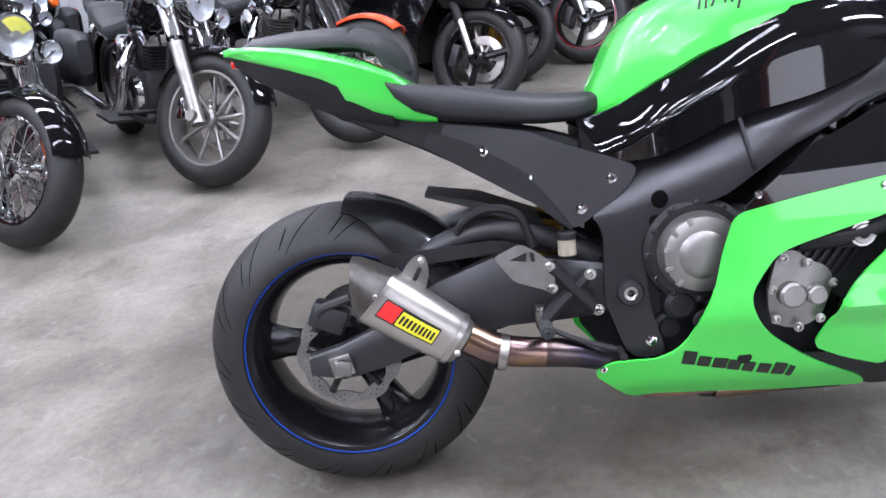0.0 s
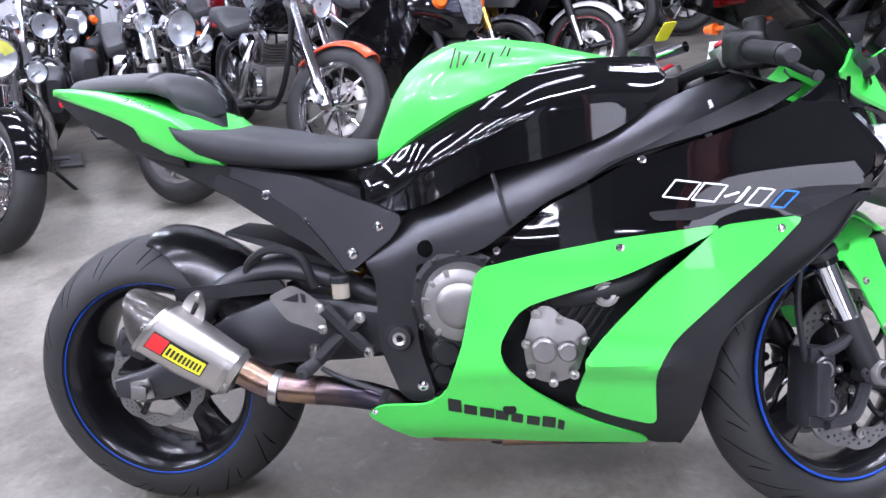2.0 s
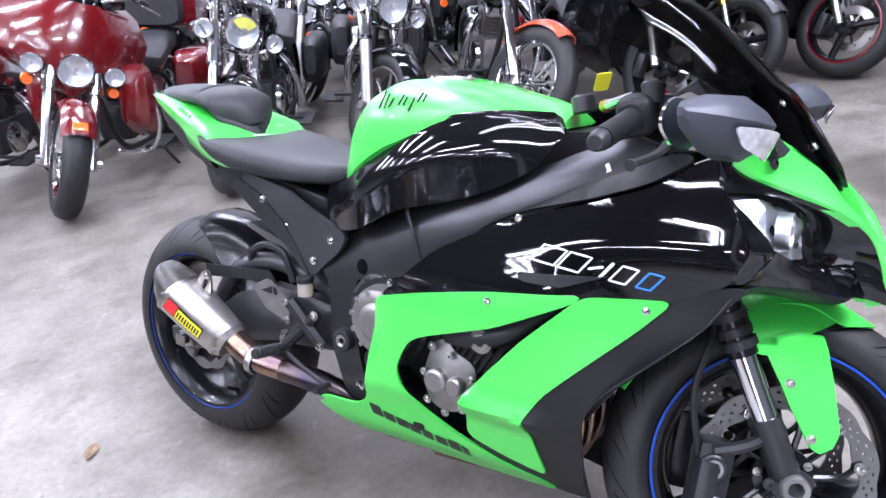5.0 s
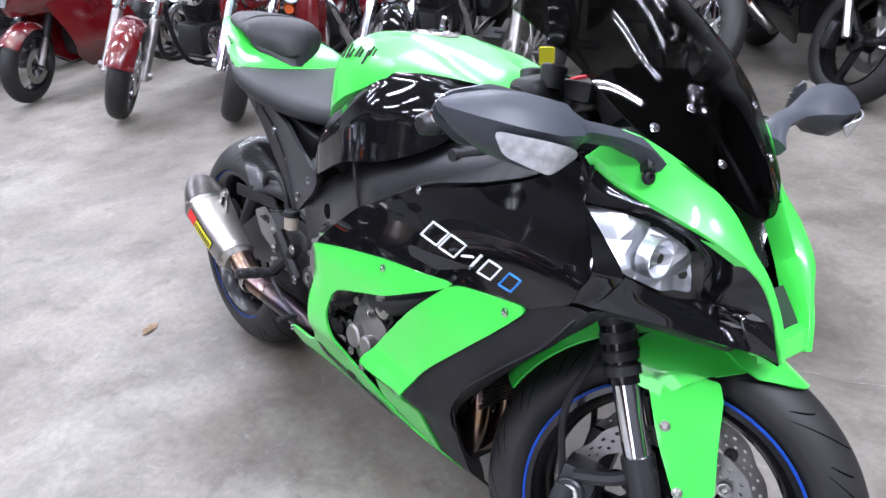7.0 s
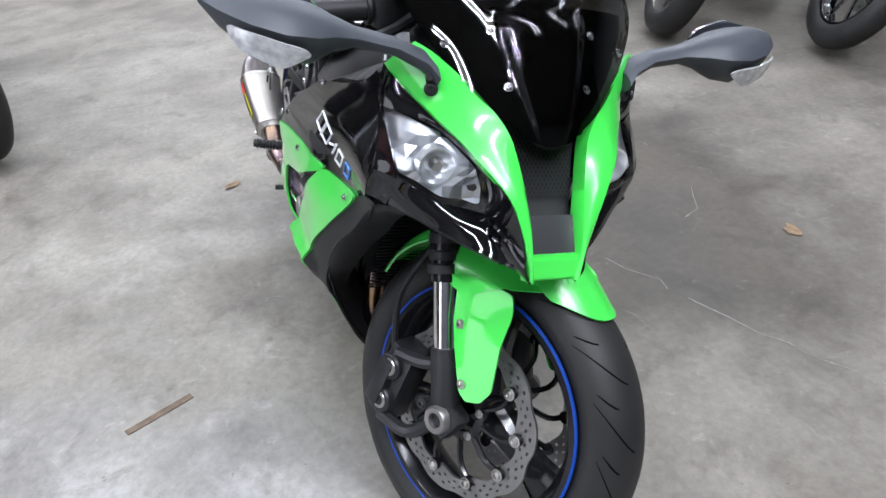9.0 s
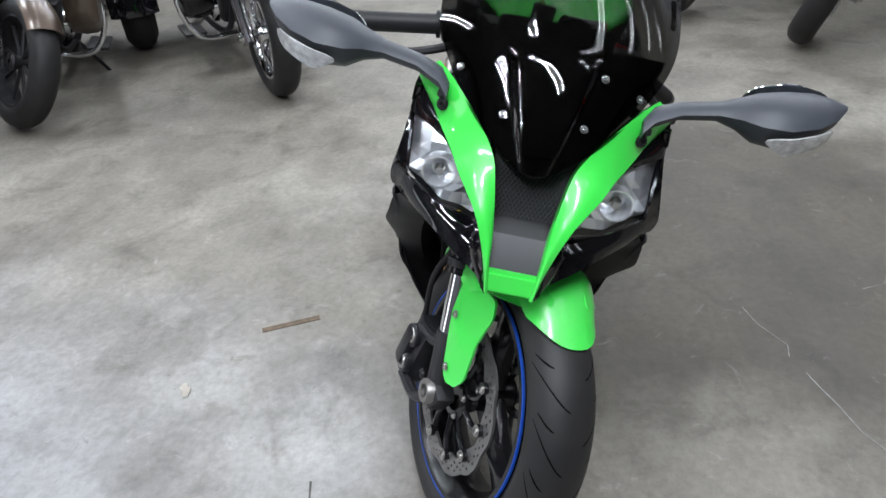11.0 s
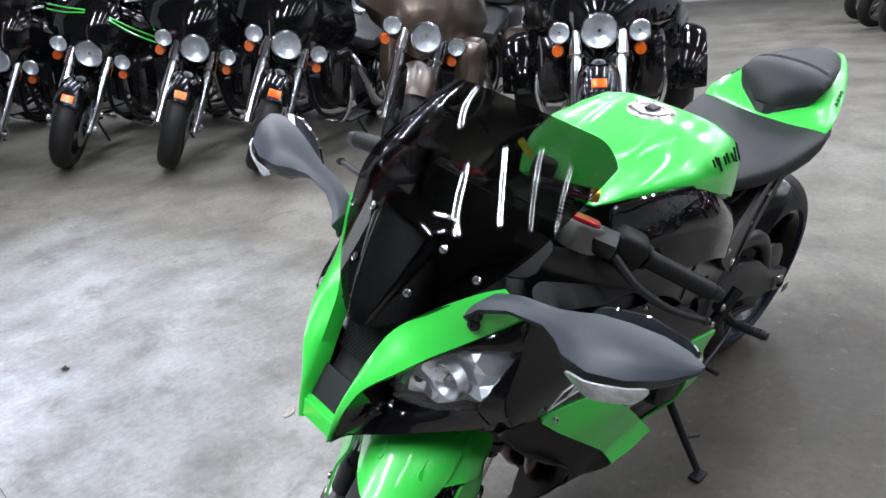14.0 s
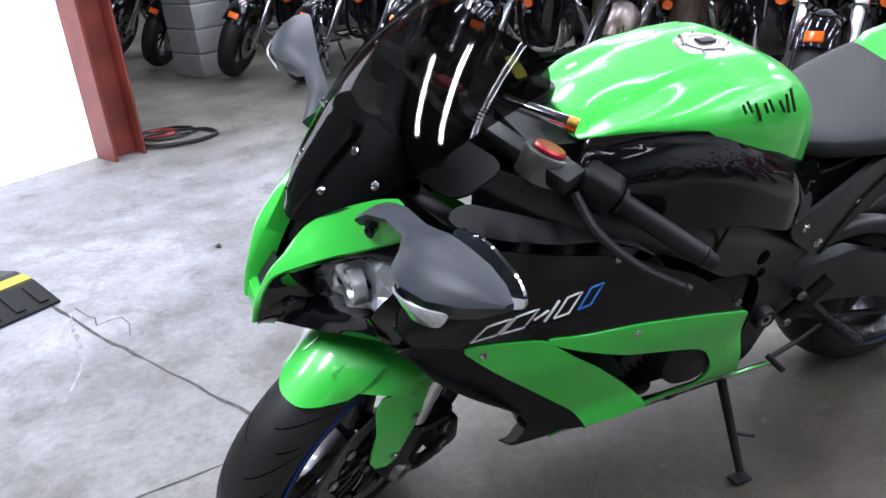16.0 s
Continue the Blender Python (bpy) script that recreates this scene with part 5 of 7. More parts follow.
def brake_disc(R, r0, holes=True, wave=10):
    """A wave-edged disc with drilled holes, in the plane y = 0."""
    bm = bmesh.new()
    seg, nr = 144, 9
    g = []
    for k in range(seg):
        a = 2 * math.pi * k / seg
        ro = R - .006 * (0.5 + 0.5 * math.cos(a * wave)) ** 2
        ri = r0 + .004 * math.cos(a * wave)
        g.append([bm.verts.new(((ri + (ro - ri) * j / nr) * math.cos(a), 0, (ri + (ro - ri) * j / nr) * math.sin(a))) for j in range(nr + 1)])
    for k in range(seg):
        for j in range(nr):
            if holes and j in (2, 4, 6) and (k + j) % 4 == 0:
                continue
            a, b = g[k], g[(k + 1) % seg]
            bm.faces.new((a[j], a[j + 1], b[j + 1], b[j]))
    thicken(bm, 0.005)
    return bm


def rim_mesh(R, half):
    bm = bmesh.new()
    prof = [(R + .006, half), (R + .004, half + .004), (R - .008, half + .004), (R - .018, half - .006), (R - .030, half * .45), (R - .032, 0), (R - .030, -half * .45), (R - .018, -half + .006), (R - .008, -half - .004), (R + .004, -half - .004), (R + .006, -half),
            (R - .006, -half + .004), (R - .016, -half * .5), (R - .018, 0), (R - .016, half * .5), (R - .006, half - .004)]
    lathe(bm, prof, 72, "y", closed=True)
    return bm


def hub_mesh(hub, hubw):
    return lathe(bmesh.new(), [(.012, hubw), (hub, hubw), (hub * 1.1, hubw - .006), (hub * .9, 0), (hub * 1.1, -hubw + .006), (hub, -hubw), (.012, -hubw)], 28, "y")


def spoke_mesh(R, a0, hub):
    bm = bmesh.new()
    a = radians(a0)
    loops = []
    for t in (0, .25, .5, .75, 1):
        r = hub * .8 + (R - .026 - hub * .8) * t
        w, d = .034 - .012 * math.sin(t * math.pi) + .008 * t, .022 - .004 * t
        c = Vector((r * math.cos(a), 0, r * math.sin(a)))
        tang = Vector((-math.sin(a), 0, math.cos(a)))
        loops.append([c + tang * w * u + Vector((0, d * v, 0)) for u, v in ((-1, -.5), (-.6, -1), (.6, -1), (1, -.5), (1, .5), (.6, 1), (-.6, 1), (-1, .5))])
    return rings(bm, loops)


def stripe(R, y, s):
    return lathe(bmesh.new(), [(R + .0055, y), (R + .0055, y + s * .0045), (R + .002, y + s * .0052), (R + .001, y + s * .0045)], 72, "y")


def place(bm, m):
    bm.transform(m)
    return bm


# rear wheel
RW = Matrix.Translation((.006, 0, .310))
rear = part("rear_wheel", place(rim_mesh(.212, .082), RW), RIMBLACK, bike, "gloss black three-spoke rear rim")
part("hub", place(hub_mesh(.05, .07), RW), RIMBLACK, rear)
for a0 in (175, 295, 55):
    part("spoke", place(spoke_mesh(.212, a0, .05), RW), RIMBLACK, rear)
part("tyre", place(tyre_mesh(.306, .096, .214), RW), RUBBER, rear, "worn black road tyre")
tagged(part("tread_pattern", place(tread_grooves(.306, .096, 15), RW), GROOVE, rear), kind="stuff")
for s in (-1, 1):
    part("rim_stripe", place(stripe(.212, s * .082, s), RW), BLUE, rear, "blue rim stripe")
part("brake_disc", place(brake_disc(.108, .082, wave=9), RW @ Matrix.Translation((0, -.083, 0))), DISC, rear, "drilled steel brake disc")
bm = bmesh.new()
for k in range(5):
    a = 2 * math.pi * k / 5 + .4
    bm = tube(bmesh.new(), [(.045 * math.cos(a), -.08, .045 * math.sin(a)), (.088 * math.cos(a), -.083, .088 * math.sin(a))], .008, 6)
    part("carrier_arm", place(bm, RW), RIMBLACK, rear)
bm = bmesh.new()
tube(bm, [(.055, -.03, -.175), (.058, -.06, -.16), (.06, -.075, -.15)], .0045, 6)
part("valve_stem", place(bm, RW), MATTE, rear)
bm = bmesh.new()
box(bm, (-.02, -.095, .40), (.075, .045, .055), pose(0, 0, 0, 0, 25, 0), .012)
tube(bm, [(-.05, -.10, .375), (-.03, -.115, .42), (.03, -.115, .44)], .009, 8)
part("rear_caliper", bm, DARKALLOY, bike, "black rear brake caliper")
bm = bmesh.new()
lathe(bm, [(.04, .088), (.105, .088), (.108, .090), (.105, .092), (.04, .092)], 44, "y")
part("rear_sprocket", place(bm, RW), DARKALLOY, rear)
bm = bmesh.new()
for z0 in (.107, -.107):
    tube(bm, [(.006, .09, .31 + z0), (.30, .09, .36 + z0 * .75), (.60, .09, .42 + z0 * .35)], .008, 6)
part("drive_chain", bm, DARKALLOY, bike)

# front wheel and fork
FW = Matrix.Translation((1.402, 0, .277))
front = steered("front_wheel", place(rim_mesh(.212, .050), FW), RIMBLACK, "gloss black three-spoke front rim")
steered("hub", place(hub_mesh(.035, .045), FW), RIMBLACK, "", front)
for a0 in (100, 220, 340):
    steered("spoke", place(spoke_mesh(.212, a0, .035), FW), RIMBLACK, "", front)
steered("tyre", place(tyre_mesh(.294, .061, .212), FW), RUBBER, "black road tyre with cut grooves", front)
tagged(steered("tread_pattern", place(tread_grooves(.294, .061), FW), GROOVE, "", front), kind="stuff")
for s in (-1, 1):
    steered("rim_stripe", place(stripe(.212, s * .050, s), FW), BLUE, "blue rim stripe", front)
    steered("brake_disc", place(brake_disc(.155, .118), FW @ Matrix.Translation((0, s * .070, 0))), DISC, "drilled wave-edged steel brake disc", front)
    bm = bmesh.new()
    for k in range(10):
        a = 2 * math.pi * k / 10
        b = a + .22
        tube(bm, [(.046 * math.cos(a), s * .066, .046 * math.sin(a)), (.09 * math.cos(a + .06), s * .068, .09 * math.sin(a + .06)), (.120 * math.cos(b), s * .070, .120 * math.sin(b))], .0055, 6, 3)
        steered("carrier_arm", place(bm, FW), RIMBLACK, "", front)
        bm = bmesh.new()
        disc(bm, (.121 * math.cos(b), s * .066, .121 * math.sin(b)), (0, s, 0), .011, .012, 12)
        steered("carrier_lug", place(bm, FW), RIMBLACK, "", front)
        bm = bmesh.new()
    lathe(bm, [(.035, s * .06), (.05, s * .062), (.05, s * .070), (.035, s * .072)], 28, "y")
    steered("disc_carrier", place(bm, FW), RIMBLACK, "black disc carrier", front)
    for k in range(10):
        b = 2 * math.pi * k / 10 + .22
        bm = bolt(bmesh.new(), (.121 * math.cos(b), s * .0785, .121 * math.sin(b)), (0, s, 0), .0085)
        steered("disc_bobbin", place(bm, FW), STEEL, "", front)
    for k in range(5):
        b = 2 * math.pi * k / 5 + .5
        bm = bolt(bmesh.new(), (.043 * math.cos(b), s * .0725, .043 * math.sin(b)), (0, s, 0), .006)
        steered("hub_bolt", place(bm, FW), STEEL, "", front)
    bm = bmesh.new()
    z0, z1 = .36, .90
    tube(bm, [(fork_x(.50), s * .104, .50), (fork_x(.52), s * .104, .52), (fork_x(z1), s * .104, z1)], .0265, 18, 2)
    steered("fork_outer", bm, RIMBLACK, "black fork outer tube")
    bm = bmesh.new()
    tube(bm, [(fork_x(.355), s * .104, .355), (fork_x(.515), s * .104, .515)], .0215, 18)
    steered("fork_slider", bm, CHROME, "chrome fork slider")
    bm = bmesh.new()
    for z, r in ((.500, .031), (.520, .029), (.545, .0285), (.57, .0275)):
        c = Vector((fork_x(z), s * .104, z))
        disc(bm, c, (-.395, 0, .919), r, .016, 20, bevel=.002)
    steered("fork_seal", bm, DARKALLOY)
    bm = bmesh.new()
    tube(bm, [(fork_x(.385), s * .104, .385), (fork_x(.34), s * .104, .34), (fork_x(.30), s * .105, .30), (1.402, s * .106, .265)], (.0255, .024), 14)
    box(bm, (1.402, s * .104, .277), (.06, .040, .056), pose(0, 0, 0, 0, 25, 0), .012)
    foot = steered("fork_foot", bm, DARKALLOY, "dark cast fork foot")
    bm = bmesh.new()
    lathe(bm, [(.012, .120), (.013, .136), (.021, .137), (.024, .133), (.024, .10)], 22, "y")
    if s < 0:
        bm.transform(pose(0, 0, 0, 180, 0, 0))
    steered("front_axle", place(bm, FW), ALLOY, "steel axle end", foot)
    # caliper
    bm = bmesh.new()
    cx, cz = 1.402 - .128, .277 - .012
    rot = pose(0, 0, 0, 0, 8, 0)
    box(bm, (cx, s * .090, cz), (.060, .062, .150), rot, .014)
    box(bm, (cx - .012, s * .100, cz), (.035, .075, .10), rot, .012)
    for dz in (-.034, .034):
        disc(bm, (cx, s * .118, cz + dz), (0, s, 0), .024, .014, 20, bevel=.003)
    tube(bm, [(cx, s * .118, cz + .06), (cx + .06, s * .112, cz + .075), (1.385, s * .104, .375)], .011, 8)
    tube(bm, [(cx, s * .118, cz - .065), (cx + .07, s * .112, cz - .06), (1.395, s * .104, .275)], .012, 8)
    cal = steered("front_caliper", bm, CALIPER, "dark radial brake caliper")
    for dz in (-.034, .034):
        bm = bmesh.new()
        lathe(bm, [(.010, .0), (.015, .0), (.017, -.003)], 16, "y")
        for v in bm.verts:
            v.co = Vector((cx + v.co.x, s * (.1335 + v.co.y), cz + dz + v.co.z))
        steered("caliper_cap", bm, STEEL, "bright caliper piston cap", cal)
    bm = bmesh.new()
    tube(bm, [(cx - .02, s * .105, cz + .05), (cx - .035, s * .115, cz + .16), (1.27, s * .10, .55), (1.23, s * .07, .66)], .006, 8)
    steered("brake_line", bm, MATTE, "black brake line")
    steered("axle_pinch_bolt", bolt(bmesh.new(), (1.362, s * .128, .282), (0, s, 0), .008), DARKALLOY, "")
    # fender legs
    bm = panel([(1.332, .512), (1.350, .491), (1.385, .414), (1.422, .346), (1.437, .336), (1.460, .346), (1.470, .370), (1.458, .440), (1.450, .500), (1.440, .525), (1.38, .530)], lambda x, z: (x, s * (.128 - .012 * smooth((z - .44) / .06) - .25 * max(0, x - 1.415 + (z - .36) * .25)), z), 0.005, 0.02, 0.003)
    steered("fender_leg", bm, GREEN, "lime green fender leg")
    for x, z in ((1.384, .449), (1.422, .360)):
        steered("fender_bolt", bolt(bmesh.new(), (x, s * .1265, z), (0, s, 0), .0065), STEEL)
bm = bmesh.new()
loops = []
for i in range(25):
    a = radians(59 + i * 4.0)
    t = i / 24
    w = .062 * min(1, .86 + 1.2 * t) * min(1, .62 + 2 * (1 - t))
    flare = .0
    row = []
    for j in range(15):
        v = -1 + 2 * j / 14
        r = .300 + .022 * smooth(t / .3) - .026 * abs(v) ** 2.4
        ar = a + radians(13 * abs(v) ** 2.6 * max(0.0, 1 - 3.2 * t))
        row.append((1.402 + r * math.cos(ar), (w + .014) * v, .277 + r * math.sin(ar)))
    loops.append(row)
rings(bm, loops, closed=False)
thicken(bm, 0.004)
steered("front_fender", bm, GREEN, "lime green front fender", angle=50)
for s in (-1, 1):
    bm = panel([(1.300, .530), (1.320, .560), (1.370, .584), (1.440, .590), (1.50, .572), (1.478, .548), (1.42, .530), (1.382, .500), (1.376, .490), (1.330, .490)], lambda x, z: (x, s * (.116 - 1.1 * max(0, z - .535) - .45 * max(0, x - 1.40)), z), 0.005, 0.02, 0.008)
    steered("fender_shoulder", bm, GREEN, "", angle=50)
# triple clamp, bars, levers
bm = bmesh.new()
for z, h in ((.87, .022), (.70, .04)):
    c = Vector((fork_x(z) - .012, 0, z))
    box(bm, c, (.07, .27, h), pose(0, 0, 0, 0, -23, 0), .008)
steered("triple_clamp", bm, DARKALLOY, "dark triple clamp")
for s in (-1, 1):
    top = Vector((fork_x(.895), s * .104, .895))
    bm = bmesh.new()
    disc(bm, top, (-.395, 0, .919), .026, .012, 20, bevel=.003)
    fc = steered("fork_cap", bm, RED, "red anodised fork cap")
    bm = bmesh.new()
    lathe(bm, [(.027, -.024), (.037, -.021), (.038, .018), (.036, .022), (.027, .022)], 26, "z")
    box(bm, (-.030, s * .022, 0), (.034, .030, .030), pose(0, 0, 0, 0, 0, s * -35), .006)
    bm.transform(Matrix.Translation((fork_x(.878), s * .104, .878)) @ pose(0, 0, 0, 0, -23, 0))
    steered("bar_clamp", bm, ALLOY, "cast alloy handlebar clamp")
    g0, g1 = Vector((1.140, s * .120, .884)), Vector((1.046, s * .352, .806))
    way = (g1 - g0)
    bm = bmesh.new()
    tube(bm, [g0 - way * .05, g1], .0115, 12)
    steered("handlebar", bm, MATTE, "black clip-on handlebar")
    bm = bmesh.new()
    tube(bm, [g0 + way * .42, g1 - way * .02], .017, 16)
    disc(bm, g0 + way * .40, way, .023, .006, 18)
    steered("hand_grip", bm, MATTE, "black rubber hand grip")
    bm = bmesh.new()
    disc(bm, g1 - way * .01, way, .016, .022, 16, .013, bevel=.003)
    steered("bar_end", bm, DARKALLOY)
    bm = bmesh.new()
    m = Matrix.Translation(g0 + way * .26) @ way.to_track_quat("X", "Z").to_matrix().to_4x4()
    box(bm, (0, 0, 0), (.070, .056, .062), None, .018, 3)
    bm.transform(m)
    steered("switch_box", bm, MATTE, "black switch housing")
    lv = [g0 + way * .20 + Vector((.035, 0, -.005)), g0 + way * .45 + Vector((.062, 0, -.02)), g0 + way * .75 + Vector((.062, 0, -.03)), g0 + way * 1.02 + Vector((.045, 0, -.03))]
    bm = bmesh.new()
    tube(bm, lv, (.009, .0055), 8)
    disc(bm, lv[-1], way, .008, .008, 10)
    steered("hand_lever", bm, DARKALLOY, "dark hand lever")
    bm = bmesh.new()
    box(bm, g0 + way * .10 + Vector((.03, 0, .008)), (.05, .045, .03), None, .008)
    steered("lever_perch", bm, DARKALLOY, "dark lever perch")
bm = bmesh.new()
disc(bm, (1.135, -.19, .880), (0, 0, 1), .016, .024, 18, .018)
resv = steered("fluid_reservoir", bm, MATTE, "black brake fluid reservoir")
bm = bmesh.new()
disc(bm, (1.135, -.19, .904), (0, 0, 1), .019, .008, 18, bevel=.003)
steered("reservoir_cap", bm, MATTE, "", resv)
bm = bmesh.new()
tube(bm, [(1.13, .015, .918), (1.055, .084, .900)], .011, 12)
damper = part("steering_damper", bm, CHROME, bike, "chrome steering damper across the clamp")
bm = bmesh.new()
tube(bm, [(1.055, .084, .900), (1.043, .095, .897)], .0125, 12)
part("damper_knob", bm, GOLD, damper, "gold damper end")
bm = bmesh.new()
disc(bm, (1.045, 0, .89), (-.2, 0, 1), .022, .03, 18, bevel=.003)
steered("ignition_switch", bm, DARKALLOY)
bm = panel([(0, 0), (.05, .004), (.055, .03), (.004, .026)], lambda u, v: (1.055 + v, -.02 - u * .6, .925 + u * .5), .0015, .03, .003)
steered("key_tag", bm, YELLOW, "yellow paper key tag")
# mirrors
for s in (-1, 1):
    bm = bmesh.new()
    loops = []
    path = [(1.384, .148, .846, .024, .014), (1.374, .163, .862, .022, .014), (1.364, .200, .876, .018, .012), (1.360, .255, .885, .018, .013), (1.364, .285, .888, .028, .022), (1.370, .310, .888, .040, .034), (1.368, .350, .890, .046, .040), (1.358, .390, .898, .042, .034), (1.344, .422, .907, .028, .020), (1.330, .444, .915, .006, .005)]
    shape = [(1, .1), (.72, .55), (.25, .95), (-.35, 1), (-.75, .9), (-.8, .2), (-.8, -.5), (-.5, -.95), (.2, -1), (.7, -.6)]
    for x, y, z, hx, hz in path:
        loops.append([(x + hx * p_, s * y, z + hz * q_) for p_, q_ in shape])
    rings(bm, loops)
    mir = part("mirror", bm, MIRRORGREY, bike, "grey plastic mirror on its stalk", angle=34)
    bm = panel([(.275, -.024), (.32, -.036), (.40, -.034), (.438, -.006), (.42, .020), (.36, .036), (.30, .026)], lambda y, v: (1.327 - (y - .3) * .16, s * y, .893 + (y - .3) * .1 + v), .004, .03, .008)
    part("mirror_glass", bm, MIRROR, mir, "mirror glass")
    lens = [(.316, .871), (.330, .879), (.372, .890), (.417, .898), (.413, .884), (.405, .872), (.380, .861), (.353, .851), (.336, .859)]
    bm = panel(lens, lambda y, z: (flow([(.31, 1.413), (.35, 1.4175), (.39, 1.404), (.42, 1.378)], y) + .003 - .45 * max(0, .884 - z), s * y, z), .003, .012, .004)
    back = part("indicator_lens", bm, INDICATOR, mir, "clear indicator lens in the mirror")
    bm = bmesh.new()
    box(bm, (1.368, s * .147, .838), (.06, .012, .026), pose(0, 0, 0, 0, -30, s * 25), .006)
    part("mirror_foot", bm, MATTE, mir)
    part("mirror_bolt", bolt(bmesh.new(), (1.388, s * .153, .828), (1, s * .4, .3), .008), MATTE, mir)
# decals as plain slanted shapes
for s in (-1, 1):
    for k in range(8):
        x0 = .648 + k * .0292
        wd, ht = (.027, .026, .029, .026, .024, .026, .027, .014)[k], (.032, .024, .024, .024, .024, .024, .030, .028)[k]
        zb = .268 - (x0 - .65) * .27
        bm = panel([(x0 + .002, zb), (x0 + wd, zb - .006), (x0 + wd + .003, zb + ht - .006), (x0 + .005, zb + ht)], on_side(s, .0056), .0008, .008, .001)
        part("maker_decal", bm, DECALBLACK, bike, "dark maker's decal shape")
    # model decal: plain slanted outlines, white and the last one blue
    for k, (a0, a1) in enumerate(((0, .052), (.046, .094), (.098, .112), (.117, .127), (.131, .168), (.172, .206))):
        tall = 0.3 if k == 2 else 1.0
        ring_ = []
        for u, v in ((0, 0), (.25, 0), (.5, 0), (.75, 0), (1, 0), (1, .5), (1, 1), (.75, 1), (.5, 1), (.25, 1), (0, 1), (0, .5), (0, 0)):
            along = a0 + (a1 - a0 - .012) * u + .022 * (v - .5) + .008
            x_ = 1.048 + along if s < 0 else 1.254 - along
            z_ = .680 + .029 * tall * (v - .5) - (x_ - 1.045) * .16
            ring_.append((x_, s * (side_y(x_, z_) + .0008), z_))
        bm = tube(bmesh.new(), ring_, .0017, 6, 1)
        part("model_decal", bm, DECALBLUE if k == 5 else WHITE, bike, "blue end of the model decal" if k == 5 else "white outlined model decal shape")
    # tank decal as slanted dark strokes
    for k in range(5):
        x0 = .70 + .022 * k
        z0, h = .904 + .003 * k, (.034, .017, .019, .026, .017)[k]
        lo = Vector((x0, s * .1745, z0 - (.014 if k == 3 else 0)))
        strokes = [[lo, lo + Vector((.010, -s * .012 * h / .03, h))]]
        if k in (0, 2, 4):
            strokes.append([lo + Vector((.012, 0, 0)), lo + Vector((.018, -s * .010 * h / .03, h * .8))])
        for st in strokes:
            part("tank_decal", tube(bmesh.new(), st, .0022, 5), DECALBLACK, bike, "dark brushed decal stroke")

# ---- the other motorcycles standing in rows ----
PAINTS = {"black": GLOSS, "red": mat("dark_red_paint", (.11, .002, .004), .2, coat=1.0, vary=.15, scale=3), "orange": mat("orange_red_paint", (.62, .060, .012), .22, coat=1.0, vary=.1, scale=3),
          "brown": mat("bronze_paint", (.085, .060, .042), .30, metal=.55, coat=1.0, vary=.1, scale=3), "blue": mat("blue_paint", (.01, .05, .35), .2, coat=1.0, vary=.1), "white": mat("white_paint", (.62, .62, .62), .25, coat=.8, vary=.05),
          "silver": mat("silver_grey_paint", (.13, .13, .14), .25, metal=.6, coat=.8, vary=.1)}
LAMPWHITE = mat("bright_lamp_reflector", (.74, .76, .78), .34, metal=.7, vary=.12, scale=40)
FILM = mat("yellow_film_lens", (.62, .62, .12), .15, coat=.8, vary=.15, scale=18)
LAMPGLASS = mat("lamp_glass", (.50, .52, .54), .10, metal=.7, coat=1.0, vary=.35, scale=30, bump=.5, bscale=60)
PLATE = mat("plate_white", (.72, .73, .75), .5, vary=.05)


def simple_tyre(R, half, rim, seg=56):
    prof = [(rim, half * .8), (rim + .02, half), (R - half * .7, half * .98), (R - half * .25, half * .72), (R - .004, half * .38), (R, 0), (R - .004, -half * .38), (R - half * .25, -half * .72), (R - half * .7, -half * .98), (rim + .02, -half), (rim, -half * .8)]
    return lathe(bmesh.new(), prof, seg, "y")


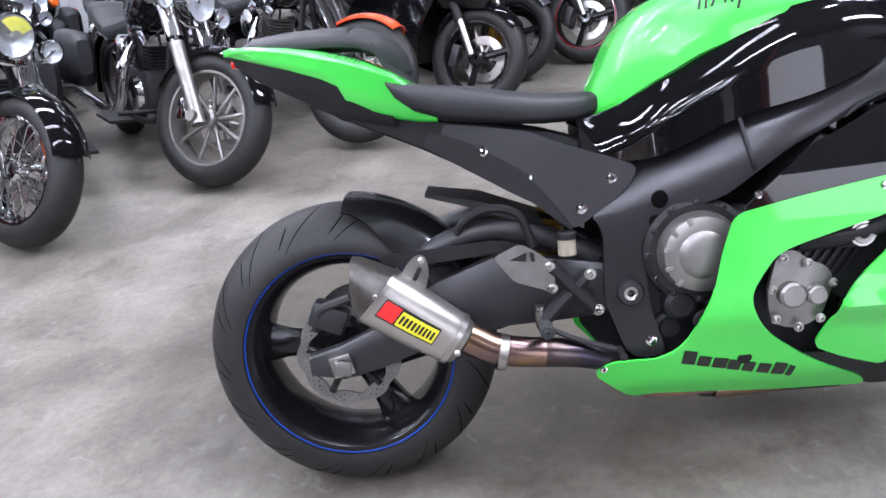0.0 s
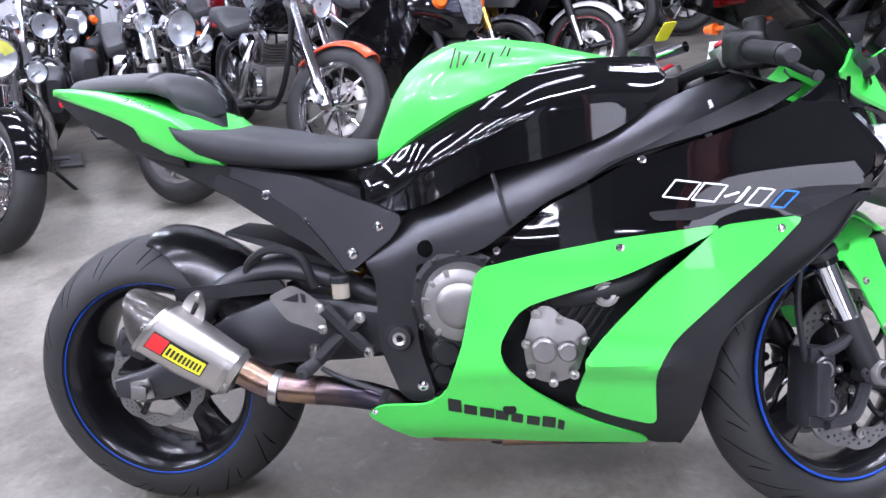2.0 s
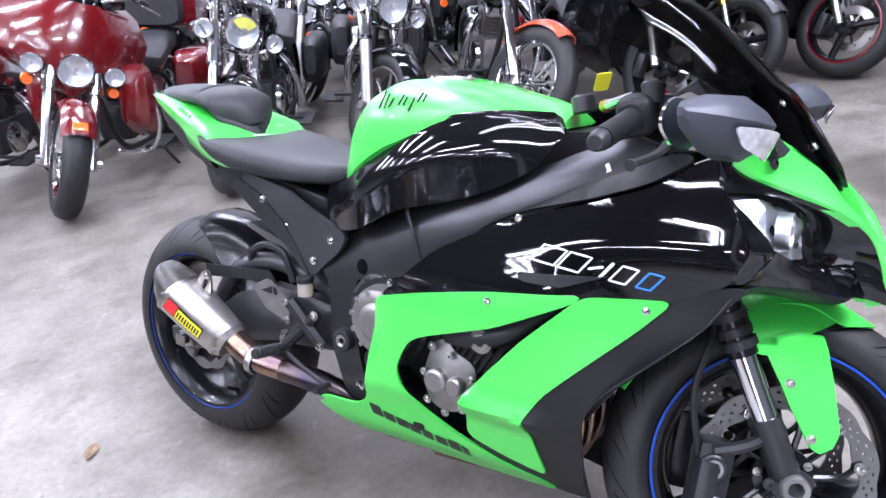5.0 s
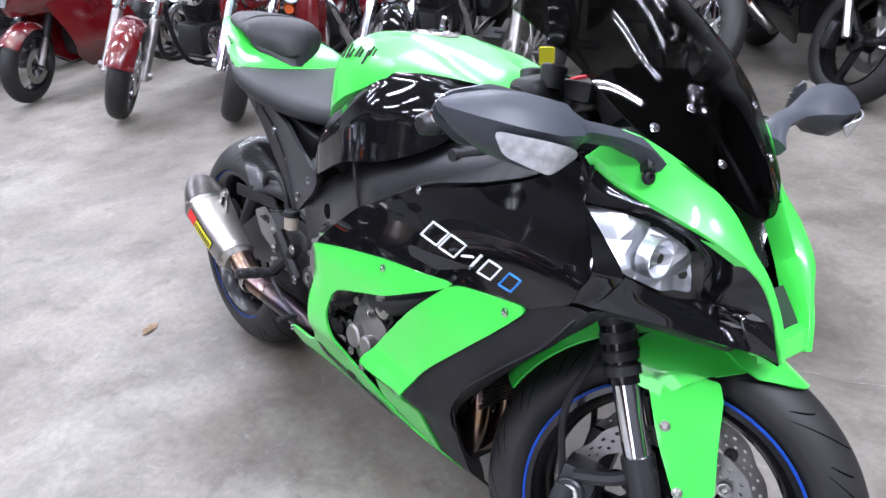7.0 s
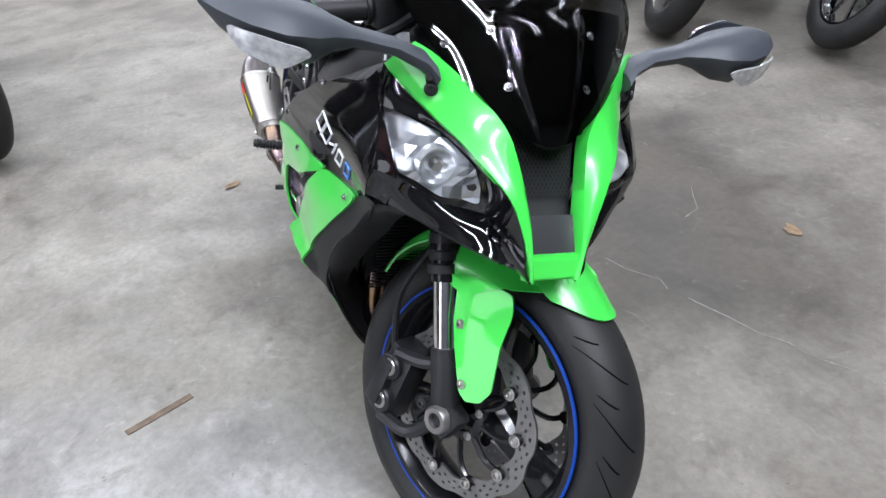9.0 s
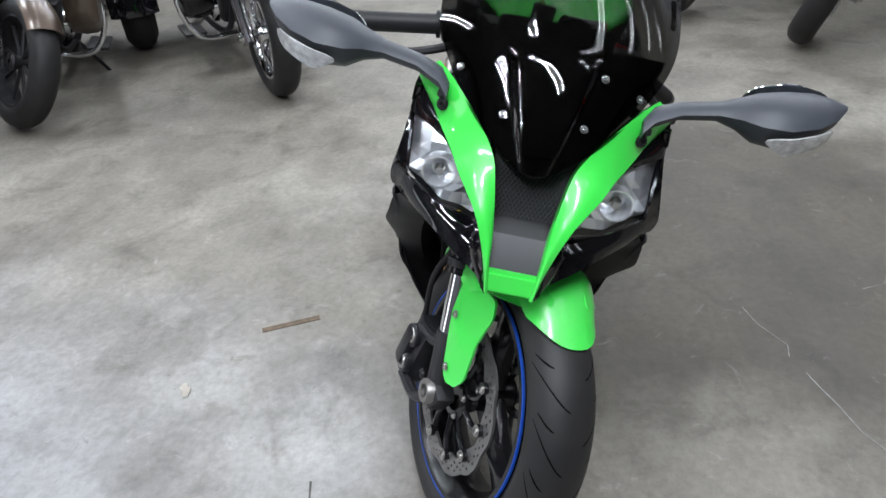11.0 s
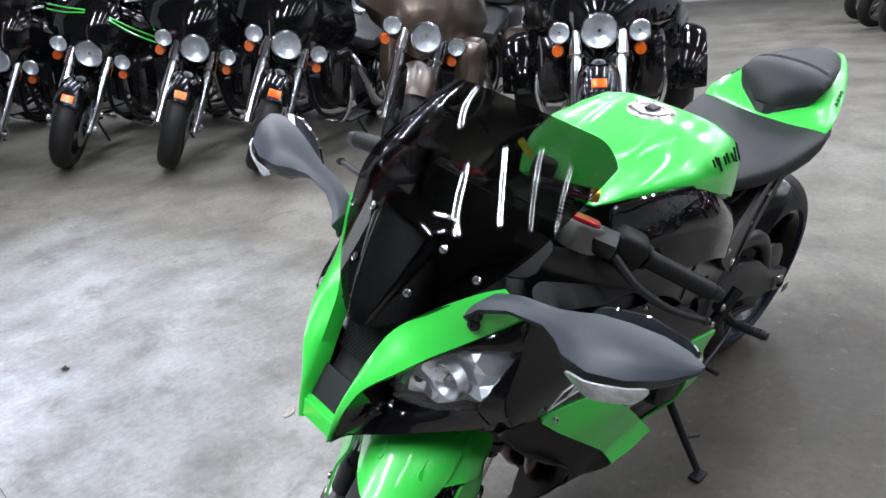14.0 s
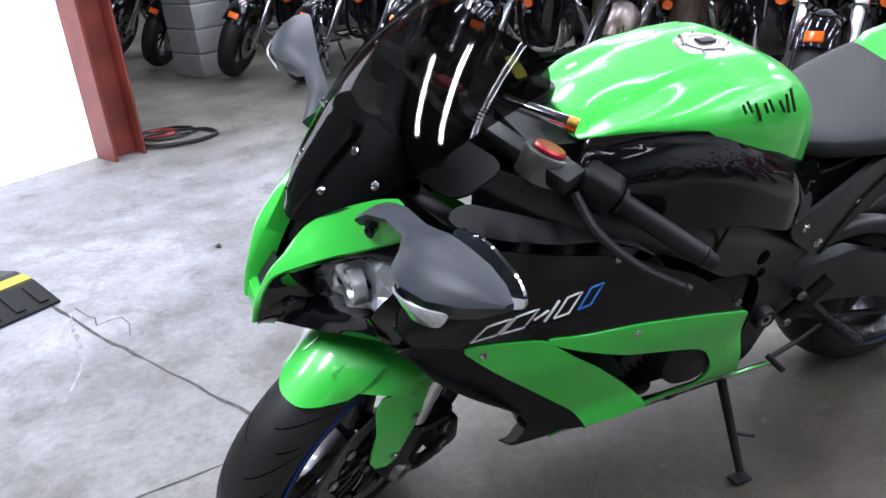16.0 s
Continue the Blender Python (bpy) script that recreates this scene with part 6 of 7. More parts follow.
def wheel(parent, x, R, half, kind, metal, disc_y=.07, stripe_m=None, m=None):
    """A wheel with tyre, rim, spokes and brake disc."""
    at = (m if m is not None else Matrix()) @ Matrix.Translation((x, 0, R))
    rim = R * .70
    bm = lathe(bmesh.new(), [(rim + .006, half * .8), (rim - .012, half * .78), (rim - .022, half * .3), (rim - .022, -half * .3), (rim - .012, -half * .78), (rim + .006, -half * .8), (rim - .004, -half * .5), (rim - .012, 0), (rim - .004, half * .5)], 48, "y", closed=True)
    w_ = part("wheel", place(bm, at), metal, parent)
    part("hub", place(lathe(bmesh.new(), [(.012, .06), (.035, .06), (.045, .05), (.03, 0), (.045, -.05), (.035, -.06), (.012, -.06)], 20, "y"), at), metal, w_)
    if kind == "wire":
        bm = bmesh.new()
        for k in range(40):
            a = 2 * math.pi * k / 40
            s = 1 if k % 2 else -1
            b = a + (.5 if k % 4 < 2 else -.5)
            tube(bm, [(.042 * math.cos(b), s * .045, .042 * math.sin(b)), ((rim - .016) * math.cos(a), s * .008, (rim - .016) * math.sin(a))], .0028, 4)
        tagged(part("wire_spokes", place(bm, at), metal, w_), kind="stuff")
    else:
        n = {"nine": 9, "three": 3, "five": 5}[kind]
        for k in range(n):
            a = 2 * math.pi * k / n + .3
            w = .010 if kind == "nine" else .022
            bm = tube(bmesh.new(), [(.03 * math.cos(a), 0, .03 * math.sin(a)), (rim * .5 * math.cos(a), .0, rim * .5 * math.sin(a)), ((rim - .014) * math.cos(a), 0, (rim - .014) * math.sin(a))], w, 7, 2)
            part("spoke", place(bm, at), metal, w_)
    part("tyre", place(simple_tyre(R, half, rim), at), RUBBER, w_, "black tyre")
    if stripe_m is not None:
        for s in (-1, 1):
            part("rim_stripe", place(lathe(bmesh.new(), [(rim + .009, s * half * .80), (rim + .009, s * half * .86), (rim - .006, s * half * .86)], 48, "y"), at), stripe_m, w_)
    if disc_y:
        bm = lathe(bmesh.new(), [(R * .28, disc_y), (R * .45, disc_y), (R * .45, disc_y + .005), (R * .28, disc_y + .005)], 36, "y", closed=True)
        for k in range(5):
            a = 2 * math.pi * k / 5
            tube(bm, [(.03 * math.cos(a), disc_y - .01, .03 * math.sin(a)), (R * .30 * math.cos(a), disc_y, R * .30 * math.sin(a))], .008, 5)
        part("brake_disc", place(bm, at), STEEL, w_)
    return w_


def fender(x, R, half, a0, a1, over=.022, n=16):
    bm = bmesh.new()
    loops = []
    for i in range(n + 1):
        a = radians(a0 + (a1 - a0) * i / n)
        loops.append([(x + (R + over - .045 * abs(v) ** 2.4) * math.cos(a), (half + .018) * v, R + (R + over - .045 * abs(v) ** 2.4) * math.sin(a)) for v in (-1, -.85, -.55, -.2, .2, .55, .85, 1)])
    rings(bm, loops, closed=False)
    thicken(bm, .004)
    return bm


def lamp(parent, c, r, name="headlight", lens=None, way=(1, 0, -.05), depth=1.3, shell=None, film=False):
    n = Vector(way).normalized()
    m = Matrix.Translation(c) @ n.to_track_quat("X", "Z").to_matrix().to_4x4()
    bm = lathe(bmesh.new(), [(.004, -r * depth), (r * .5, -r * depth * .95), (r * .85, -r * depth * .6), (r, -r * .15), (r * 1.06, -.004), (r * 1.06, .008), (r * .97, .012)], 24, "x")
    h = part(name, place(bm, m), shell or CHROME, parent, "chrome lamp shell" if shell is None else "")
    bm = lathe(bmesh.new(), [(r * .10, -r * .34), (r * .40, -r * .28), (r * .66, -r * .16), (r * .86, -r * .05), (r * .97, .004)], 18, "x")
    part("reflector", place(bm, m), LAMPWHITE, h, "fluted bright reflector", flat=True)
    part("bulb", place(disc(bmesh.new(), (-r * .34, 0, 0), (1, 0, 0), r * .14, r * .20, 12, r * .10), m), CHROME, h)
    bm = lathe(bmesh.new(), [(.001, .022), (r * .4, .020), (r * .8, .012), (r * .97, .004)], 24, "x")
    part("lens", place(bm, m), lens or LENS, h, "glass lens")
    if film:
        bm = bmesh.new()
        rings(bm, [[(.0235 - .016 * (q / r) ** 2, q * math.sin(a), q * math.cos(a)) for a in (-.95 + 1.9 * k / 12 for k in range(13))] for q in (r * .28, r * .5, r * .7, r * .88)], closed=False)
        part("film_strip", place(thicken(bm, .0008), m), FILM, h, "yellow film on the upper lens")
    return h


def vtwin(parent, cx, z0, fin_m, cover_m):
    """A V-twin: crankcase, two finned cylinders, rocker covers, round cover."""
    eng = part("engine", box(bmesh.new(), (cx, 0, z0), (.40, .22, .24), None, .05), fin_m, parent, "dark V-twin engine")
    part("gearbox", box(bmesh.new(), (cx - .28, 0, z0 + .01), (.22, .20, .20), None, .04), fin_m, eng)
    for a in (-24, 24):
        m = Matrix.Translation((cx, 0, z0 + .06)) @ pose(0, 0, 0, 0, a, 0)
        loops = []
        for k in range(9):
            for w_, dz in ((.056, 0), (.080, .002), (.080, .009), (.056, .011)):
                loops.append([(w_ * u, w_ * 1.12 * v, .066 + k * .020 + dz) for u, v in ((1, .6), (.6, 1), (-.6, 1), (-1, .6), (-1, -.6), (-.6, -1), (.6, -1), (1, -.6))])
        bm = rings(bmesh.new(), loops)
        part("cylinder", place(bm, m), fin_m, eng, flat=True)
        bm = bmesh.new()
        box(bm, (0, 0, .275), (.17, .19, .075), None, .022)
        part("rocker_cover", place(bm, m), cover_m, eng, "chrome rocker cover")
    for s in (-1, 1):
        bm = lathe(bmesh.new(), [(.002, .150), (.07, .148), (.10, .138), (.108, .11)], 24, "y")
        if s < 0:
            bm.transform(pose(0, 0, 0, 180, 0, 0))
        part("engine_cover", place(bm, Matrix.Translation((cx + .02, 0, z0 - .02))), cover_m, eng, "chrome engine cover")
    bm = lathe(bmesh.new(), [(.002, -.185), (.07, -.182), (.085, -.17), (.088, -.12)], 24, "y", (cx, 0, z0 + .22))
    part("air_cleaner", bm, cover_m, eng, "round air cleaner")
    return eng


def loft(stations, n=20, pw=.75):
    """Body along x from rows of x, half width, bottom, top."""
    bm = bmesh.new()
    loops = []
    for x, w, zb, zt in stations:
        zc, h = (zb + zt) / 2, (zt - zb) / 2
        loops.append([(x, w * math.copysign(abs(math.cos(a)) ** pw, math.cos(a)), zc + h * math.copysign(abs(math.sin(a)) ** pw, math.sin(a))) for a in (2 * math.pi * k / n for k in range(n))])
    return rings(bm, loops)


STEER_PARTS = ("front_fender", "fender_lamp", "fork_tube", "fork_leg", "fork_cover", "fork_slider", "brake_caliper", "fork_yoke", "handlebar", "indicator", "headlight", "passing_lamp", "light_bar", "fairing", "fairing_stripe")


def turn_front(e, turned, names, at, axis, angle):
    """Turn the handlebars of a parked motorcycle towards its side stand."""
    m = Matrix.Translation(at) @ Matrix.Rotation(radians(angle), 4, axis.normalized()) @ Matrix.Translation(-at)
    turned = turned + [o for o in e.children if o.name.split(".")[0] in names]
    for o in turned:
        for q in (o, *o.children_recursive):
            q.data.transform(m)


def cruiser(label, paint, style="bare", wheel_kind="nine", rim_m=CHROME, film=False, rake=30, L=1.62, accent=None, group="motorcycles in rows", tag="cruiser_motorcycle", fender_paint="", steer=33):
    """A heavy V-twin: bare cruiser, tourer with fairing and cases, or trike. Origin at the front tyre's foot, heading +x."""
    P = PAINTS[paint]
    e = empty(tag, label, "motorcycle", group)
    FR, fh = (.325, .068) if style != "chopper" else (.335, .05)
    off = Matrix.Translation((-L, 0, 0))
    made = []
    tk = math.tan(radians(rake))
    turned = [wheel(e, L, FR, fh, wheel_kind, rim_m, .075)]
    if style == "trike":
        for s in (-1, 1):
            wheel(e, .0, .30, .10, "five", CHROME, 0, m=Matrix.Translation((0, s * .52, 0)))
        bm = loft([(-.45, .50, .35, .70), (-.40, .56, .30, .80), (0, .58, .34, .86), (.32, .50, .36, .78), (.42, .30, .40, .70)], 24, .45)
        part("trike_body", bm, P, e, "wide gloss rear body")
        for s in (-1, 1):
            bm = fender(0, .30, .13, -5, 185, .06)
            part("rear_fender", place(bm, Matrix.Translation((0, s * .54, 0))), P, e, "gloss rear fender")
    else:
        wheel(e, 0, .32, .075, wheel_kind, rim_m, .08)
        part("rear_fender", fender(0, .32, .08, 20, 195, .035), P, e, "gloss rear fender")
    part("front_fender", fender(L, FR, fh, {"tour": 42, "trike": 42, "chopper": 60}.get(style, 22), 165 if style != "chopper" else 150, .028), PAINTS[fender_paint] if fender_paint else P, e, "gloss front fender")
    if style in ("tour", "trike") and paint != "brown":
        bm = bmesh.new()
        box(bm, (L + .225, 0, FR + .265), (.05, .075, .03), pose(0, 0, 0, 0, 48, 0), .008)
        part("fender_lamp", bm, ORANGE, e, "orange fender lamp")
    head = Vector((L - tk * .55, 0, FR + .55))
    for s in (-1, 1):
        y = .115
        top = Vector((L - tk * .68, s * y, FR + .68))
        low = Vector((L, s * y, FR))
        bm = bmesh.new()
        tube(bm, [low + (top - low) * .42, top], .0235, 14)
        part("fork_tube", bm, CHROME, e, "chrome fork tube")
        bm = bmesh.new()
        tube(bm, [low - (top - low) * .05, low + (top - low) * .47], .034, 14)
        disc(bm, low + Vector((0, s * .02, 0)), (0, s, 0), .026, .03, 14)
        part("fork_leg", bm, CHROME if wheel_kind != "nine" or style != "bare" else ALLOY, e, "bright fork leg")
        if style != "chopper":
            bm = bmesh.new()
            tube(bm, [low + (top - low) * .50, low + (top - low) * .80], .042, 14)
            part("fork_cover", bm, CHROME, e, "chrome fork cover")
        bm = bmesh.new()
        box(bm, (L - .10, s * .088, FR + .02), (.06, .05, .10), None, .012)
        part("brake_caliper", bm, CHROME, e)
    bm = bmesh.new()
    for z in (.50, .66):
        box(bm, (L - tk * z - .01, 0, FR + z), (.08, .29, .03), pose(0, 0, 0, 0, -rake, 0), .01)
    part("fork_yoke", bm, CHROME, e, "chrome fork yoke")
    # bars
    hz = FR + .74
    hx = L - tk * .70
    for s in (-1, 1):
        bm = bmesh.new()
        rise = .14 if style != "chopper" else .22
        tube(bm, [(hx, s * .03, hz), (hx - .02, s * .14, hz + rise * .7), (hx - .08, s * .28, hz + rise), (hx - .26, s * .40, hz + rise - .03)], .013, 10)
        bar = part("handlebar", bm, CHROME, e, "chrome handlebar")
        bm = bmesh.new()
        tube(bm, [(hx - .16, s * .345, hz + rise - .012), (hx - .28, s * .412, hz + rise - .035)], .019, 10)
        part("grip", bm, MATTE, bar)
        bm = bmesh.new()
        tube(bm, [(hx - .10, s * .30, hz + rise), (hx - .07, s * .34, hz + rise + .10), (hx - .09, s * .37, hz + rise + .18)], .006, 6)
        disc(bm, (hx - .09, s * .38, hz + rise + .20), (-1, 0, 0), .052, .02, 18, .046)
        part("mirror", bm, CHROME, bar, "chrome mirror")
        bm = bmesh.new()
        tube(bm, [(hx - .10, s * .30, hz + rise - .01), (hx + .0, s * .34, hz + rise - .02), (hx - .12, s * .46, hz + rise - .06)], .006, 6)
        part("hand_lever", bm, CHROME, bar)
        bm = bmesh.new()
        disc(bm, (hx + .12, s * .22, FR + (.36 if style in ("tour", "trike") else .50)), (1, 0, 0), .034, .035, 16, .028)
        part("indicator", bm, ORANGE if style in ("tour", "trike") else CHROME, e, "round front indicator")
    # tank, seat, frame
    part("fuel_tank", loft([(.56, .05, .72, .80), (.64, .10, .69, .88), (.80, .145, .67, .955), (.96, .15, .69, .985), (1.08, .12, .73, .98), (1.15, .06, .80, .94)]), P, e, "gloss fuel tank")
    bm = lathe(bmesh.new(), [(.002, .03), (.05, .028), (.06, .02), (.062, -.02)], 24, "z", (.90, 0, .965))
    part("tank_console", bm, CHROME, e)
    part("seat", loft([(-.20, .10, .74, .80), (-.10, .14, .70, .83), (.12, .16, .66, .82), (.25, .17, .64, .76), (.42, .18, .62, .72), (.52, .14, .63, .74), (.62, .07, .68, .78)], 18, .6), VINYL, e, "black seat")
    bm = bmesh.new()
    tube(bm, [(0, .10, .34), (.25, .12, .55), (.6, .06, .66), (1.1, .04, .86), (1.2, .03, .70), (1.1, .10, .28), (.6, .14, .22), (.15, .12, .28), (0, .10, .34)], .018, 8)
    tube(bm, [(0, -.10, .34), (.25, -.12, .55), (.6, -.06, .66), (1.1, -.04, .86), (1.2, -.03, .70), (1.1, -.10, .28), (.6, -.14, .22), (.15, -.12, .28), (0, -.10, .34)], .018, 8)
    part("frame", bm, MATTE, e, "black tube frame")
    vtwin(e, .74, .37, DARKALLOY if style != "chopper" else ALLOY, CHROME)
    bm = bmesh.new()
    tube(bm, [(.80, -.12, .62), (.86, -.20, .50), (.74, -.21, .30), (.40, -.20, .22), (-.35, -.20, .24)], (.024, .040), 12)
    part("exhaust_pipe", bm, CHROME, e, "chrome exhaust pipe")
    bm = bmesh.new()
    tube(bm, [(.68, .12, .62), (.66, .20, .50), (.50, .21, .30), (.30, .20, .22), (-.35, .20, .24)], (.024, .040), 12)
    part("exhaust_pipe", bm, CHROME, e, "chrome exhaust pipe")
    for s in (-1, 1):
        bm = bmesh.new()
        box(bm, (.98, s * .30, .27), (.30, .12, .018), None, .006)
        part("footboard", bm, MATTE, e, "black footboard")
        if style in ("tour", "trike"):
            bm = bmesh.new()
            tube(bm, [(1.12, s * .06, .66), (1.14, s * .30, .62), (1.15, s * .36, .44), (1.14, s * .28, .26), (1.12, s * .08, .24)], .0155, 10)
            part("crash_bar", bm, CHROME, e, "chrome crash bar")
        else:
            bm = bmesh.new()
            tube(bm, [(1.05, s * .08, .30), (1.06, s * .20, .30), (1.06, s * .30, .30)], .012, 8)
            part("footpeg", bm, MATTE, e, "black forward footpeg")
        bm = bmesh.new()
        disc(bm, (-.22, s * .20, .62), (-1, 0, 0), .03, .04, 12)
        part("rear_indicator", bm, ORANGE, e)
    bm = bmesh.new()
    tube(bm, [(.70, .13, .24), (.72, .24, .12), (.74, .33, .02)], .011, 8)
    part("side_stand", bm, MATTE if style != "chopper" else CHROME, e, "side stand")
    for k in range(4):
        bm = tube(bmesh.new(), [(head.x - .02, -.05 + .03 * k, head.z + .15), (head.x + .03 - .05 * k, .06, head.z - .05), (head.x - .20, .08 - .05 * k, head.z - .18)], .006, 6)
        part("cable", bm, MATTE, e)
    hl = Vector((L - tk * .52 + .12, 0, FR + .54))
    if style in ("tour", "trike"):
        fx = L - tk * .60 + .02
        bm = bmesh.new()
        loops = []
        for z, w, xo in ((FR + .32, .12, .12), (FR + .38, .30, .12), (FR + .48, .41, .13), (FR + .61, .43, .09), (FR + .74, .36, .03), (FR + .81, .26, -.01)):
            loops.append([(fx + xo - .34 * abs(v) ** 2.2, w * v, z) for v in [-1 + 2 * j / 16 for j in range(17)]])
        rings(bm, loops, closed=False)
        thicken(bm, .02)
        fairing = part("fairing", bm, P, e, "gloss batwing fairing")
        bm = bmesh.new()
        rings(bm, [[(fx - .02 - dz * .55 - .20 * abs(v) ** 2, w * v, FR + .80 + dz) for v in [-1 + 2 * j / 12 for j in range(13)]] for dz, w in ((0, .27), (.10, .26), (.20, .22), (.24, .16))], closed=False)
        thicken(bm, .004)
        part("windscreen", bm, SMOKE, fairing, "smoked windscreen")
        lamp(e, (fx + .165, 0, FR + .47), .090)
        for s in (-1, 1):
            lamp(e, (fx + .10, s * .21, FR + .46), .054, "passing_lamp")
            if style == "tour":
                bm = loft([(-.36, .085, .36, .66), (-.30, .11, .32, .70), (.18, .12, .34, .72), (.28, .10, .40, .70), (.34, .06, .46, .66)], 20, .45)
                part("saddlebag", place(bm, Matrix.Translation((0, s * .30, 0))), P, e, "gloss hard saddlebag")
            bm = loft([(1.10, .06, .40, .72), (1.15, .10, .36, .78), (1.24, .085, .42, .76), (1.27, .04, .50, .70)], 16, .5)
            part("leg_shield", place(bm, Matrix.Translation((0, s * .26, 0))), P, e, "gloss leg shield")
        part("top_case", loft([(-.52, .24, .86, 1.10), (-.48, .29, .82, 1.16), (-.16, .29, .82, 1.18), (-.10, .22, .84, 1.12)], 20, .4), P, e, "gloss top case")
        part("backrest", loft([(-.10, .20, .86, 1.10), (-.06, .23, .84, 1.13), (-.02, .20, .86, 1.08)], 16, .5), VINYL, e, "black padded backrest")
    else:
        lamp(e, hl, .092 if style == "bare" else .075, film=film)
        if style == "bare":
            bm = tube(bmesh.new(), [(hl.x - .05, -.23, hl.z - .01), (hl.x - .04, -.13, hl.z - .10), (hl.x - .03, 0, hl.z - .12), (hl.x - .04, .13, hl.z - .10), (hl.x - .05, .23, hl.z - .01)], .010, 8)
            part("light_bar", bm, CHROME, e, "chrome lamp bar")
        for s in (-1, 1):
            if style == "bare":
                lamp(e, (hl.x - .03, s * .20, hl.z - .03), .050, "passing_lamp")
        for s in (-1, 1):
            if style == "bare":
                part("saddlebag", place(loft([(-.30, .05, .34, .62), (-.24, .075, .32, .66), (.18, .075, .34, .66), (.26, .04, .42, .62)], 16, .5), Matrix.Translation((0, s * .26, 0))), VINYL, e, "black leather saddlebag")
    bm = bmesh.new()
    box(bm, (-.34, 0, .70), (.04, .10, .06), None, .01)
    part("tail_lamp", bm, REDLENS, e, "red tail lamp")
    if accent is not None:
        for s in (-1, 1):
            bm = bmesh.new()
            tube(bm, [(.60, s * .10, .86), (.80, s * .148, .88), (1.05, s * .13, .90)], .006, 6)
            part("pinstripe", bm, accent, e, "coloured stripe on the tank")
            for dz in (0, .035):
                bm = tube(bmesh.new(), [(fx + .085, s * .08, FR + .72 + dz * .5), (fx + .02, s * .22, FR + .66 + dz), (fx - .125, s * .37, FR + .60 + dz)], .005, 6)
                part("fairing_stripe", bm, accent, e, "coloured stripe on the fairing")
    turn_front(e, turned, STEER_PARTS, Vector((L, 0, FR)), Vector((-tk, 0, 1)), steer)
    for o in e.children_recursive:
        if o.data not in made:
            o.data.transform(off)
            made.append(o.data)
    return e


def sportbike(label, paint, rim_m=RIMBLACK, stripe_m=None, fork_m=GOLD, exhaust=True, group="motorcycles in rows", second=None, plate=False, white_fender=False, low=0.0, drop=0.0):
    """A faired sport motorcycle. Origin at the front tyre's foot, heading +x."""
    P = PAINTS[paint]
    Q = PAINTS[second] if second else P
    L = 1.44
    e = empty("sport_motorcycle", label, "motorcycle", group)
    turned = [wheel(e, L, .30, .06, "three", rim_m, .07, stripe_m)]
    wheel(e, 0, .315, .092, "three", rim_m, .09, stripe_m)
    for s in (-1, 1):
        bm = bmesh.new()
        tube(bm, [(L - .005, s * .10, .31), (L - .30, s * .10, .92)], .0215, 12)
        part("fork_slider", bm, STEEL, e)
        bm = bmesh.new()
        tube(bm, [(L - .10, s * .10, .50), (L - .30, s * .10, .92)], .029, 12)
        part("fork_tube", bm, fork_m, e, "fork tube")
        bm = bmesh.new()
        box(bm, (L - .11, s * .088, .30), (.05, .06, .13), pose(0, 0, 0, 0, 10, 0), .012)
        part("brake_caliper", bm, GOLD if fork_m is GOLD else DARKALLOY, e, "brake caliper")
        bm = panel([(.45, .40), (.55, .25), (.95, .18), (1.12, .30), (1.20, .52), (1.30, .70), (1.34, .84), (1.18, .92), (1.0, .80), (.80, .70), (.60, .62)], lambda x, z: (x, s * (.25 - .9 * max(0, .42 - z) ** 1.3 - .5 * max(0, x - 1.05) ** 1.4), z), .01, .06, .02)
        part("side_fairing", bm, P, e, "gloss side fairing")
        bm = bmesh.new()
        disc(bm, (1.42, s * .145, .86), (.8, s * .5, .1), .045, .03, 14, .030)
        part("indicator", bm, ORANGE, e, "orange indicator")
        bm = bmesh.new()
        tube(bm, [(1.20, s * .10, .96), (1.14, s * .22, .96), (1.06, s * .36, .93)], .013, 10)
        part("handlebar", bm, MATTE, e)
        bm = bmesh.new()
        tube(bm, [(1.36, s * .20, .98), (1.32, s * .32, 1.06)], .010, 8)
        box(bm, (1.30, s * .37, 1.08), (.05, .15, .09), None, .03)
        part("mirror", bm, MATTE, e, "black mirror")
    bm = bmesh.new()
    loops = []
    for z, w, x in ((.66, .10, 1.50), (.74, .16, 1.545), (.84, .19, 1.53), (.92, .18, 1.48), (.99, .15, 1.41)):
        loops.append([(x - .30 * abs(v) ** 2.2, w * v * 1.2, z) for v in [-1 + 2 * j / 16 for j in range(17)]])
    rings(bm, loops, closed=False)
    thicken(bm, .012)
    part("nose", bm, Q, e, "gloss nose fairing")
    bm = bmesh.new()
    loops = []
    for z, w in ((.74, .045), (.80, .075), (.88, .085), (.94, .05)):
        loops.append([(table([(.74, 1.553), (.84, 1.54), (.92, 1.488), (.99, 1.41)], z) - 1.2 * (w * v) ** 2, w * v, z) for v in [-1 + 2 * j / 10 for j in range(11)]])
    rings(bm, loops, closed=False)
    thicken(bm, .006)
    part("headlight", bm, LAMPGLASS, e, "clear stacked headlight")
    bm = bmesh.new()
    rings(bm, [[(x - .16 * abs(v) ** 2, w * v, z) for v in [-1 + 2 * j / 12 for j in range(13)]] for x, z, w in ((1.41, .99, .17), (1.30, 1.06, .18), (1.20, 1.13, .17), (1.14, 1.16, .12))], closed=False)
    thicken(bm, .003)
    part("windscreen", bm, SMOKE, e, "smoked windscreen")
    part("front_fender", fender(L, .30, .062, 40, 150, .024), PAINTS["white"] if white_fender else Q, e, "gloss front fender")
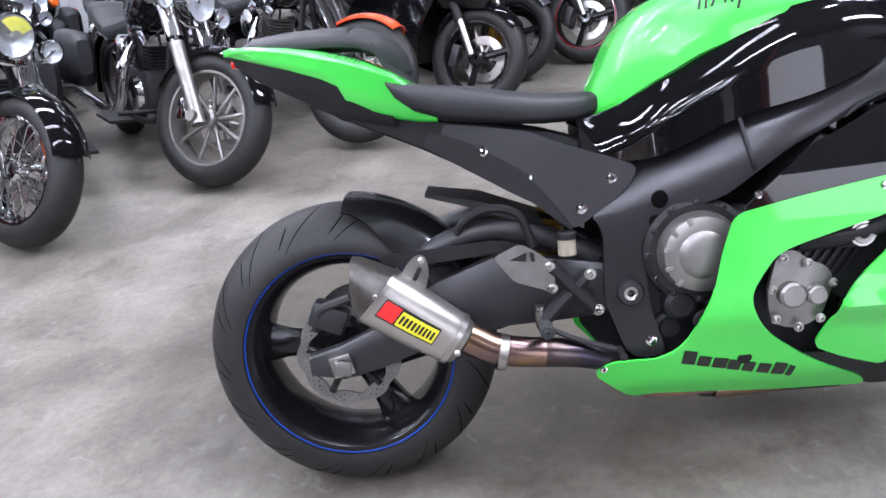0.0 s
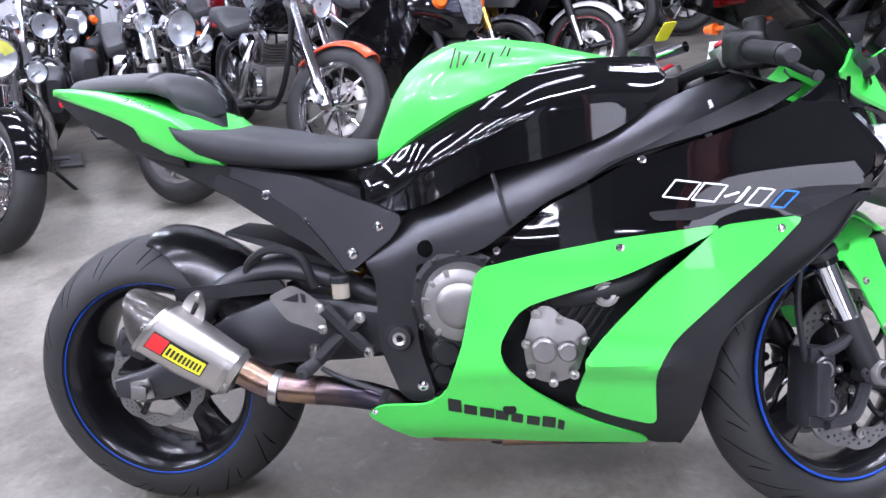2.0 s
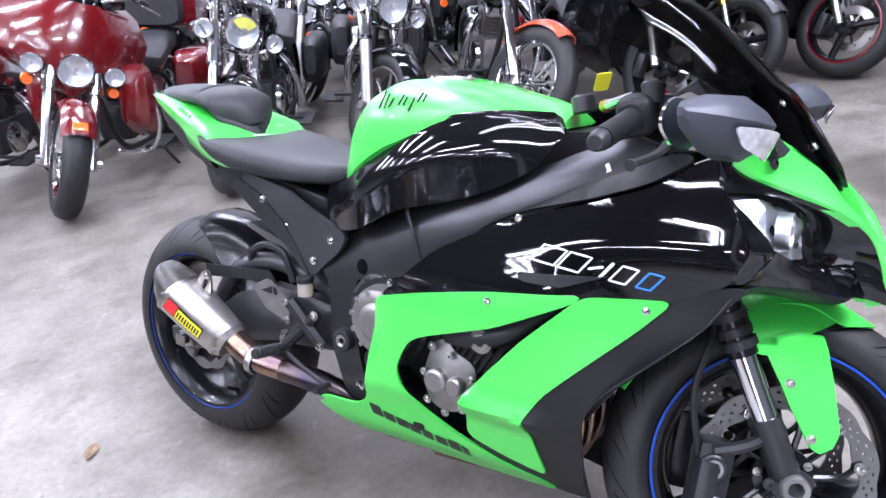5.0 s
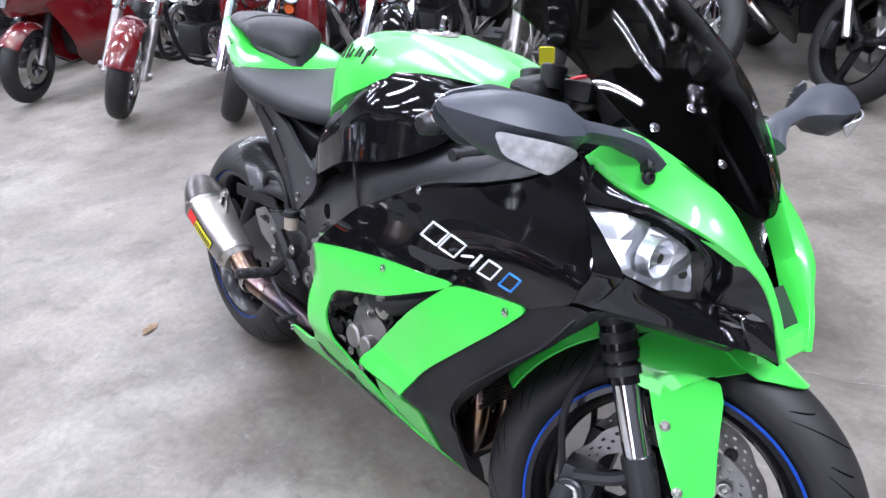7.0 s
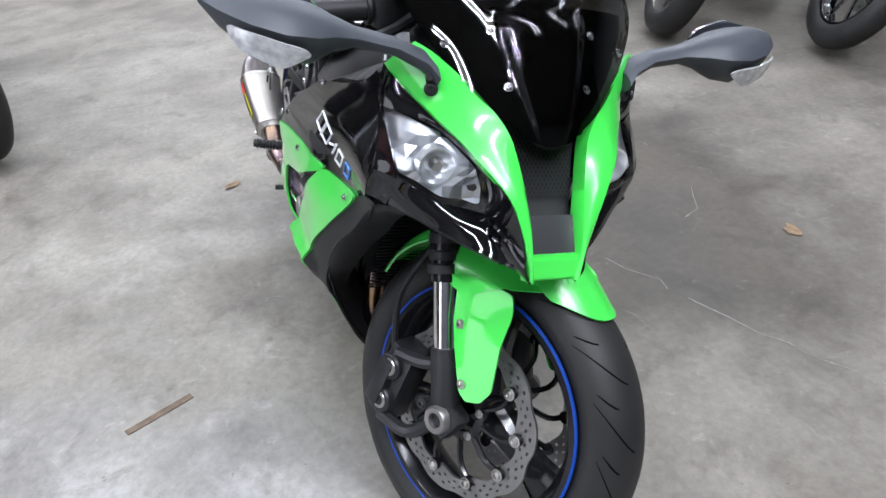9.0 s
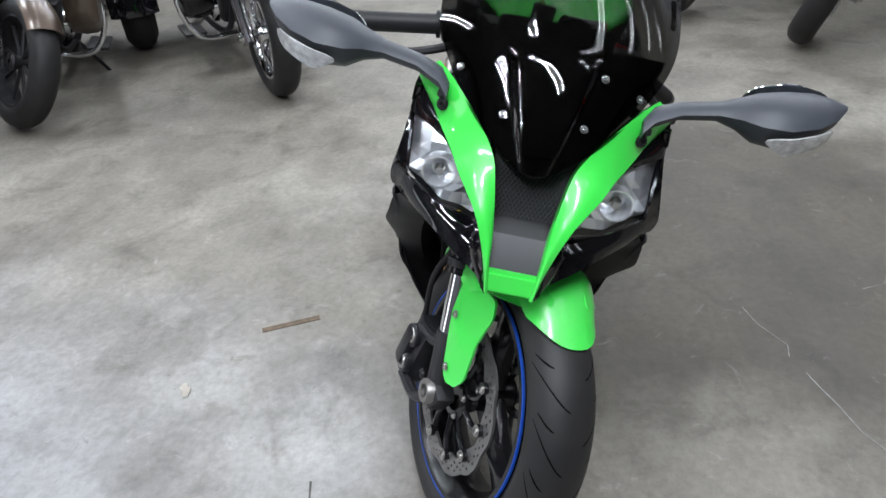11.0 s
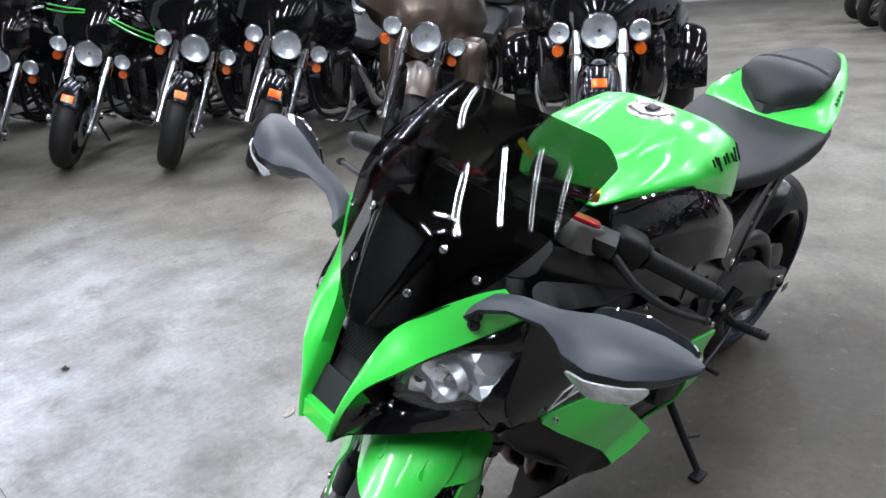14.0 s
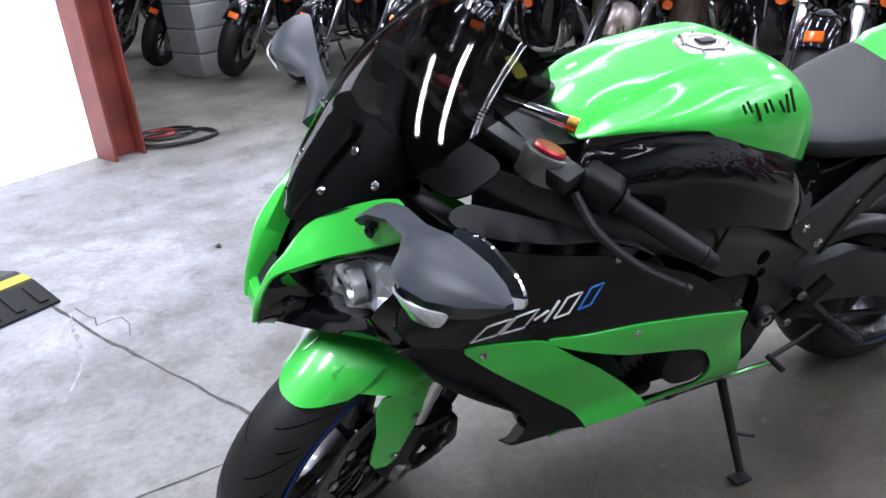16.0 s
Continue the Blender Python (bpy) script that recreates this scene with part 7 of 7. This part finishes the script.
    part("fuel_tank", loft([(.50, .06, .74, .80), (.58, .12, .70, .90), (.74, .16, .68, .98), (.92, .16, .70, .98), (1.06, .11, .76, .93), (1.14, .05, .82, .90)]), P, e, "gloss fuel tank")
    part("tail", loft([(-.28, .05, .90 - low, .95 - low), (-.15, .09, .86 - low, .98 - low), (.05, .11, .80 - low * .6, .96 - low * .6), (.25, .12, .74, .90), (.34, .08, .74, .84)], 18, .6), P, e, "gloss tail")
    part("seat", loft([(.08, .10, .84, .92), (.22, .12, .76, .86), (.40, .12, .72, .81), (.52, .09, .72, .82)], 16, .6), VINYL, e, "black seat")
    bm = bmesh.new()
    box(bm, (.72, 0, .42), (.50, .34, .36), None, .06)
    part("engine", bm, ENGINE, e, "dark engine")
    for s in (-1, 1):
        bm = bmesh.new()
        tube(bm, [(1.18, s * .10, .86), (.90, s * .18, .70), (.52, s * .14, .48)], .035, 10)
        part("frame_spar", bm, DARKALLOY, e)
        bm = bmesh.new()
        tube(bm, [(.0, s * .115, .315), (.28, s * .11, .40), (.54, s * .10, .42)], .030, 10)
        part("swingarm", bm, DARKALLOY, e, "swingarm")
    if exhaust:
        bm = bmesh.new()
        tube(bm, [(.62, -.12, .20), (.35, -.20, .30), (.18, -.23, .42)], .028, 12)
        part("exhaust_pipe", bm, STEEL, e)
        bm = bmesh.new()
        tube(bm, [(.22, -.235, .40), (-.22, -.26, .60)], (.062, .066), 20)
        disc(bm, (-.218, -.26, .599), (-.9, -.05, .42), .045, .02, 18, .040)
        part("silencer", bm, CHROME, e, "large chrome silencer")
    part("rear_hugger", fender(0, .315, .09, 30, 110, .02), MATTE, e)
    bm = bmesh.new()
    box(bm, (-.27, 0, .90 - low), (.06, .13, .075), None, .02)
    part("tail_lamp", bm, REDLENS, e, "red tail lamp")
    for s in (-1, 1):
        bm = bmesh.new()
        tube(bm, [(-.22, s * .03, .80 - low * 1.2), (-.24, s * .12, .80 - low * 1.2)], .010, 6)
        disc(bm, (-.24, s * .11, .80 - low * 1.2), (0, s, 0), .026, .05, 12, .020)
        part("rear_indicator", bm, ORANGE, e, "orange rear indicator")
    bm = bmesh.new()
    rings(bm, [[(x, -w, z), (x + .03, -w, z - .02), (x + .03, w, z - .02), (x, w, z)] for x, w, z in ((-.14, .08, .88 - low), (-.22, .07, .82 - low), (-.28, .06, .72 - low), (-.325, .055, .62 - low))])
    part("plate_bracket", bm, MATTE, e, "black rear fender bracket")
    if plate:
        bm = bmesh.new()
        box(bm, (-.335, 0, .685 - low), (.004, .150, .100), pose(0, 0, 0, 0, 18, 0), .001)
        pl = part("number_plate", bm, PLATE, e, "white number plate with bars")
        bm = bmesh.new()
        for k in range(5):
            box(bm, (-.338, -.044 + k * .022, .690 - low), (.004, .012, .032), pose(0, 0, 0, 0, 18, 0))
        part("plate_bars", bm, DECALBLUE, pl, flat=True)
    bm = bmesh.new()
    tube(bm, [(.52, .13, .24), (.54, .24, .12), (.55, .33, .02)], .011, 8)
    part("side_stand", bm, MATTE, e)
    for o in e.children:
        if o.name.split(".")[0] in ("nose", "headlight", "indicator", "windscreen", "mirror"):
            o.data.transform(Matrix.Translation((0, 0, -drop)))
    turn_front(e, turned, ("front_fender", "fork_tube", "fork_slider", "brake_caliper", "handlebar"), Vector((L, 0, .30)), Vector((-.44, 0, .9)), 20)
    made = []
    for o in e.children_recursive:
        if o.data not in made:
            o.data.transform(Matrix.Translation((-L, 0, 0)))
            made.append(o.data)
    return e


def stand(e, a, b, heading, lean=9.0, at_rear=None):
    """Where a motorcycle's front tyre stands in the hall's plan, and which way it heads from e1."""
    m = HALL @ Matrix.Translation((a, b, 0)) @ pose(0, 0, 0, 0, 0, heading) @ pose(0, 0, .004, -lean, 0, 0)
    if at_rear:
        m = m @ Matrix.Translation((at_rear, 0, 0))
    return m


def put(e, *args, **kw):
    e.matrix_world = stand(e, *args, **kw)
    return e


def more(e, *args, **kw):
    return copy_thing(e, stand(e, *args, **kw))


# north row, heading towards -e2
film_c = put(cruiser("black cruiser with yellow film on its headlight and wire wheels", "black", "bare", "wire", CHROME, True), -.60, 2.12, -88)
dark_c = put(cruiser("black cruiser with chrome forks and a deep front fender", "black", "bare", "nine", ALLOY), .24, 2.25, -84)
chop = put(cruiser("orange-fendered chopper with a raked chrome fork", "black", "chopper", "nine", CHROME, False, 38, 1.75, fender_paint="orange"), 1.06, 2.30, -82)
busa = put(sportbike("black sport motorcycle with orange indicators", "black", fork_m=MATTE, drop=.08), 1.84, 2.32, -75)
gold = put(sportbike("grey sport motorcycle with gold forks", "black", second="silver"), 2.40, 2.75, -70)
whit = put(sportbike("black and white sport motorcycle with red rim stripes", "black", stripe_m=PAINTS["red"], fork_m=MATTE, second="silver", white_fender=True), 3.05, 2.75, -70)
redt = put(cruiser("dark red touring motorcycle with chrome bars", "red", "tour", "nine", CHROME), -1.52, 2.08, -88)
redc = put(cruiser("dark red cruiser with chrome forks", "red", "bare", "nine", CHROME), -2.44, 2.13, -90)
reds = put(sportbike("dark red sport motorcycle", "red", fork_m=MATTE), -3.75, 2.55, -95)
blkc = more(dark_c, -4.9, 2.4, -95)

for a, b, h in ((-5.7, 2.45, -92), (-6.35, 2.5, -88), (-7.0, 2.45, -92), (-7.7, 2.4, -90), (-8.5, 2.45, -92)):
    more(dark_c, a, b, h)
for k in range(13):   # second row, close behind
    more((dark_c, dark_c, blkc, redc, dark_c, busa, chop)[(k * 3) % 7], -5.2 + k * .78, 4.35 + .1 * (k % 3), -90 + 5 * (k % 3) - 5)
for k in range(11):   # third row
    more((dark_c, busa, chop, gold)[k % 4], -5.0 + k * .95, 6.2, -90 + 4 * (k % 3) - 4)
redn = put(sportbike("red sport motorcycle beside the wall", "red", fork_m=MATTE), 3.95, 5.3, -82)
near = put(sportbike("black sport motorcycle with a chrome silencer and white number plate", "black", fork_m=MATTE, plate=True, low=.11), 4.10, .75, 4)
for a_, b_, who in ((3.55, 4.0, dark_c), (4.35, 3.95, busa), (5.15, 4.1, chop), (5.9, 4.0, dark_c), (4.9, 5.6, dark_c), (5.8, 5.7, busa), (6.7, 4.4, gold)):
    more(who, a_, b_, -84)
# column of tourers, heading +e1
trik = put(cruiser("black touring trike with chrome bars", "black", "trike", "nine", CHROME, tag="trike_motorcycle", steer=2), -1.66, -.52, 2, lean=0)
brwn = put(cruiser("bronze touring motorcycle with chrome bars", "brown", "tour", "nine", DARKALLOY), -2.0, -1.75, -6)
blkt = put(cruiser("black touring motorcycle with chrome forks", "black", "tour", "nine", DARKALLOY), -1.97, -2.66, -6)
more(blkt, -2.02, -3.35, -4)
grnt = put(cruiser("black touring motorcycle with a green stripe", "black", "tour", "nine", DARKALLOY, accent=GREEN), -2.03, -4.2, -6)
more(blkt, -1.95, -4.92, -4)
more(blkt, -2.0, -6.05, -4)
more(blkt, -2.1, -7.0, -4)
for k in range(6):
    more(dark_c, -4.7, -1.2 - k * 1.0, -4)
